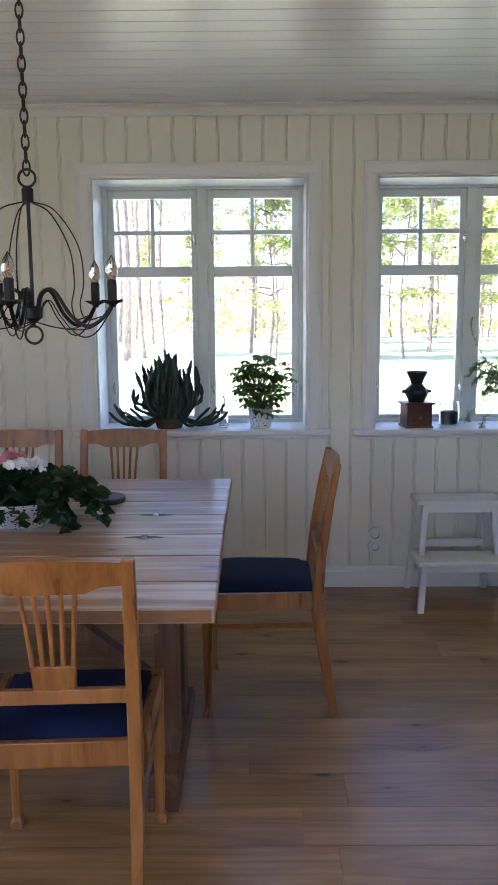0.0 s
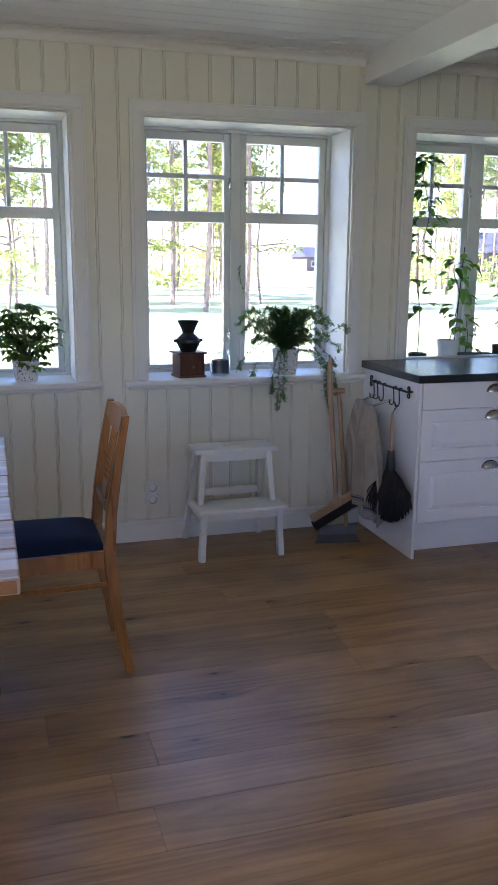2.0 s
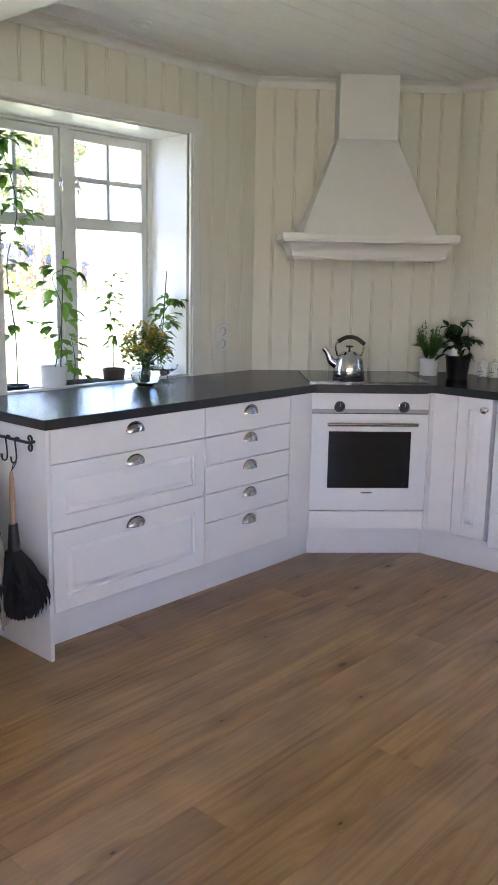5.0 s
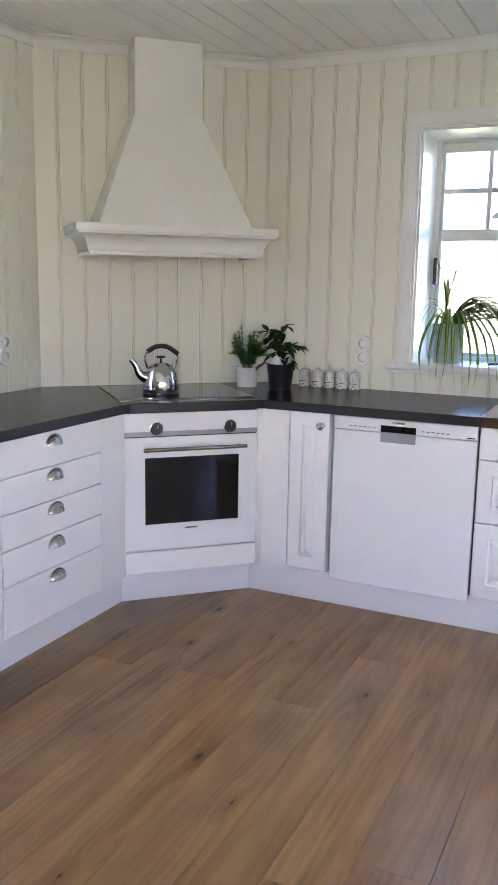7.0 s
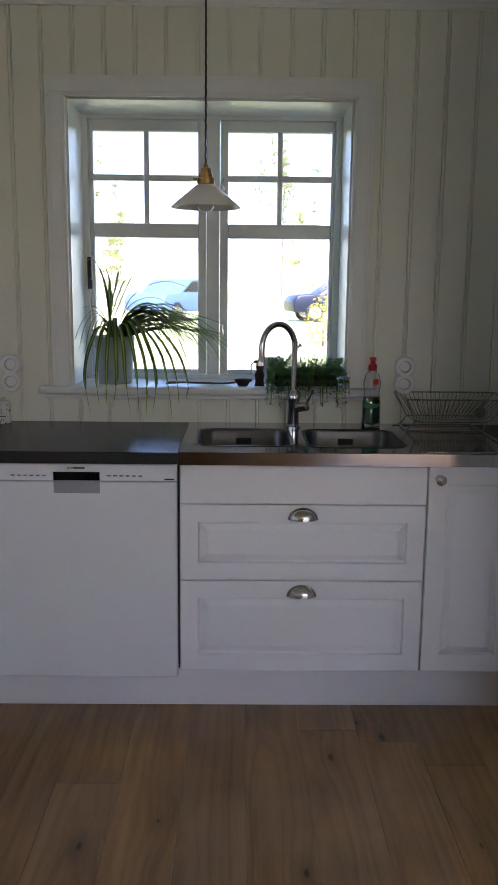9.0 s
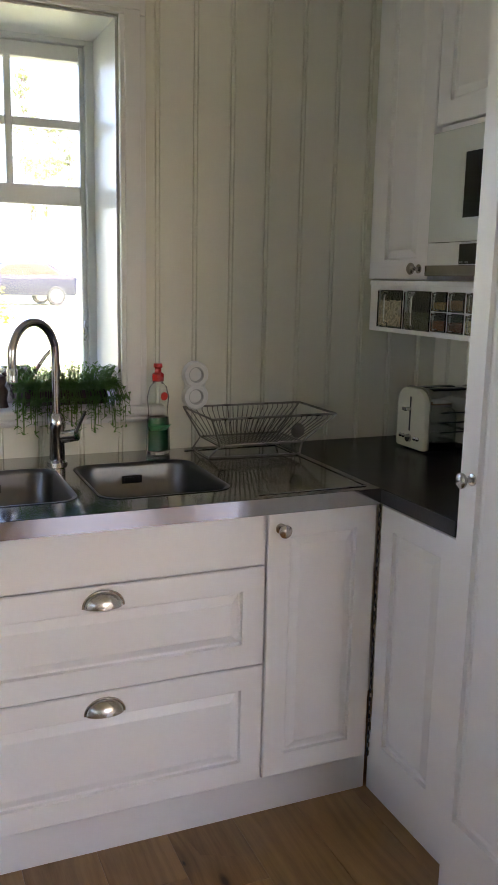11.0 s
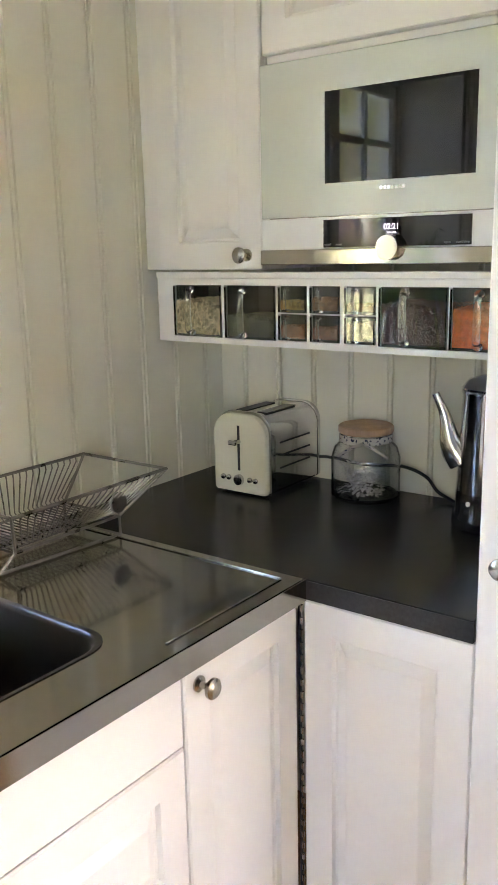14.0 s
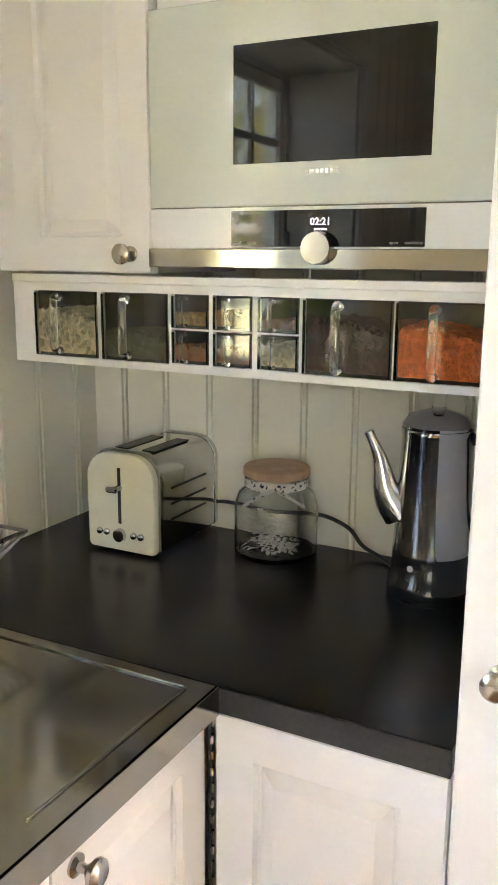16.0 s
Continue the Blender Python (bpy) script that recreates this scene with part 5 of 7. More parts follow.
for k in range(135):
    a = rnd.uniform(0, 2 * math.pi)
    spread = rnd.uniform(0.02, 0.20) if k > 45 else rnd.uniform(0.0, 0.12)
    tall_ = 0.43 - spread * 0.55 - rnd.uniform(0, 0.20)
    x, y = math.cos(a) * spread, math.sin(a) * spread * 0.45
    low = rnd.uniform(0.03, 0.10)
    pts = [(x * 0.40, y * 0.4, low), (x * 0.85, y * 0.85, low + (tall_ - low) * 0.28), (x * 0.98, y, tall_ * 0.7), (x * 1.0 + rnd.uniform(-.03, .03), y, tall_)]
    p = bend(pts, 3)
    part("stem", tube(p, [0.010 + 0.003 * math.sin(i * 1.9) if i < len(p) - 1 else 0.004 for i in range(len(p))], 6), CACTUS, cactus)
for s in (-1, 1):
    for k in range(7):
        y = -0.075 + 0.022 * k
        far = 0.15 + 0.020 * ((k * 3) % 7)
        p = bend([(s * 0.05, y * 0.4, 0.06), (s * far * 0.7, y, 0.020), (s * far, y * 1.1, 0.030 + 0.006 * k), (s * (far + 0.045), y * 1.1 - 0.01, 0.055 + 0.012 * ((k * 5) % 7))], 4)
        part("stem", tube(p, [0.0085 if i < len(p) - 1 else 0.004 for i in range(len(p))], 6), CACTUS, cactus)

# umbrella plant
shef = thing("umbrella_plant", "bushy green umbrella plant in a blue-patterned pot", "potted plant", pose(0.412, 4.51, SILL))
pot(shef, 0.068, 0.105, BLUEWARE, "blue and white patterned pot")
bm, sb, rnd = bmesh.new(), bmesh.new(), random.Random(5)
for k in range(150):
    d = rdir(rnd, -0.9, 1)
    f = rnd.uniform(0.55, 1.0)
    c = Vector((d.x * 0.172 * f, d.y * 0.10 * f, 0.225 + d.z * 0.19 * f))
    tube(bend([(0, 0, 0.09), (c.x * 0.4, c.y * 0.4, 0.09 + (c.z - 0.09) * 0.6), c], 2), 0.0018, 4, sb)
    for i in range(6):
        q = Vector((math.cos(i * 1.047 + k), math.sin(i * 1.047 + k), -0.15))
        leaf(bm, c, q, rnd.uniform(0.032, 0.052), 0.021, 0.4)
part("stem", sb, GREENSTEM, shef)
foliage(shef, bm, LEAF)

bottle = thing("glass_bottle", "clear ribbed decanter bottle with a stopper on the sill", "bottle", pose(0.215, 4.50, SILL))
part("body", lathe([(0, 0), (0.024, 0), (0.026, 0.012), (0.022, 0.024), (0.026, 0.036), (0.022, 0.048), (0.025, 0.060), (0.020, 0.075), (0.010, 0.095), (0.010, 0.112), (0.014, 0.116), (0.011, 0.116), (0.007, 0.095), (0.017, 0.074), (0.019, 0.01), (0, 0.008)], 20), CLEAR, bottle, "", True)
part("stopper", lathe([(0, 0.108), (0.006, 0.110), (0.008, 0.124), (0.013, 0.132), (0.009, 0.142), (0.010, 0.150), (0, 0.172)], 14), CLEAR, bottle, "", True)

# coffee mill and jar on the second sill
mill = thing("coffee_mill", "antique wooden coffee mill with a cast-iron hopper", "coffee mill", pose(1.238, 4.485, SILL, 0, 0, 8))
body = part("box", boxes(((-0.068, -0.062, 0.008), (0.068, 0.062, 0.122)), bevel=0.003), GRINDWOOD, mill)
part("plate", boxes(((-0.080, -0.074, 0.122), (0.080, 0.074, 0.132)), bevel=0.003), GRINDWOOD, mill)
part("base", boxes(((-0.074, -0.068, 0), (0.074, 0.068, 0.010)), bevel=0.002), GRINDWOOD, mill)
part("drawer", boxes(((-0.048, -0.066, 0.025), (0.048, -0.060, 0.085)), bevel=0.002), GRINDWOOD, mill)
part("knob", lathe([(0, 0), (0.005, 0), (0.004, 0.006), (0.008, 0.010), (0.006, 0.015), (0, 0.016)], 12), BRASS, mill, "brass drawer knob", True, pose(0, -0.066, 0.055, 90))
part("hopper", lathe([(0, 0.132), (0.040, 0.132), (0.050, 0.150), (0.064, 0.180), (0.062, 0.196), (0.040, 0.218), (0.030, 0.228), (0.040, 0.255), (0.058, 0.292), (0.052, 0.292), (0.030, 0.24), (0, 0.23)], 12), BLACKIRON, mill, "black cast-iron hopper")
for s in (-1, 1):
    part("screw", tube([(s * 0.058, 0, 0.188), (s * 0.078, 0, 0.188)], 0.009, 10), BLACKIRON, mill)
jar = thing("glass_jar", "small glass jar half full of dark coffee", "jar", pose(1.425, 4.535, SILL))
part("glass", lathe([(0, 0), (0.050, 0), (0.054, 0.006), (0.054, 0.095), (0.048, 0.108), (0.050, 0.112), (0.050, 0.128), (0.046, 0.128), (0.045, 0.108), (0.051, 0.094), (0.051, 0.008), (0, 0.005)], 28), CLEAR, jar, "", True)
part("coffee", lathe([(0, 0.0065), (0.0495, 0.009), (0.0495, 0.074), (0.02, 0.080), (0, 0.078)], 24), SOIL, jar, "dark ground coffee", True)

# asparagus fern
fern = thing("asparagus_fern", "feathery asparagus fern trailing over the window sill", "potted plant", pose(1.775, 4.475, SILL))
pot(fern, 0.075, 0.135, BLUEWARE, "painted ceramic pot")
bm, sb, rnd = bmesh.new(), bmesh.new(), random.Random(21)


def plume(line, bm, sb, rnd, size=0.028, dense=7):
    p = bend(line, 5)
    tube(p, 0.0012, 4, sb)
    for i, c in enumerate(p[2:]):
        for _ in range(dense):
            d = rdir(rnd, -0.7, 0.8)
            e = c + d * rnd.uniform(0.4, 1) * size
            for _ in range(2):
                leaf(bm, c + (e - c) * rnd.uniform(0.2, 0.9), rdir(rnd, -0.6, 0.9), rnd.uniform(0.012, 0.020), 0.0056, 0.1)
            leaf(bm, c, e - c, (e - c).length, 0.0040, 0.1)


for k in range(110):
    d = rdir(rnd, 0.0, 1)
    r, h = rnd.uniform(0.05, 0.23), rnd.uniform(0.06, 0.25)
    plume([(0, 0, 0.12), (d.x * r * 0.5, d.y * r * 0.35, 0.12 + h * 0.7), (d.x * r, d.y * r * 0.5, 0.12 + h), (d.x * r * 1.2, d.y * r * 0.55, 0.10 + h * 0.9)], bm, sb, rnd)
for x, z in ((-0.27, 0.02), (-0.20, -0.02), (0.26, 0.10), (0.30, 0.20), (0.24, 0.02), (0.20, 0.0)):
    plume([(0, -0.02, 0.13), (x * 0.5, -0.05, 0.18), (x, -0.07, z + 0.06), (x * 1.06, -0.09, z + 0.02)], bm, sb, rnd)
for x, z in ((-0.09, -0.17), (-0.06, -0.12), (-0.12, -0.08), (0.19, -0.20), (0.17, -0.13), (0.22, -0.10)):
    plume([(0, -0.03, 0.13), (x * 0.6, -0.09, 0.12), (x, -0.150, 0.02), (x * 1.05, -0.158, z * 0.6), (x * 1.08, -0.160, z)], bm, sb, rnd)
plume([(-0.05, 0, 0.12), (-0.16, 0.02, 0.32), (-0.24, 0.04, 0.48), (-0.25, 0.05, 0.56)], bm, sb, rnd, 0.02, 4)
tagged(part("stems", sb, GREENSTEM, fern), kind="stuff")
foliage(fern, bm, FERN)

# ---- seedlings in the third window ----
S3 = 0.863


def seedling(name, label, m, stem, leaves, size, mat, pot_=None, seed=1, stick=None, lobes=1.0, droop=0.5):
    ob = thing(name, label, "potted plant", m)
    if pot_:
        pot(ob, *pot_)
    rnd = random.Random(seed)
    p = bend(stem, 6)
    part("stem", tube(p, [0.0035 * (1 - 0.6 * i / len(p)) for i in range(len(p))], 6), GREENSTEM, ob)
    bm = bmesh.new()
    for k in range(leaves):
        c = p[int((0.22 + 0.78 * (k + rnd.random()) / leaves) * (len(p) - 1))]
        d = rdir(rnd, -0.2, 0.5)
        tip = c + d * size * rnd.uniform(0.4, 1.3)
        tube([c, tip], 0.001, 4, bm)
        for _ in range(3):
            leaf(bm, tip, d + rdir(rnd, -0.8, 0.5) * 0.7, size * rnd.uniform(0.7, 1.25), size * 0.66, droop * 0.6, lobes=lobes)
    foliage(ob, bm, mat)
    if stick:
        part("cane", tube(stick, 0.003, 6), BLACKPLASTIC, ob, "thin dark support cane")
    return ob


tray = thing("plant_tray", "flat white plant tray on the sill", "tray", pose(2.640, 4.575, S3))
part("tray", lathe([(0, 0.002), (0.10, 0.002), (0.112, 0.040), (0.118, 0.040), (0.106, 0.0), (0, 0.0)], 28), CERAMIC, tray, "", True)
seedling("vine_plant", "tall leafy climbing plant reaching up the window", pose(2.625, 4.575, S3 + 0.002), [(0, 0, 0.0), (0.0, 0, 0.3), (-0.02, 0.02, 0.6), (0.03, 0.0, 0.85), (-0.03, 0, 1.1), (0.0, 0, 1.15)], 54, 0.062, LEAF, (0.055, 0.075, BLACKPLASTIC, "black nursery pot"), 3)
seedling("pepper_seedling", "young green pepper plant in a white pot", pose(2.800, 4.540, S3), [(0, 0, 0.11), (0.03, 0, 0.24), (0.06, 0.01, 0.42), (0.02, 0.02, 0.56), (0.10, 0.02, 0.60)], 18, 0.068, LEAF, (0.066, 0.155, CERAMIC, "white glazed pot"), 4, [(0.045, 0.01, 0.10), (0.085, 0.02, 0.68)], droop=0.7)
blue = thing("seed_tray", "flat dark blue seedling tray on the sill", "tray", pose(3.00, 4.57, S3))
part("tray", boxes(((-0.13, -0.08, 0), (0.13, 0.08, 0.062)), bevel=0.006), SEATBLUE, blue)
part("soil", boxes(((-0.122, -0.072, 0.062), (0.122, 0.072, 0.067))), SOIL, blue)
seedling("chilli_seedling", "small green seedling in the blue tray", pose(2.935, 4.57, S3 + 0.067), [(0, 0, 0), (0.01, 0, 0.10), (-0.01, 0, 0.22)], 16, 0.050, LIGHTLEAF, None, 8)
seedling("tomato_plant", "tall thin tomato seedling in a brown pot", pose(3.185, 4.575, S3), [(0, 0, 0.09), (0.0, 0, 0.28), (-0.02, 0, 0.44), (0.02, 0, 0.60)], 30, 0.042, LEAF, (0.058, 0.115, TERRA, "dark brown pot"), 6, lobes=0.6)
seedling("tomato_plant", "bushy tomato plant tied to a cane", pose(3.435, 4.520, S3), [(0, 0, 0.09), (0.0, 0, 0.25), (0.03, -0.02, 0.40), (0.09, -0.04, 0.46)], 40, 0.056, LEAF, (0.060, 0.11, TERRA, "dark brown pot"), 7, [(0.02, 0.01, 0.1), (0.07, 0.01, 0.60)], lobes=0.7)

vase = thing("flower_vase", "round glass vase holding yellow-green flowers", "vase", pose(3.108, 4.245, TOPZ))
part("glass", lathe([(0, 0), (0.034, 0), (0.058, 0.016), (0.074, 0.05), (0.067, 0.085), (0.038, 0.108), (0.044, 0.120), (0.041, 0.120), (0.035, 0.108), (0.064, 0.084), (0.071, 0.05), (0.055, 0.018), (0, 0.005)], 28), CLEAR, vase, "", True)
part("water", lathe([(0, 0.006), (0.052, 0.019), (0.0685, 0.05), (0.064, 0.075), (0, 0.075)], 24), glass("water", (0.9, 0.95, 0.93), 1.33), vase, "", True)
bm, sb, rnd = bmesh.new(), bmesh.new(), random.Random(31)
fl = bmesh.new()
for k in range(80):
    d = rdir(rnd, 0.0, 1)
    e = Vector((d.x * 0.115, d.y * 0.09, 0.15 + d.z * 0.135))
    tube([(d.x * 0.015, d.y * 0.015, 0.03), (d.x * 0.02, d.y * 0.02, 0.11), e], 0.0012, 4, sb)
    for _ in range(5):
        leaf(bm, e - Vector((0, 0, rnd.uniform(0, 0.05))), rdir(rnd, -0.4, 0.6), rnd.uniform(0.025, 0.04), 0.018, 0.3)
    for _ in range(14):
        leaf(fl, e + rdir(rnd, -0.5, 1) * 0.016, rdir(rnd, -0.2, 1), 0.015, 0.010, 0)
part("stem", sb, GREENSTEM, vase)
foliage(vase, bm, LEAF)
tagged(part("blossom", fl, YELLOW, vase, "small yellow-green flowers"), kind="stuff")
coupe = thing("coupe_glass", "clear cut-glass dessert coupe on the worktop", "glass", pose(3.270, 4.265, TOPZ))
part("glass", lathe([(0, 0), (0.030, 0), (0.030, 0.003), (0.006, 0.010), (0.005, 0.040), (0.016, 0.052), (0.042, 0.068), (0.050, 0.090), (0.048, 0.090), (0.040, 0.070), (0.012, 0.056), (0, 0.054)], 24), CLEAR, coupe, "", True)

# ---- kitchen window sill ----
S4 = 1.068
spider = thing("spider_plant", "spider plant with long arching striped leaves on the sill", "potted plant", pose(4.925, 2.700, S4))
pot(spider, 0.080, 0.185, material("pale green glazed pot", (0.42, 0.46, 0.40), 0.3, var=0.12, scale=9), "pale green ceramic pot", 0.82)
bm, st, rnd = bmesh.new(), bmesh.new(), random.Random(14)


def blade(pts, width):
    """A strap leaf with a pale stripe down its middle."""
    strap(bm, pts, width)
    strap(st, [Vector(q) + Vector((-0.0008, 0, 0.0012)) for q in pts], width * 0.34)


for k in range(66):
    y = -0.14 - 0.37 * rnd.random() ** 0.6
    x = rnd.uniform(-0.13, 0.06)
    peak = 0.195 + rnd.uniform(0.02, 0.12)
    low = rnd.uniform(0.05, 0.21) if x > -0.09 else rnd.uniform(0.02, 0.14)
    blade([(0, 0, 0.155), (x * 0.25, y * 0.22, peak * 0.92), (x * 0.55, y * 0.52, peak), (x * 0.82, y * 0.80, peak * 0.62 + low * 0.38), (x, y, low)], rnd.uniform(0.013, 0.020))
for k in range(11):
    y = 0.085 - 0.038 * k
    x = -rnd.uniform(0.165, 0.200)
    end = -rnd.uniform(0.03, 0.135)
    blade([(-0.01, y * 0.05, 0.155), (x * 0.45, y * 0.45, 0.225 + 0.010 * (k % 4)), (x * 0.86, y * 0.85, 0.14), (x, y, 0.02), (x * 0.97, y - 0.02 + 0.012 * (k % 4), end)], rnd.uniform(0.015, 0.021))
for k in range(5):
    y = 0.05 + 0.022 * k
    blade([(0, 0, 0.16), (-0.02, y * 0.5, 0.24 + 0.01 * k), (-0.04, y * 0.9, 0.23), (-0.06, y * 1.15, 0.12)], 0.011)
part("runner", tube(bend([(0, 0, 0.16), (-0.01, 0.012, 0.25), (-0.01, 0.022, 0.34), (-0.01, 0.03, 0.38)], 4), 0.0035, 6), GREENSTEM, spider, "upright green runner", True)
for y, z, top_ in ((0.085, 0.30, 0.475), (0.065, 0.28, 0.45), (0.10, 0.24, 0.30), (-0.06, 0.30, 0.40), (-0.10, 0.27, 0.42), (-0.03, 0.32, 0.43), (0.03, 0.30, 0.44), (-0.13, 0.22, 0.31), (0.015, 0.26, 0.37)):
    blade([(-0.01, 0.018, z - 0.06), (-0.02, y * 0.45, z + (top_ - z) * 0.55), (-0.03, y * 0.85, top_), (-0.04, y * 1.25, top_ - 0.012)], 0.014)
for y, top_ in ((-0.30, 0.395), (-0.22, 0.335), (-0.24, 0.285), (-0.33, 0.270)):
    blade([(0, 0, 0.16), (-0.01, y * 0.22, 0.16 + (top_ - 0.16) * 0.72), (-0.02, y * 0.62, top_), (-0.03, y, top_ - 0.025), (-0.03, y * 1.12, top_ - 0.07)], 0.011)
foliage(spider, bm, STRIPE, "long striped leaves")
tagged(part("leaf_stripes", st, leaf_material("pale leaf stripe", (0.30, 0.36, 0.16), 0.35), spider, "pale middle stripes"), kind="stuff")
herbs = thing("herb_trough", "low trough of fine green herbs on the sill", "planter", pose(4.900, 1.950, S4))
part("trough", boxes(((-0.045, -0.12, 0), (0.045, 0.12, 0.045)), bevel=0.006), TERRA, herbs)
bm, rnd = bmesh.new(), random.Random(15)
for k in range(420):
    x, y = rnd.uniform(-0.05, 0.045), rnd.uniform(-0.14, 0.14)
    h = rnd.uniform(0.01, 0.065)
    if k % 3 == 0:
        x, h = rnd.uniform(-0.165, -0.125), rnd.uniform(-0.065, 0.045)
        pts = [(-0.03, y, 0.045), (-0.10, y, 0.075), (x, y * 1.1, 0.03), (x - 0.005, y * 1.12, h)]
    else:
        pts = [(x * 0.6, y * 0.9, 0.04), (x * 1.2, y, 0.045 + h * 0.6), (x * 1.8 - 0.01, y * 1.08, 0.045 + h)]
    p = bend(pts, 2)
    for c in p:
        leaf(bm, c, rdir(rnd, -0.3, 0.8), 0.020, 0.006, 0.2)
        leaf(bm, c, rdir(rnd, -0.5, 0.8), 0.016, 0.005, 0.2)
    tube(p, 0.0008, 3, bm)
foliage(herbs, bm, FERN)
can = thing("watering_can", "small grey metal watering can with a rose spout", "watering can", pose(4.965, 2.075, S4))
part("body", lathe([(0, 0), (0.040, 0), (0.044, 0.10), (0.046, 0.102), (0.042, 0.102), (0.038, 0.01), (0, 0.01)], 24), NICKEL, can, "", True)
part("spout", tube([(0, -0.03, 0.05), (0, -0.085, 0.130), (0, -0.105, 0.150), (0, -0.112, 0.156)], [0.008, 0.006, 0.006, 0.018], 12), NICKEL, can, "", True)
part("handle", tube(bend([(0, 0.04, 0.09), (0, 0.085, 0.075), (0, 0.075, 0.03), (0, 0.042, 0.02)], 4), 0.0035, 6), NICKEL, can, "", True)
fig = thing("figurine", "small dark clay figurine on the window sill", "figurine", pose(4.865, 2.130, S4))
bm = lathe([(0, 0), (0.020, 0), (0.016, 0.02), (0.020, 0.045), (0.012, 0.060), (0.016, 0.072), (0.014, 0.086), (0, 0.094)], 14)
for s in (-1, 1):
    lathe([(0, -0.009), (0.009, -0.003), (0.009, 0.003), (0, 0.009)], 10, bm, pose(0, s * 0.014, 0.094))
part("body", bm, TERRA, fig, "", True)
dishlet = thing("clay_bowl", "little brown clay bowl on the sill", "bowl", pose(4.850, 2.195, S4))
part("bowl", lathe([(0, 0), (0.018, 0), (0.034, 0.026), (0.031, 0.026), (0.016, 0.004), (0, 0.004)], 18), TERRA, dishlet, "", True)
twig = thing("driftwood", "curled dry twigs lying on the sill", "twig", pose(4.835, 2.33, S4 + 0.004))
for k in range(5):
    part("twig", tube(bend([(0.02 - 0.006 * k, 0.16, 0.004), (-0.02, 0.05 + 0.02 * k, 0.012), (0.01, -0.06, 0.006), (-0.015 + 0.01 * k, -0.17, 0.02)], 5), 0.0035, 5), BARK, twig)

# ---- sockets and smoke detector ----
SOCKET = material("white socket plastic", (0.80, 0.80, 0.77), 0.3, var=0.03)

# greyer plastic: the shade inside an outlet is put into an added ring's colour
RECESS = material("shaded socket plastic", (0.55, 0.55, 0.53), 0.4, var=0.03)


def socket(m, group="wall sockets"):
    ob = thing("wall_socket", "round white double wall socket", "socket", m, group)
    part("backing", boxes(((-0.034, -0.012, -0.062), (0.034, -0.001, 0.062)), bevel=0.03), SOCKET, ob)
    for z in (-0.033, 0.033):
        f = part("outlet", lathe([(0, 0.006), (0.019, 0.006), (0.021, 0.020), (0.036, 0.022), (0.040, 0.014), (0.040, 0.0)], 28), SOCKET, ob, "", True, pose(0, -0.001, z, 90))
        part("recess_shade_ring", lathe([(0.0185, 0.0064), (0.0215, 0.0206), (0.0235, 0.0224), (0.0215, 0.0226), (0.0185, 0.0075)], 28), RECESS, f, "", True)
        for s in (-1, 1):
            part("hole", lathe([(0, 0.0085), (0.0056, 0.0085), (0.0056, 0.0058)], 12), BLACKPLASTIC, f, "", False, pose(s * 0.0095, 0, 0))
    return ob


one = socket(pose(1.020, YN, 0.257))
for m in (pose(3.785, YN, 1.119), pose(XE, 3.083, 1.114, 0, 0, -90), pose(XE, 1.573, 1.118, 0, 0, -90)):
    copy_thing(one, m)
det = thing("smoke_detector", "white round smoke detector on the ceiling", "smoke detector", pose(3.00, 4.14, CEILING, 180))
part("base", lathe([(0, 0), (0.050, 0), (0.050, 0.010), (0.046, 0.013), (0, 0.014)], 28), SOCKET, det, "", True)
part("sensor", lathe([(0, 0.013), (0.030, 0.014), (0.034, 0.026), (0.022, 0.034), (0, 0.036)], 24), SOCKET, det, "", True)

# ---- stove corner ----
kettle = thing("whistling_kettle", "polished steel stove kettle with a black handle", "kettle", pose(4.125, 3.800, TOPZ + 0.0062, 0, 0, 135))
body = part("body", lathe([(0, 0), (0.078, 0), (0.081, 0.012), (0.079, 0.05), (0.070, 0.095), (0.052, 0.122), (0.034, 0.130), (0.032, 0.134), (0, 0.138)], 36), CHROME, kettle, "", True)
part("base_band", lathe([(0.0785, 0.001), (0.0825, 0.003), (0.0825, 0.016), (0.0805, 0.018)], 36), BLACKPLASTIC, kettle)
part("lid_knob", lathe([(0, 0.136), (0.006, 0.137), (0.005, 0.152), (0.020, 0.156), (0.020, 0.164), (0, 0.167)], 18), BLACKPLASTIC, kettle, "", True)
part("spout", tube(bend([(0.055, 0, 0.060), (0.095, 0, 0.085), (0.115, 0, 0.125), (0.138, 0, 0.150)], 4), [0.026, 0.025, 0.024, 0.022, 0.020, 0.018, 0.016, 0.015, 0.014, 0.013, 0.012, 0.012, 0.012], 16), CHROME, kettle, "", True)
for s in (-1, 1):
    part("bracket", tube(bend([(s * 0.062, 0, 0.11), (s * 0.072, 0, 0.15), (s * 0.072, 0, 0.172), (s * 0.050, 0, 0.194)], 4), 0.005, 8), CHROME, kettle, "", True)
part("handle", tube(bend([(0.062, 0, 0.184), (0.02, 0, 0.206), (-0.03, 0, 0.204), (-0.078, 0, 0.172)], 5), 0.011, 12), BLACKPLASTIC, kettle, "black plastic handle", True)
rosemary = thing("rosemary_pot", "small rosemary plant in a white ceramic pot", "potted plant", pose(4.60, 3.600, TOPZ))
pot(rosemary, 0.056, 0.095, CERAMIC, "white ceramic pot", 0.86)
bm, rnd = bmesh.new(), random.Random(41)
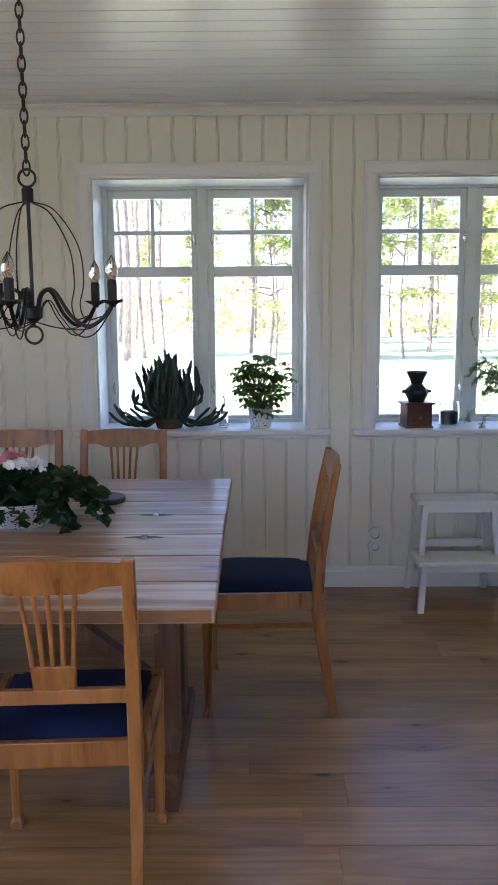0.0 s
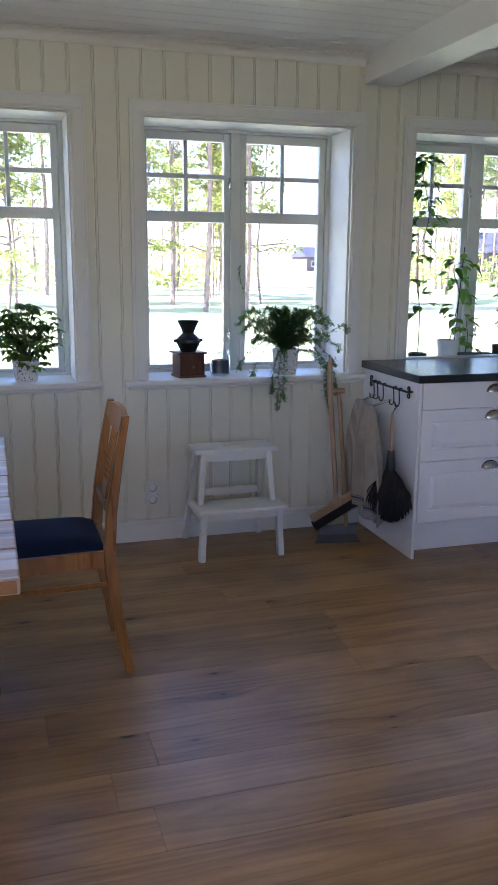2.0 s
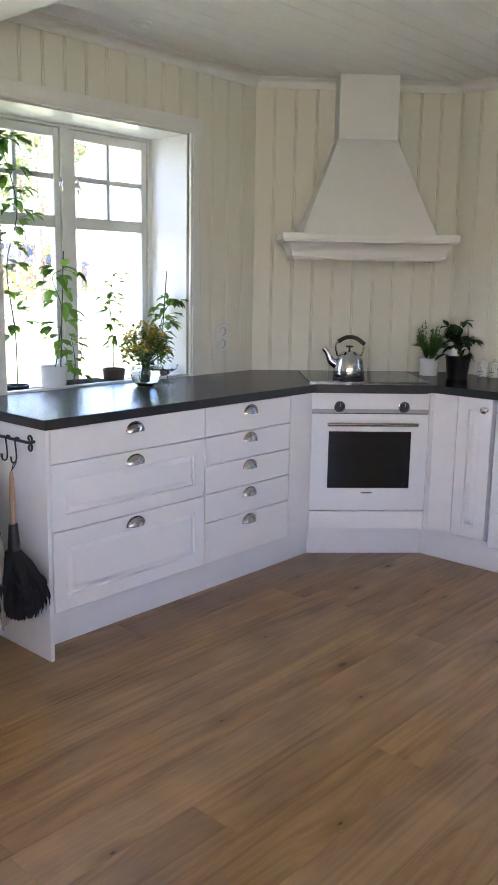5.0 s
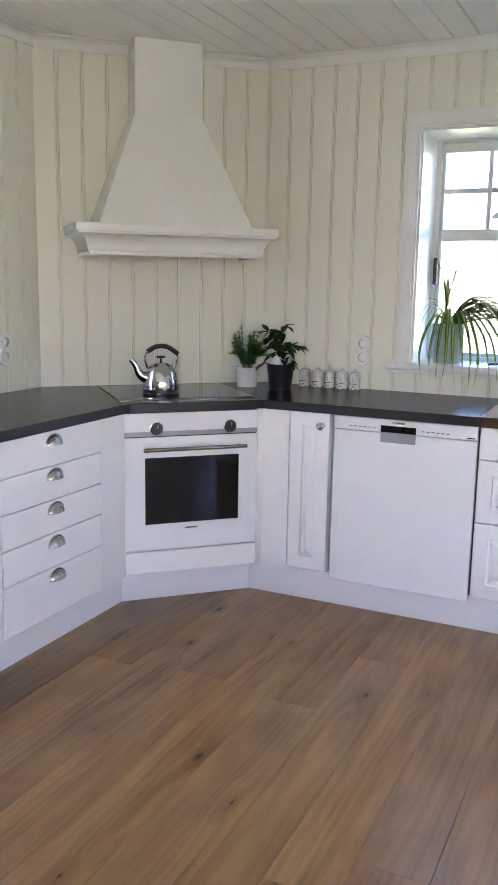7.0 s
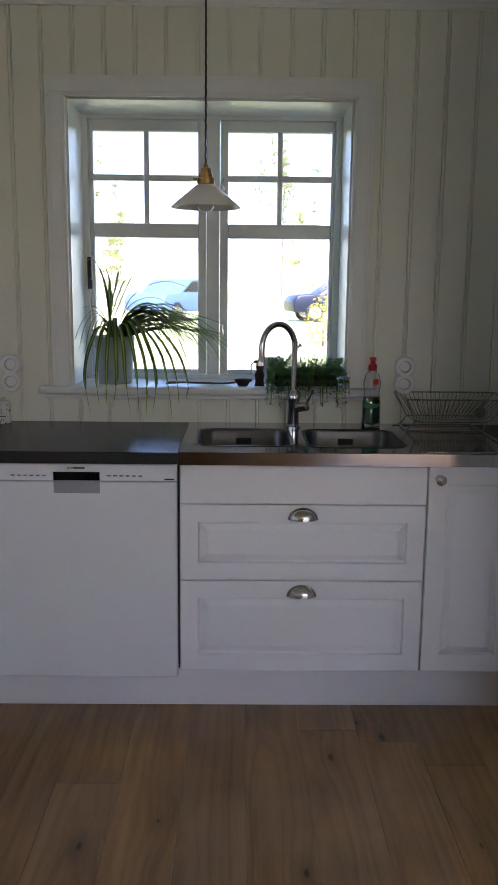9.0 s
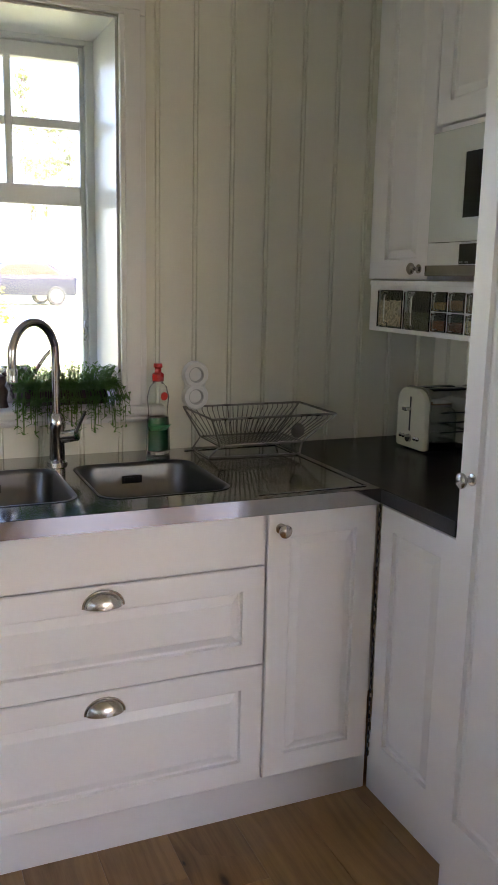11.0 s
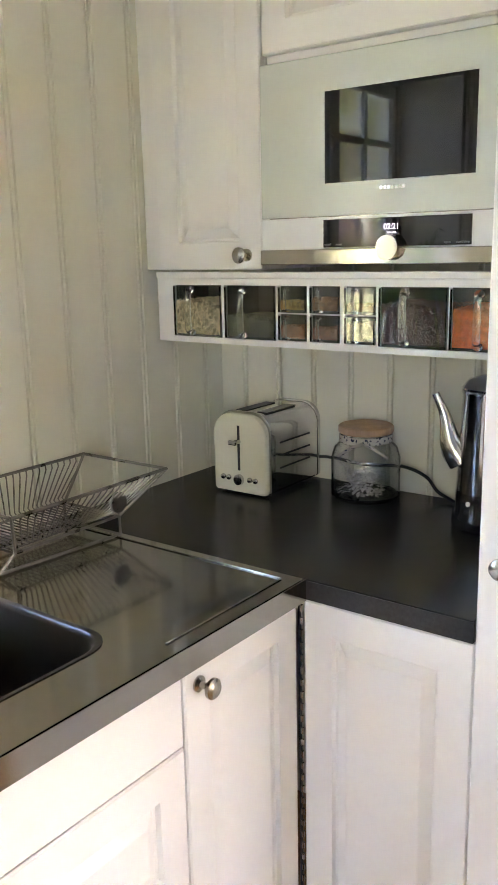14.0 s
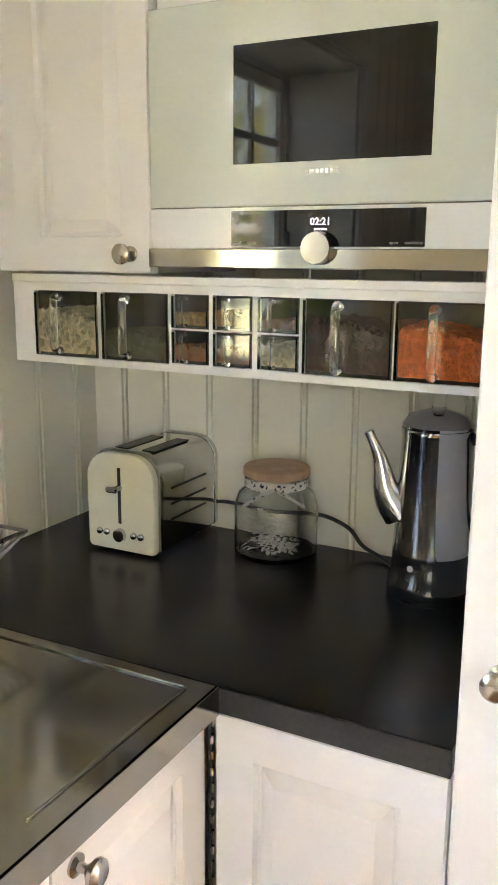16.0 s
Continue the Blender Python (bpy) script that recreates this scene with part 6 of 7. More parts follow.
for k in range(44):
    d = rdir(rnd, 0.35, 1)
    p = bend([(d.x * 0.02, d.y * 0.02, 0.08), (d.x * 0.055, d.y * 0.055, 0.15), (d.x * 0.10, d.y * 0.10, 0.09 + d.z * rnd.uniform(0.12, 0.22))], 5)
    tube(p, 0.0012, 4, bm)
    for c in p[2:]:
        for _ in range(9):
            leaf(bm, c, rdir(rnd, 0.0, 1), rnd.uniform(0.016, 0.028), 0.004, 0)
foliage(rosemary, bm, FERN)
basil = seedling("chilli_plant", "broad-leaved green chilli plant in a black pot", pose(4.560, 3.405, TOPZ), [(0, 0, 0.08), (0.0, 0, 0.16), (0.01, 0, 0.22), (0, 0, 0.30)], 26, 0.058, DARKLEAF, (0.066, 0.125, BLACKPLASTIC, "shiny black pot"), 9, droop=0.6)
part("paper_collar", lathe([(0.050, 0.10), (0.058, 0.155), (0.062, 0.165), (0.060, 0.165), (0.052, 0.10)], 24), CERAMIC, basil, "white patterned paper collar")
JARCER = delft("spice jar ware", (0.70, 0.68, 0.60), (0.05, 0.05, 0.10), 90, 0.50)
sj = thing("spice_jar", "small cream ceramic spice jar with a lid", "spice jar", pose(4.775, 3.365, TOPZ), "row of spice jars")
part("jar", lathe([(0, 0), (0.026, 0), (0.027, 0.004), (0.027, 0.068), (0.023, 0.074), (0, 0.074)], 24), JARCER, sj, "", True)
part("lid", lathe([(0.024, 0.074), (0.025, 0.080), (0.012, 0.086), (0.005, 0.088), (0.007, 0.096), (0, 0.100)], 20), CERAMIC, sj, "", True)
part("label", tube([(0.0272 * math.cos(a), 0.0272 * math.sin(a), 0.028) for a in [math.radians(150 + 6 * k) for k in range(11)]], 0.0022, 4), BLACKPLASTIC, sj)
for k in range(1, 5):
    copy_thing(sj, pose(4.775, 3.365 - 0.065 * k, TOPZ))

# ---- sink things ----
soap = thing("dish_soap_bottle", "clear bottle half full of green dish soap, red cap", "bottle", pose(4.765, 1.705, TOPZ + 0.002, 0, 0, 20))
shape = [(0, 0), (0.034, 0), (0.036, 0.01), (0.034, 0.09), (0.029, 0.125), (0.034, 0.165), (0.026, 0.195), (0.015, 0.207), (0.015, 0.212)]
sq = Matrix.Diagonal((0.78, 1.05, 1, 1))
part("bottle", lathe(shape + [(0.013, 0.212), (0.024, 0.193), (0.031, 0.165), (0.027, 0.125), (0.032, 0.09), (0.033, 0.01), (0, 0.004)], 24, None, sq), CLEAR, soap, "", True)
part("liquid", lathe([(0, 0.005), (0.0315, 0.012), (0.0315, 0.09), (0.029, 0.108), (0, 0.108)], 24, None, sq), material("green soap", (0.004, 0.10, 0.035), 0.15, var=0.1), soap, "green soap", True)
part("cap", lathe([(0, 0.212), (0.0165, 0.212), (0.0165, 0.232), (0.010, 0.236), (0.009, 0.248), (0.013, 0.252), (0.012, 0.262), (0, 0.263)], 20), material("red plastic", (0.55, 0.02, 0.015), 0.3, var=0.1), soap, "red cap", True)
part("label", tube([(0.78 * 0.0352 * math.cos(a), 1.05 * 0.0352 * math.sin(a), 0.075) for a in [math.radians(110 + 7 * k) for k in range(14)]], 0.022, 4, flat=0.03), material("green and white label", (0.10, 0.45, 0.20), 0.4, var=0.6, scale=60), soap, "green printed label")
part("seal", lathe([(0, 0), (0.012, 0), (0.012, 0.001), (0, 0.001)], 16), material("red sticker", (0.6, 0.03, 0.02), 0.4, var=0.1), soap, "red round sticker", False, pose(-0.0265, -0.002, 0.170, 0, -90))

rack = thing("dish_rack", "grey steel wire dish rack on the drainer", "dish rack")
WIRE = material("grey steel wire", (0.30, 0.28, 0.25), 0.3, 1.0, var=0.2, scale=30)
bz, tz = 0.965, 1.055
B = [(4.805, 1.560), (4.640, 1.560), (4.640, 1.300), (4.805, 1.300)]
T = [(4.818, 1.610), (4.575, 1.610), (4.575, 1.225), (4.818, 1.225)]
F = [(4.790, 1.590), (4.650, 1.590), (4.625, 1.315), (4.790, 1.315)]
part("top_frame", tube([(x, y, tz) for x, y in T], 0.0035, 6, closed=True), WIRE, rack)
part("tray_frame", tube([(x, y, bz) for x, y in B], 0.003, 6, closed=True), WIRE, rack)
part("foot_frame", tube([(x, y, TOPZ + 0.0045) for x, y in F], 0.003, 6, closed=True), WIRE, rack)
for k in range(4):
    part("post", tube([(*T[k], tz), (*B[k], bz), (*F[k], TOPZ + 0.005)], 0.003, 6), WIRE, rack)
for k in range(23):
    u = (k + 0.5) / 23
    y0, y1 = B[0][1] + (B[2][1] - B[0][1]) * u, T[0][1] + (T[2][1] - T[0][1]) * u
    pts = [(4.577, y1, tz), (4.585, y1, tz - 0.012), (4.640, y0, bz + 0.01), (4.655, y0, bz + 0.002), (4.79, y0, bz + 0.002), (4.805, y0, bz + 0.012), (4.816, y1, tz - 0.012), (4.817, y1, tz)]
    part("wire", tube(pts, 0.0015, 5), WIRE, rack)
part("hub", lathe([(0, -0.004), (0.020, -0.004), (0.022, 0), (0.020, 0.004), (0, 0.004)], 20), WIRE, rack, "round grey plate", True, pose(4.61, 1.33, 1.005, 0, 90))

# ---- coffee corner ----
CREAM = material("cream enamel", (0.72, 0.70, 0.56), 0.15, var=0.03, rough_var=0.03)
toaster = thing("toaster", "cream and chrome two-slot toaster", "toaster", pose(4.596, 0.950, TOPZ, 0, 0, 180))


def arch(w, h, r, n=8):
    pts = [(-w / 2, 0.012), (-w / 2 + 0.006, 0.006), (w / 2 - 0.006, 0.006), (w / 2, 0.012)]
    for k in range(n + 1):
        a = k / n * math.pi / 2
        pts.append((w / 2 - r + r * math.cos(a), h - r + r * math.sin(a)))
    for k in range(n + 1):
        a = math.pi / 2 + k / n * math.pi / 2
        pts.append((-w / 2 + r + r * math.cos(a), h - r + r * math.sin(a)))
    return pts


UP = Matrix(((1, 0, 0, 0), (0, 0, 1, 0), (0, 1, 0, 0), (0, 0, 0, 1)))
part("front_cap", prism(arch(0.150, 0.192, 0.050), -0.006, 0.014, 0.006, None, UP), CREAM, toaster, "", True)
part("edge_band", prism(arch(0.153, 0.195, 0.046), 0.014, 0.020, 0, None, UP), CHROME, toaster)
part("shell", prism(arch(0.146, 0.189, 0.044), 0.020, 0.214, 0, None, UP), CHROME, toaster, "", True)
part("rear_cap", prism(arch(0.150, 0.192, 0.045), 0.214, 0.228, 0.003, None, UP), CHROME, toaster, "", True)
for x in (-0.030, 0.030):
    part("slot", boxes(((x - 0.014, 0.045, 0.1885), (x + 0.014, 0.165, 0.1905))), BLACKPLASTIC, toaster, "dark bread slot")
part("lever_slot", boxes(((-0.003, -0.0075, 0.060), (0.003, -0.004, 0.165))), BLACKPLASTIC, toaster)
part("lever", tube([(0, -0.006, 0.128), (0, -0.022, 0.128)], 0.006, 10), CHROME, toaster, "", True)
part("lever_tip", boxes(((-0.016, -0.028, 0.122), (0.008, -0.020, 0.133)), bevel=0.003), CHROME, toaster)
part("dial", lathe([(0, 0), (0.013, 0), (0.012, 0.008), (0, 0.010)], 20), CHROME, toaster, "", True, pose(0, -0.006, 0.038, 90))
for x in (-0.046, -0.030, 0.030, 0.046):
    part("button", lathe([(0, 0), (0.0068, 0), (0.0062, 0.004), (0.004, 0.006), (0, 0.0065)], 16), CHROME, toaster, "small chrome button", True, pose(x, -0.006, 0.040, 90))
for s in (-1, 1):
    for k in range(3):
        part("vent", boxes(((s * 0.0732 - 0.0008, 0.055, 0.060 + 0.030 * k), (s * 0.0732 + 0.0008, 0.180, 0.064 + 0.030 * k))), BLACKPLASTIC, toaster, "dark side vent")
for x in (-0.055, 0.055):
    for y in (0.03, 0.17):
        part("foot", lathe([(0, 0), (0.008, 0), (0.008, 0.007), (0, 0.007)], 12), BLACKPLASTIC, toaster, "", False, pose(x, y, 0))
kj = thing("storage_jar", "glass jar with wooden lid, patterned ribbon and lace doily", "jar", pose(4.350, 0.805, TOPZ))
part("glass", lathe([(0, 0), (0.070, 0), (0.078, 0.006), (0.078, 0.095), (0.070, 0.118), (0.058, 0.128), (0.058, 0.150), (0.055, 0.150), (0.055, 0.127), (0.067, 0.116), (0.0745, 0.094), (0.0745, 0.010), (0, 0.007)], 36), CLEAR, kj, "", True)
part("lid", lathe([(0, 0.150), (0.060, 0.150), (0.062, 0.153), (0.062, 0.164), (0.059, 0.167), (0, 0.167)], 32), BEECH, kj, "pale wooden lid", True)
RIBBON = delft("patterned ribbon", (0.62, 0.60, 0.55), (0.03, 0.04, 0.09), 120, 0.54)
part("ribbon", lathe([(0.0588, 0.131), (0.0598, 0.131), (0.0598, 0.147), (0.0588, 0.147)], 32), RIBBON, kj, "blue patterned ribbon")
for s in (-1, 1):
    a0 = math.radians(112)
    pts = [(0.061 * math.cos(a0), 0.061 * math.sin(a0), 0.136), (0.070 * math.cos(a0 + s * 0.35), 0.070 * math.sin(a0 + s * 0.35), 0.126), (0.080 * math.cos(a0 + s * 0.75), 0.080 * math.sin(a0 + s * 0.75), 0.104)]
    part("ribbon_end", tube(bend(pts, 4), 0.007, 4, flat=0.12), RIBBON, kj)
LACE = material("white lace", (0.72, 0.71, 0.67), 0.8, var=0.3, scale=90, bump=0.6, bump_scale=200)
bm, rnd = bmesh.new(), random.Random(61)
for k in range(9):
    c = Vector((rnd.uniform(-0.02, 0.02), rnd.uniform(-0.01, 0.03), 0.016 + 0.005 * k))
    ang0 = rnd.uniform(0, 6.28)
    for i in range(22):
        a = ang0 + i / 22 * 2 * math.pi
        r = 0.028 + 0.006 * math.sin(5 * a)
        q = c + Vector((r * math.cos(a), r * math.sin(a), 0.022 * math.sin(a + k)))
        q.z = max(q.z, 0.010)
        leaf(bm, q, Vector((math.cos(a), math.sin(a), math.sin(2 * a + k) * 0.6)), 0.013, 0.009, 0.1)
        leaf(bm, q, Vector((-math.sin(a), math.cos(a), 0.2)), 0.012, 0.006, 0)
for v in bm.verts:
    v.co.z = max(v.co.z, 0.0085)
tagged(part("doily", bm, LACE, kj, "crumpled white lace doily"), kind="stuff")
perc = thing("coffee_percolator", "tall polished steel electric percolator on a black base", "percolator", pose(4.040, 0.865, TOPZ, 0, 0, 20))
part("base", lathe([(0, 0), (0.066, 0), (0.070, 0.006), (0.069, 0.030), (0.064, 0.036), (0.063, 0.078), (0, 0.078)], 36), GLOSSBLACK, perc, "black plastic base", True)
part("body", lathe([(0, 0.078), (0.0625, 0.078), (0.0625, 0.085), (0.0555, 0.270), (0.057, 0.273), (0.057, 0.280), (0.050, 0.282), (0, 0.282)], 40), CHROME, perc, "", True)
part("lid", lathe([(0.056, 0.281), (0.057, 0.285), (0.045, 0.300), (0.020, 0.308), (0.012, 0.309), (0, 0.309)], 36), CHROME, perc, "", True)
part("glass_knob", lathe([(0, 0.308), (0.012, 0.309), (0.010, 0.322), (0.014, 0.342), (0, 0.346)], 16), CLEAR, perc, "clear glass knob", True)
part("spout", tube(bend([(0.052, 0, 0.135), (0.075, 0, 0.17), (0.088, 0, 0.225), (0.108, 0, 0.270)], 4), [0.030, 0.029, 0.028, 0.026, 0.023, 0.020, 0.017, 0.014, 0.012, 0.010, 0.009, 0.008, 0.008], 14), CHROME, perc, "", True)
part("lamp", lathe([(0, 0), (0.005, 0), (0.005, 0.002), (0, 0.003)], 12), SOCKET, perc, "", True, pose(0.036, 0.0525, 0.060, -90, 0, -34))
writing("C3", 0.016, NICKEL, perc, pose(0.0362, 0.0532, 0.043, 90, 0, 146))
part("handle", tube(bend([(-0.055, 0, 0.262), (-0.105, 0, 0.25), (-0.108, 0, 0.15), (-0.062, 0, 0.11)], 5), 0.010, 10), BLACKPLASTIC, perc, "black handle", True)
cable = thing("power_cord", "black power cord lying on the worktop", "cable", pose(0, 0, TOPZ))
part("cord", tube(bend([(4.10, 0.82, 0.004), (4.15, 0.765, 0.006), (4.20, 0.745, 0.018), (4.235, 0.735, 0.046), (4.30, 0.728, 0.060), (4.40, 0.724, 0.050), (4.50, 0.724, 0.055), (4.54, 0.735, 0.05)], 6), 0.0038, 8), BLACKPLASTIC, cable, "", True)

# ---- hooks, towels, duster, broom by the end panel ----
rail = thing("hook_rail", "black wrought-iron hook rail on the end panel", "hook rail", pose(2.204, 4.02, 0.838))
part("bar", tube([(-0.028, 0.21, 0), (-0.028, -0.21, 0)], 0.006, 8), BLACKIRON, rail)
for s in (-1, 1):
    pts = [(-0.002, s * 0.20, 0), (-0.028, s * 0.205, 0.0)]
    part("bracket", tube(pts, 0.006, 8), BLACKIRON, rail)
    curl = [(-0.028, s * 0.21 + s * 0.016 * math.sin(a) * (1 - a / 9), 0.028 - 0.018 * math.cos(a) * (1 - a / 9) - 0.012) for a in [0.5 * k for k in range(13)]]
    part("scroll", tube(curl, 0.004, 6), BLACKIRON, rail)
    part("scroll", tube([(x, y, -z) for x, y, z in curl], 0.004, 6), BLACKIRON, rail)
hooks = (0.16, 0.115, 0.05, -0.07, -0.13)
for y in hooks:
    part("hook", tube(bend([(-0.020, y, 0.004), (-0.030, y, 0.010), (-0.038, y, 0.0), (-0.034, y, -0.05), (-0.040, y - 0.004, -0.078), (-0.058, y - 0.008, -0.076), (-0.064, y - 0.01, -0.055)], 4), 0.0032, 6), BLACKIRON, rail, "", True)
LINEN = material("grey-beige linen", (0.42, 0.37, 0.30), 0.9, var=0.2, scale=10, bump=0.5, bump_scale=500, spec=0.2)
STRIPED = material("striped linen", (0.45, 0.40, 0.34), 0.9, var=0.5, scale=5, stretch=(1, 24, 0.1), bump=0.5, bump_scale=300, spec=0.2)
NAVYBAND = material("navy woven band", (0.05, 0.05, 0.15), 0.9, var=0.3, scale=60)


def towel(name, label, mat, y0, top, low, wide, seed, band=None, off=0.07):
    ob = thing(name, label, "towel", pose(2.204, y0, 0))
    rnd = random.Random(seed)
    ph = rnd.uniform(0, 6)
    n, k = 26, 18

    def at(u, v, extra=0.0):
        spread = wide * (0.28 + 0.72 * min(1, v * 1.5) ** 0.8)
        y = (u - 0.5) * spread + 0.02 * math.sin(3 * v + ph)
        fold = 0.036 * math.sin(u * 15 + ph + v * 1.3) * (1 - 0.35 * v) + 0.008 * math.sin(u * 31 + ph)
        x = -off + 0.012 * v + fold * (0.3 + 0.7 * min(1, v * 3)) - extra
        return Vector((min(x, -0.006), y, top + (low + 0.05 * u - top) * v))
    bm = bmesh.new()
    faces = []
    for e in (0.0, 0.006):
        g = [[bm.verts.new(at(i / n, j / k, e)) for i in range(n + 1)] for j in range(k + 1)]
        for j in range(k):
            for i in range(n):
                bm.faces.new((g[j][i], g[j][i + 1], g[j + 1][i + 1], g[j + 1][i]))
        faces.append(g)
    for a, b in ((faces[0][-1], faces[1][-1]), (faces[0][0], faces[1][0]), ([r[0] for r in faces[0]], [r[0] for r in faces[1]]), ([r[-1] for r in faces[0]], [r[-1] for r in faces[1]])):
        for i in range(len(a) - 1):
            bm.faces.new((a[i], a[i + 1], b[i + 1], b[i]))
    part("cloth", bm, mat, ob, "", True)
    if band:
        bm = bmesh.new()
        for v0, v1 in band:
            g = [[bm.verts.new(at(i / n, v, 0.009)) for i in range(n + 1)] for v in (v0, v1)]
            for i in range(n):
                bm.faces.new((g[0][i], g[0][i + 1], g[1][i + 1], g[1][i]))
        part("woven_band", bm, NAVYBAND, ob, "navy woven stripe", True)
    part("loop", tube(bend([(-off - 0.004, 0, top - 0.01), (-0.052, 0.006, top + 0.020), (-0.046, -0.004, top + 0.016), (-off, -0.006, top - 0.01)], 4), 0.0025, 6), mat, ob)
    return ob


towel("kitchen_towel", "striped beige linen towel hanging from an iron hook", STRIPED, 4.150, 0.755, 0.130, 0.38, 2, off=0.125)
towel("kitchen_towel", "grey-beige linen towel with navy border on a hook", LINEN, 3.975, 0.755, 0.165, 0.36, 5, [(0.90, 0.905), (0.915, 0.93), (0.94, 0.945)], 0.150)
duster = thing("feather_duster", "black feather duster hanging by its wooden handle", "duster", pose(2.105, 3.825, 0))
part("handle", lathe([(0, 0.745), (0.006, 0.74), (0.009, 0.71), (0.011, 0.64), (0.008, 0.56), (0.010, 0.54), (0, 0.54)], 14), BEECH, duster, "turned wooden handle", True)
part("collar", lathe([(0, 0.55), (0.016, 0.55), (0.022, 0.48), (0.024, 0.44), (0, 0.44)], 16), BLACKPLASTIC, duster, "", True)
part("loop", tube(bend([(0, 0, 0.74), (0.02, 0.012, 0.77), (0.022, 0.0, 0.772), (0, 0, 0.742)], 4), 0.002, 5), BLACKPLASTIC, duster)
bm, rnd = bmesh.new(), random.Random(71)
FEATHER = material("black feathers", (0.012, 0.011, 0.012), 0.8, var=0.4, scale=40, bump=0.4)
for k in range(420):
    a = rnd.uniform(0, 2 * math.pi)
    r = rnd.uniform(0.02, 0.145)
    z = 0.185 + 0.10 * (r / 0.135) ** 2 * rnd.uniform(0.5, 1.2)
    e = Vector((min(0.055, r * math.cos(a) * 0.7), r * math.sin(a) * 1.15, z))
    strap(bm, [(0.008 * math.cos(a), 0.008 * math.sin(a), 0.46), (e.x * 0.5, e.y * 0.55, 0.40 - 0.04 * rnd.random()), (e.x * 0.9, e.y * 0.95, z + 0.05), e], 0.028)
tagged(part("feather_tuft", bm, FEATHER, duster, "soft black feathers"), kind="stuff")
broom = thing("hand_broom", "long-handled wooden broom with black bristles by the wall", "broom", pose(1.985, 4.20, 0))
part("handle", tube([(-0.020, -0.05, 0.17), (-0.018, 0.03, 0.50), (-0.022, 0.10, 0.86), (-0.010, 0.115, 0.955)], [0.012, 0.014, 0.014, 0.012], 12), BEECH, broom, "", True)
part("head", tube([(-0.165, -0.055, 0.125), (0.085, -0.055, 0.255)], 0.022, 4, flat=0.7), BEECH, broom)
bm = bmesh.new()
rnd = random.Random(81)
for k in range(700):
    u = rnd.random()
    x, z = -0.165 + 0.25 * u, 0.120 + 0.130 * u
    y = -0.055 + rnd.uniform(-0.016, 0.016)
    tip = Vector((x + 0.030 + rnd.uniform(-.004, .004), y + rnd.uniform(-.006, .006), z - 0.068))
    own = [bm.verts.new((x - 0.0016, y, z - 0.012)), bm.verts.new((x + 0.0016, y, z - 0.012)), bm.verts.new(tip)]
    bm.faces.new(own)
box((-0.150, -0.070, -0.052), (0.120, -0.040, -0.012), 0, bm, Matrix.Translation((-0.030, 0, 0.182)) @ pose(0, 0, 0, 0, -27.4, 0))
tagged(part("bristles", bm, FEATHER, broom, "dense black bristles"), kind="stuff")
pan = thing("dustpan", "grey metal dustpan with an upright wooden handle", "dustpan", pose(2.00, 4.17, 0))
ZINC = material("dull zinc", (0.20, 0.20, 0.205), 0.45, 0.7, var=0.2, scale=8)
bm = prism([(-0.17, -0.06), (0.07, -0.10), (0.10, 0.02), (-0.10, 0.06)], 0.001, 0.006, 0)
part("pan", bm, ZINC, pan)
part("back_wall", prism([(-0.10, 0.055), (0.10, 0.015), (0.10, 0.022), (-0.10, 0.062)], 0.006, 0.060, 0.001), ZINC, pan)
part("handle", tube([(0.045, 0.03, 0.05), (0.040, 0.10, 0.45), (0.020, 0.135, 0.78)], 0.012, 10), BEECH, pan, "", True)
part("grip", tube([(-0.035, 0.128, 0.78), (0.050, 0.128, 0.78)], 0.014, 10), BEECH, pan, "", True)

# ---- dining table setting ----
bowl = thing("flower_bowl", "blue-patterned bowl planted with geraniums and ivy", "planter", pose(-0.385, 2.735, 0.787))
part("bowl", lathe([(0, 0), (0.085, 0), (0.10, 0.012), (0.155, 0.060), (0.172, 0.095), (0.176, 0.100), (0.168, 0.099), (0.150, 0.062), (0, 0.03)], 40), BLUEWARE, bowl, "white bowl with blue flowers", True)
part("soil", lathe([(0, 0.088), (0.163, 0.086)], 28), SOIL, bowl)
bm, iv, sb, fl, wf, rnd = bmesh.new(), bmesh.new(), bmesh.new(), bmesh.new(), bmesh.new(), random.Random(91)
for k in range(64):
    d = rdir(rnd, 0.0, 1)
    c = Vector((d.x * 0.165, d.y * 0.14, 0.10 + d.z * 0.085))
    for i in range(3):
        a = rnd.uniform(0, 6.28)
        leaf(bm, c, (math.cos(a), math.sin(a), rnd.uniform(-0.3, 0.5)), rnd.uniform(0.045, 0.065), rnd.uniform(0.050, 0.070), 0.4, up=Vector((0, -0.5, 1)))
for x, y, group_, n in ((-0.09, -0.03, fl, 6), (-0.14, 0.02, fl, 5), (-0.04, 0.06, fl, 3), (0.0, -0.02, wf, 7), (0.045, 0.02, wf, 6), (-0.03, 0.03, wf, 4)):
    for k in range(n):
        c = Vector((x + rnd.uniform(-.026, .026), y + rnd.uniform(-.026, .026), 0.175 + rnd.uniform(0, 0.035) + (0.022 if group_ is fl else 0)))
        tube([(c.x * 0.7, c.y * 0.7, 0.09), c], 0.0018, 4, sb)
        for i in range(9):
            leaf(group_, c + rdir(rnd, -1, 1) * 0.008, rdir(rnd, -0.6, 1.0), 0.022, 0.026, 0.1, up=Vector((0.2, -1, 0.4)))
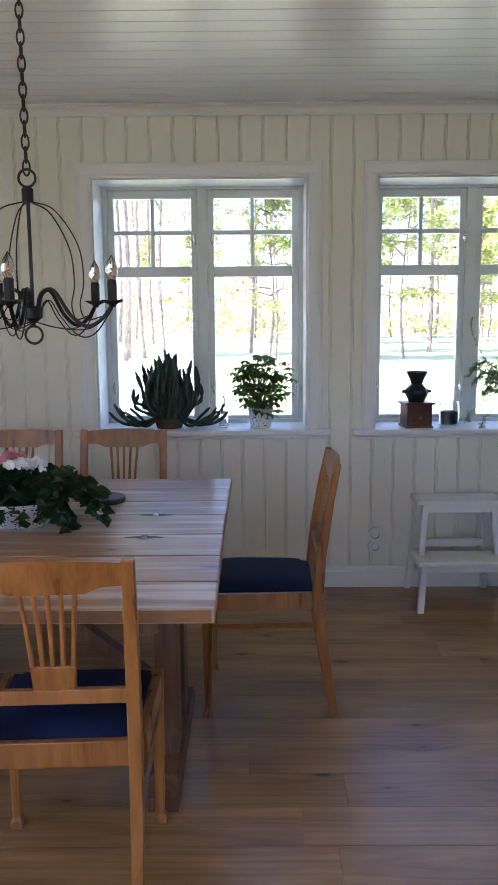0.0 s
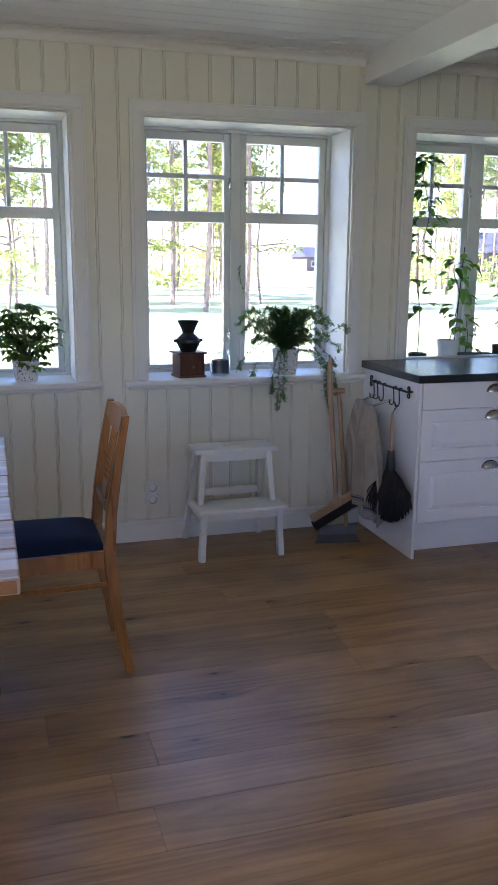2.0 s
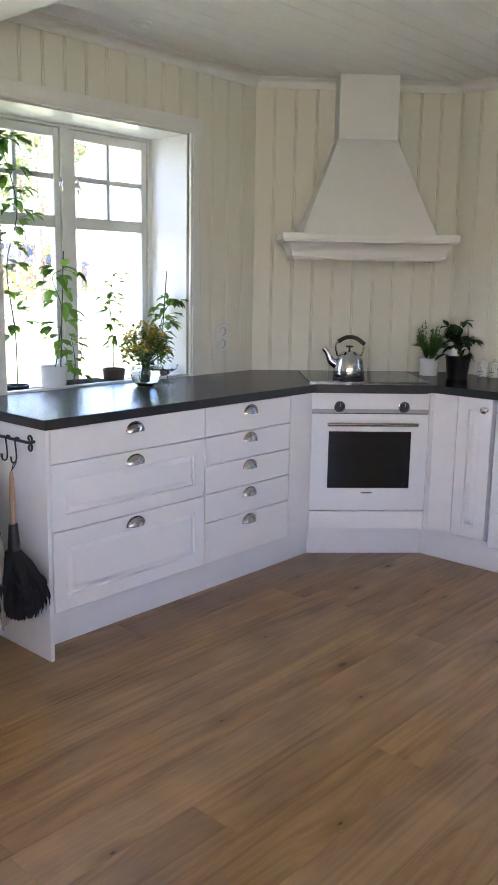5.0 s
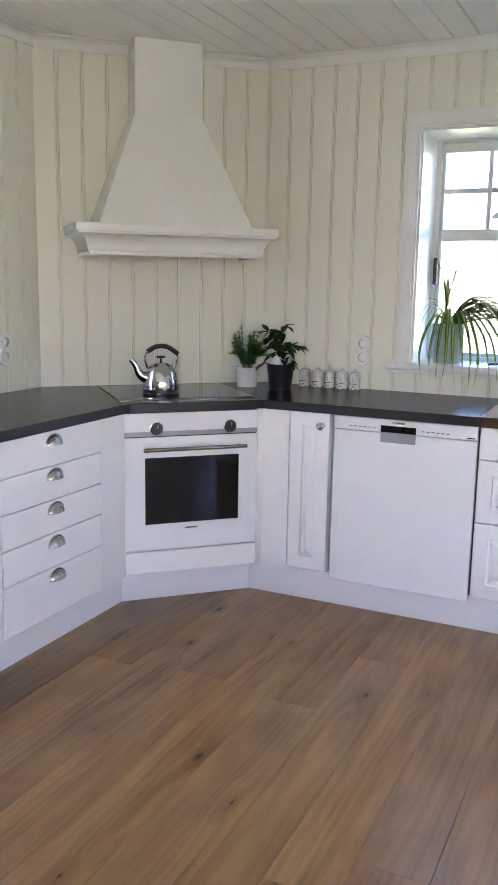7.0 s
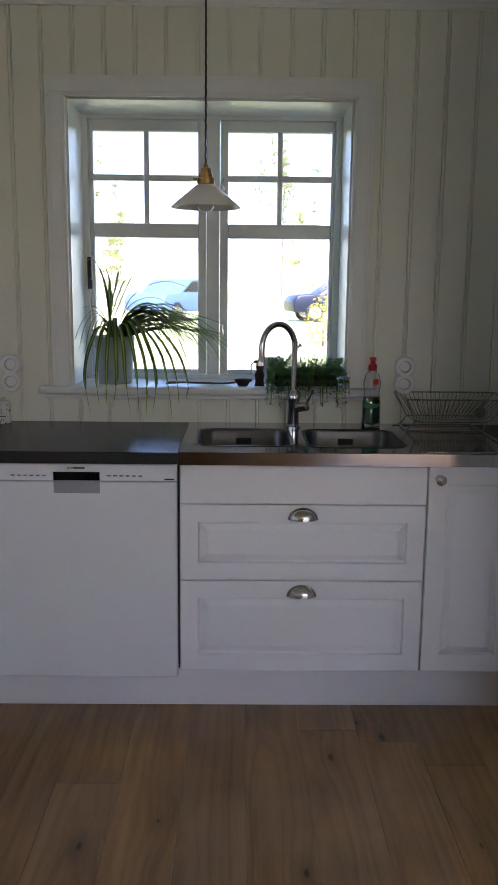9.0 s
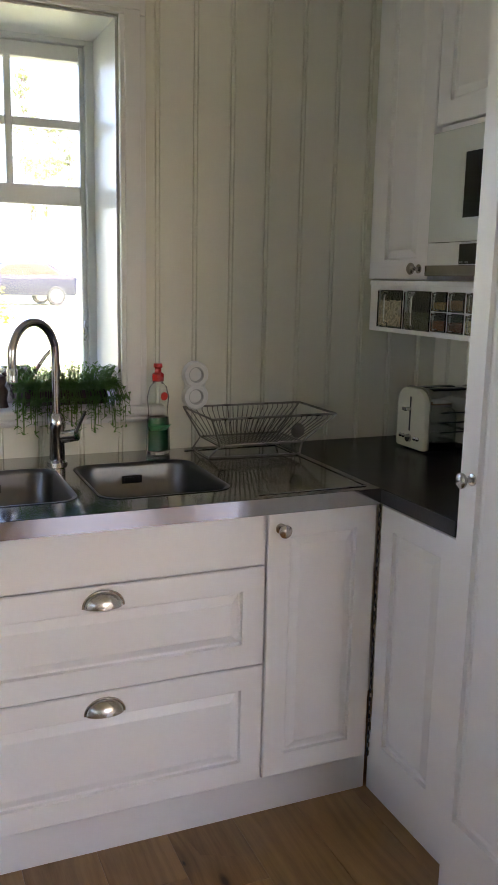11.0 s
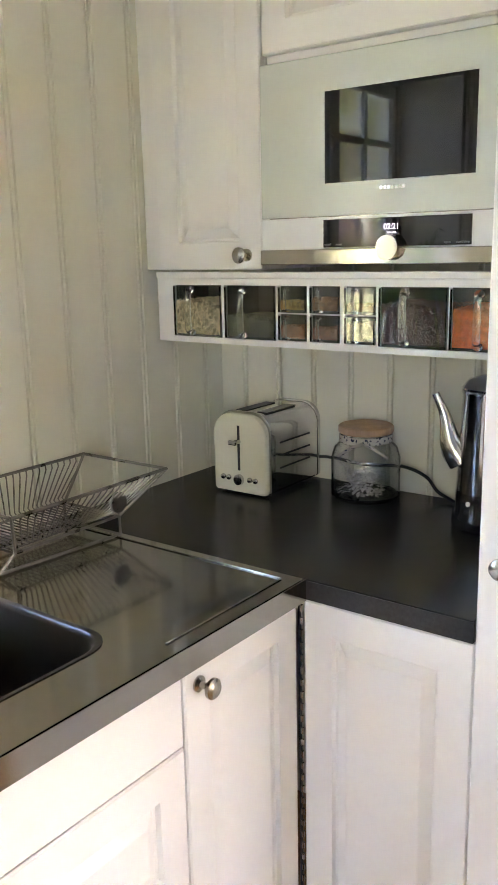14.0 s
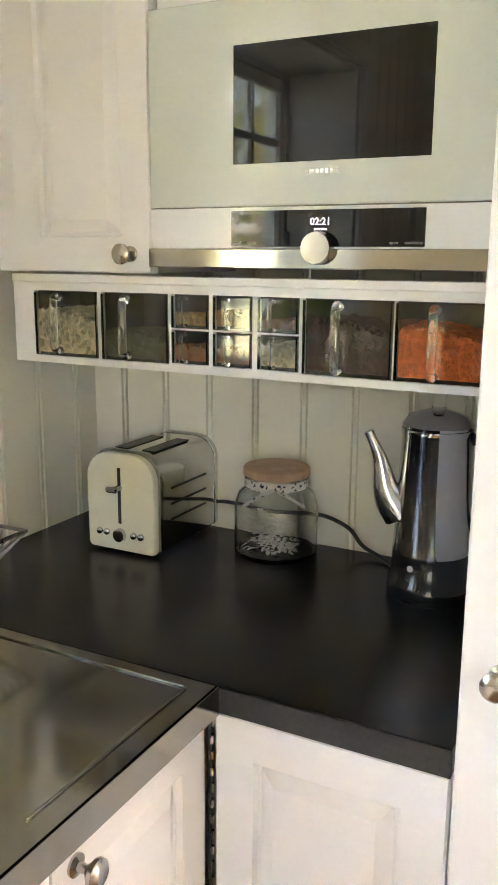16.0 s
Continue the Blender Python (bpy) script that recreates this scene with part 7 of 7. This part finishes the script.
for k in range(26):
    a = rnd.uniform(-1.9, 1.4)
    reach = rnd.uniform(0.18, 0.30)
    e = Vector((math.cos(a) * reach, math.sin(a) * reach * 0.9, 0))
    low = rnd.uniform(0.012, 0.09)
    p = bend([(e.x * 0.3, e.y * 0.3, 0.10), (e.x * 0.6, e.y * 0.6, rnd.uniform(0.11, 0.18)), (e.x * 0.85, e.y * 0.85, low + 0.03), (e.x, e.y, low)], 4)
    tube(p, 0.0016, 4, sb)
    for c in p[3:]:
        for _ in range(1):
            b = rnd.uniform(0, 6.28)
            leaf(iv, c + Vector((0, 0, 0.006)), (math.cos(b), math.sin(b), rnd.uniform(-0.1, 0.4)), rnd.uniform(0.034, 0.050), rnd.uniform(0.036, 0.050), 0.3, up=Vector((0.2, -0.8, 0.8)), lobes=0.75)
for v in iv.verts:
    v.co.z = max(v.co.z, 0.004)
part("stem", sb, GREENSTEM, bowl)
foliage(bowl, bm, DARKLEAF, "round geranium leaves")
tagged(part("ivy", iv, DARKLEAF, bowl, "dark green ivy tendrils"), kind="stuff")
tagged(part("pink_flowers", fl, PINK, bowl, "pink geranium flowers"), kind="stuff")
tagged(part("white_flowers", wf, WHITEPETAL, bowl, "white geranium flowers"), kind="stuff")
coaster = thing("trivet", "round dark slate trivet on the table", "trivet", pose(-0.175, 3.06, 0.787))
part("disc", lathe([(0, 0), (0.075, 0), (0.078, 0.004), (0.078, 0.016), (0.074, 0.020), (0, 0.019)], 32), material("dark slate", (0.035, 0.038, 0.045), 0.5, var=0.3, scale=20), coaster, "", True)

# ---- chandelier ----
lus = thing("chandelier", "black wrought-iron chandelier with candle bulbs on a chain", "chandelier", pose(-0.312, 2.70, 0))
part("stem", tube([(0, 0, 1.47), (0, 0, 1.83)], 0.006, 8), BLACKIRON, lus)
part("collar", lathe([(0, 1.812), (0.017, 1.812), (0.018, 1.850), (0.014, 1.856), (0, 1.858)], 18), BLACKIRON, lus, "", True)
part("hub", lathe([(0, 1.445), (0.012, 1.447), (0.030, 1.462), (0.032, 1.492), (0.026, 1.497), (0, 1.498)], 20), BLACKIRON, lus, "", True)
part("ring", tube([(0.026 * math.cos(a), 0, 1.884 + 0.026 * math.sin(a)) for a in [k * 0.3142 for k in range(20)]], 0.004, 6, closed=True), BLACKIRON, lus)
part("ring", tube([(0.027 * math.cos(a), 0, 1.408 + 0.027 * math.sin(a)) for a in [k * 0.3142 for k in range(20)]], 0.004, 6, closed=True), BLACKIRON, lus)
part("finial", tube([(0, 0, 1.45), (0, 0, 1.432)], 0.007, 8), BLACKIRON, lus)
z, k = 1.915, 0
while z < CEILING - 0.02:
    turn = Matrix.Translation((0, 0, z)) @ pose(0, 0, 0, 0, 0, 90 * (k % 2))
    pts = [turn @ Vector((0.011 * math.cos(a), 0, 0.024 * math.sin(a))) for a in [j * 0.5236 for j in range(12)]]
    part("link", tube(pts, 0.0032, 6, closed=True), BLACKIRON, lus)
    z += 0.0375
    k += 1
part("ceiling_cup", lathe([(0, CEILING), (0.05, CEILING), (0.048, CEILING - 0.02), (0.01, CEILING - 0.035), (0, CEILING - 0.035)], 24), BLACKIRON, lus, "", True)
FILAMENT = material("amber filament", (0.75, 0.30, 0.08), 0.4, var=0.2, scale=50)
for k in range(5):
    a = radians(-16.5 + 72 * k)
    ca, sa = math.cos(a), math.sin(a)
    R = 0.275

    def out(r, z, side=0.0):
        return (r * ca - side * sa, r * sa + side * ca, z)
    part("arm", tube(bend([out(0.020, 1.49), out(0.035, 1.535), out(0.075, 1.545), out(0.13, 1.47), out(0.185, 1.435), out(0.235, 1.455), out(R, 1.50)], 5), 0.0062, 8), BLACKIRON, lus, "", True)
    part("cage_wire", tube(bend([out(0.010, 1.815), out(0.09, 1.785), out(0.165, 1.68), out(0.180, 1.57), out(0.165, 1.50), out(0.185, 1.455), out(0.240, 1.465)], 5), 0.0022, 6), BLACKIRON, lus, "", True)
    part("scroll_wire", tube(bend([out(0.025, 1.48), out(0.06, 1.515), out(0.10, 1.46), out(0.16, 1.405), out(0.215, 1.415), out(R, 1.49)], 5), 0.0022, 6), BLACKIRON, lus, "", True)
    part("wire", tube(bend([out(0.0, 1.450), out(0.10, 1.428), out(0.20, 1.430), out(R, 1.49)], 5), 0.002, 6), BLACKIRON, lus, "", True)
    can_ = part("candle", lathe([(0, 1.492), (0.008, 1.492), (0.012, 1.500), (0.036, 1.512), (0.036, 1.515), (0.013, 1.512), (0.0145, 1.518), (0.0145, 1.572), (0.011, 1.576), (0, 1.576)], 18), BLACKIRON, lus, "black candle tube and drip pan", True, Matrix.Translation(out(R, 0)))
    part("bulb", lathe([(0, 1.574), (0.012, 1.576), (0.019, 1.592), (0.0195, 1.606), (0.013, 1.628), (0.004, 1.642), (0, 1.650)], 14), CLEAR, can_, "clear candle bulb", True)
    part("filament", tube([(0.004 * math.cos(j), 0.004 * math.sin(j), 1.583 + 0.0028 * j) for j in range(10)], 0.0024, 5), FILAMENT, can_, "amber filament")

# ---- trees, houses and cars outside ----
PINEBARK = material("pine bark", (0.27, 0.19, 0.14), 0.9, var=0.5, scale=6, bump=0.6, bump_scale=20)
NEEDLES = leaf_material("pine needles", (0.13, 0.16, 0.08), 0.7)
BIRCH = leaf_material("spring birch leaves", (0.21, 0.24, 0.10), 0.7)


def tree(name, label, seed, height, crown_from, spread, leaf_mat, trunk_r, bare=0):
    ob = thing(name, label, "tree", pose(0, 0, -0.6), "trees beyond the lawn")
    rnd = random.Random(seed)
    lean = rnd.uniform(-0.3, 0.3)
    pts = [(lean * (k / 6) ** 2, 0.2 * math.sin(k), height * k / 6) for k in range(7)]
    part("trunk", tube(pts, [trunk_r * (1 - 0.12 * k) for k in range(7)], 8), PINEBARK, ob)
    lb, fb = bmesh.new(), bmesh.new()
    for k in range(26):
        t = crown_from + (1 - crown_from) * rnd.random()
        z = height * t
        a = rnd.uniform(0, 6.28)
        r = spread * (1.15 - t) * rnd.uniform(0.5, 1.2) / max(0.3, 1.15 - crown_from)
        e = Vector((lean * t * t + math.cos(a) * r, math.sin(a) * r, z + rnd.uniform(-0.2, 0.7)))
        b = Vector((lean * t * t, 0.1, z))
        tube([b, (b + e) / 2 + Vector((0, 0, 0.15)), e], [0.05, 0.035, 0.015], 4, lb)
        for c in range(4):
            m = b + (e - b) * rnd.uniform(0.35, 1.05)
            for _ in range(10):
                leaf(fb, m + rdir(rnd, -0.6, 0.8) * rnd.uniform(0.1, 0.65), rdir(rnd, -0.5, 0.9), rnd.uniform(0.22, 0.42), 0.15, 0.2)
    part("limbs", lb, PINEBARK, ob)
    tagged(part("crown", fb, leaf_mat, ob), kind="stuff")
    return ob


kinds = [tree("pine_tree", "tall pine with a bare reddish trunk beyond the lawn", 1, 15, 0.55, 2.6, NEEDLES, 0.13),
         tree("pine_tree", "tall slender pine standing at the forest edge", 2, 17, 0.45, 2.2, NEEDLES, 0.10),
         tree("birch_tree", "young birch in light spring leaf", 3, 9, 0.22, 2.4, BIRCH, 0.06)]
rnd = random.Random(7)
spots = []
for k in range(150):
    y = rnd.uniform(34, 95)
    spots.append((rnd.choice((rnd.uniform(-0.42, 0.31), rnd.uniform(-0.42, 0.31), rnd.uniform(0.44, 0.75))) * y, y))
for k in range(34):
    spots.append((rnd.uniform(70, 120), rnd.uniform(-24, 34)))
for k, (x, y) in enumerate(spots):
    src = kinds[(k * 7 + k // 3) % 3]
    s = rnd.uniform(0.8, 1.15)
    t = copy_thing(src, pose(x, y, -0.6, 0, 0, rnd.uniform(0, 360)))
    t.scale = (s, s, s)
for k, src in enumerate(kinds):
    src.matrix_basis = pose(-5 + 9 * k, 36 + 2 * k, -0.6, 0, 0, 40 * k)
RED = material("falu red boards", (0.12, 0.085, 0.08), 0.85, var=0.3, scale=4, stretch=(8, 8, 0.3))
ROOF = material("dark roof tiles", (0.05, 0.05, 0.06), 0.7, var=0.3, scale=3)


def house(m, w, d, h, label):
    ob = thing("far_house", label, "house", m)
    part("wall", boxes(((-w / 2, -d / 2, 0), (w / 2, d / 2, h))), RED, ob)
    part("roof", prism([(-d / 2 - 0.5, 0), (d / 2 + 0.5, 0), (0, d * 0.36)], -w / 2 - 0.4, w / 2 + 0.4, 0, None, Matrix.Translation((0, 0, h)) @ Matrix(((0, 0, 1, 0), (1, 0, 0, 0), (0, 1, 0, 0), (0, 0, 0, 1)))), ROOF, ob)
    for k in range(3):
        x = (k - 1) * w * 0.3
        win = part("window", boxes(((x - 0.6, -d / 2 - 0.06, 0.9), (x + 0.6, -d / 2 - 0.002, 2.2)), bevel=0.02), WHITEWOOD, ob)
        part("pane", boxes(((x - 0.48, -d / 2 - 0.075, 1.02), (x + 0.48, -d / 2 - 0.062, 2.08))), BLACKGLASS, win)
    return ob


house(pose(70.0, 178, -0.6, 0, 0, 12), 9, 6, 3.0, "red timber house with dark roof far across the lawn")
house(pose(62, 92, -0.6, 0, 0, -20), 11, 7, 3.2, "long red timber house among the pines")


def car(m, colour, label):
    ob = thing("parked_car", label, "car", m)
    paint = material("car paint " + label[:8], colour, 0.35, var=0.08, spec=0.25)
    side = [(-2.05, 0.35), (2.10, 0.35), (2.15, 0.75), (1.95, 0.95), (1.15, 1.02), (0.45, 1.48), (-0.95, 1.52), (-1.75, 1.08), (-2.10, 0.98)]
    tilt = Matrix(((1, 0, 0, 0), (0, 0, 1, 0), (0, 1, 0, 0), (0, 0, 0, 1)))
    part("body", prism(side, -0.85, 0.85, 0.06, None, tilt), paint, ob, "", True)
    for s in (-1, 1):
        part("side_window", prism([(-1.45, 1.06), (0.95, 1.04), (0.40, 1.40), (-0.92, 1.44)], s * 0.852, s * 0.862, 0, None, tilt), BLACKGLASS, ob)
        for x in (-1.30, 1.35):
            wh = part("wheel", lathe([(0, -0.10), (0.32, -0.10), (0.34, -0.06), (0.34, 0.06), (0.32, 0.10), (0, 0.10)], 24), BLACKPLASTIC, ob, "", True, pose(x, s * 0.80, 0.34, 90))
            part("rim", lathe([(0, -0.112), (0.22, -0.112), (0.23, -0.10), (0.23, 0.10), (0.22, 0.112), (0, 0.112)], 20), NICKEL, wh)
    return ob


bank = prism([(24, -0.62), (60, -0.62), (60, 0.37), (30.5, 0.37)], -40, 40, 0, None, Matrix(((1, 0, 0, 0), (0, 0, 1, 0), (0, 1, 0, 0), (0, 0, 0, 1))))
structure("ground_bank", bank, GRASS, "raised gravel drive beyond the lawn", "ground")
bm, rnd = bmesh.new(), random.Random(77)
for k in range(420):
    y = rnd.uniform(52, 100)
    c = Vector((rnd.choice((rnd.uniform(-0.45, 0.31), rnd.uniform(-0.45, 0.31), rnd.uniform(0.44, 0.75))) * y, y, -0.6))
    h = rnd.uniform(0.8, 3.2)
    for _ in range(16):
        d = rdir(rnd, 0.0, 1)
        leaf(bm, c + Vector((d.x * 1.1, d.y * 1.1, 0.1 + abs(d.z) * h)) * 1.0, rdir(rnd, -0.2, 1), 0.55, 0.30, 0.2)
under = thing("undergrowth", "yellow-green saplings and brush along the forest edge", "shrubs", pose(0, 0, 0))
foliage(under, bm, BIRCH)


car(pose(33.5, -1.70, 0.37, 0, 0, 100), (0.006, 0.008, 0.020), "dark blue car parked on the drive outside")
car(pose(33.0, 4.45, 0.37, 0, 0, 150), (0.07, 0.11, 0.18), "pale blue car parked on the drive outside")
bm, rnd = bmesh.new(), random.Random(19)
bush = thing("garden_bush", "yellow-green flowering bush beside the drive", "bush", pose(27, -0.30, -0.22))
for k in range(420):
    d = rdir(rnd, 0.0, 1)
    leaf(bm, Vector((d.x * 0.6, d.y * 0.6, 0.35 + d.z * 1.25)) * rnd.uniform(0.5, 1), rdir(rnd, -0.2, 1), 0.13, 0.07, 0.2)
part("stems", tube([(0, 0, 0), (0.05, 0, 0.6)], 0.03, 6), BARK, bush)
foliage(bush, bm, leaf_material("yellow-green bush leaf", (0.30, 0.28, 0.03)))


# ---- wall boards and floor planks ----
PROFILE = [(0.0, 0.010), (0.0915, 0.010), (0.0937, 0.0052), (0.0957, 0.0052), (0.0977, 0.0096), (0.1007, 0.0100), (0.1037, 0.0096), (0.1057, 0.0052), (0.1077, 0.0052), (0.1099, 0.010), (MOD, 0.010)]
board_meshes = {}


def profile_between(a, b, mod):
    out = []
    prof = [(u * mod / MOD, d) for u, d in PROFILE]
    for (u0, d0), (u1, d1) in zip(prof, prof[1:]):
        if u1 <= a or u0 >= b:
            continue
        for u in (max(u0, a), min(u1, b)):
            d = d0 + (d1 - d0) * (u - u0) / (u1 - u0)
            if not out or u - out[-1][0] > 1e-6:
                out.append((u, d))
    return out


def board(wall, m, u, a, b, z0, z1, mod):
    """One tongue-and-groove board, or what an opening leaves of it, on the wall's plane."""
    key = (round(a, 4), round(b, 4), round(z0, 4), round(z1, 4), mod)
    if key not in board_meshes:
        me = bpy.data.meshes.new("board")
        p = profile_between(a, b, mod)
        verts = [(q, -d, z) for z in (z0, z1) for q, d in p]
        n = len(p)
        me.from_pydata(verts, [], [(k, k + 1, n + k + 1, n + k) for k in range(n - 1)])
        me.materials.append(WALL)
        board_meshes[key] = me
    ob = new("board", board_meshes[key])
    ob.parent = wall
    ob.matrix_basis = m @ Matrix.Translation((u, 0, 0))


def panelling(wall, m, u0, u1, holes, z0, z1, mod=MOD):
    u = u0
    while u < u1 - 0.002:
        cuts = sorted({0.0, min(mod, u1 - u), *[e - u for c, w, *_ in holes for e in (c - w / 2, c + w / 2) if 0.001 < e - u < min(mod, u1 - u) - 0.001]})
        for a, b in zip(cuts, cuts[1:]):
            mid = u + (a + b) / 2
            hole = [h for h in holes if abs(mid - h[0]) < h[1] / 2]
            for p, q in ([(z0, hole[0][2]), (hole[0][3], z1)] if hole else [(z0, z1)]):
                board(wall, m, u, a, b, p, q, mod)
        u += mod


panelling(wall_north, M_N, -2.6133, NX, WIN_N, 0, CEILING)
panelling(wall_slant, M_S, 0, SL, [], 0.88, CEILING)
panelling(wall_east, M_E, 0.682, EY, WIN_E, 0.88, CEILING)
panelling(wall_south, M_K, 3.8285, XE, [], 0.88, CEILING, 0.104)

plank_meshes = {}
rnd = random.Random(4)
y, row = YN - 0.001, 0
while y > -2.4:
    w = 0.185
    x = -2.6 - rnd.uniform(0, 1.9)
    while x < 5.1:
        length = rnd.choice((1.6, 1.9, 2.2))
        x0, x1 = max(x, -2.65), min(x + length, 4.93)
        if x1 > x0 + 0.02:
            key = (round(x1 - x0, 3), w)
            if key not in plank_meshes:
                me = bpy.data.meshes.new("plank")
                bm = boxes(((0, -w, -0.014), (key[0], 0, 0.0)), bevel=0.0012)
                bm.to_mesh(me)
                bm.free()
                me.materials.append(OAK)
                plank_meshes[key] = me
            ob = new("plank", plank_meshes[key])
            ob.parent = floor
            ob.location = (x0, y, 0)
        x += length + 0.0006
    y -= w + 0.0006
    row += 1
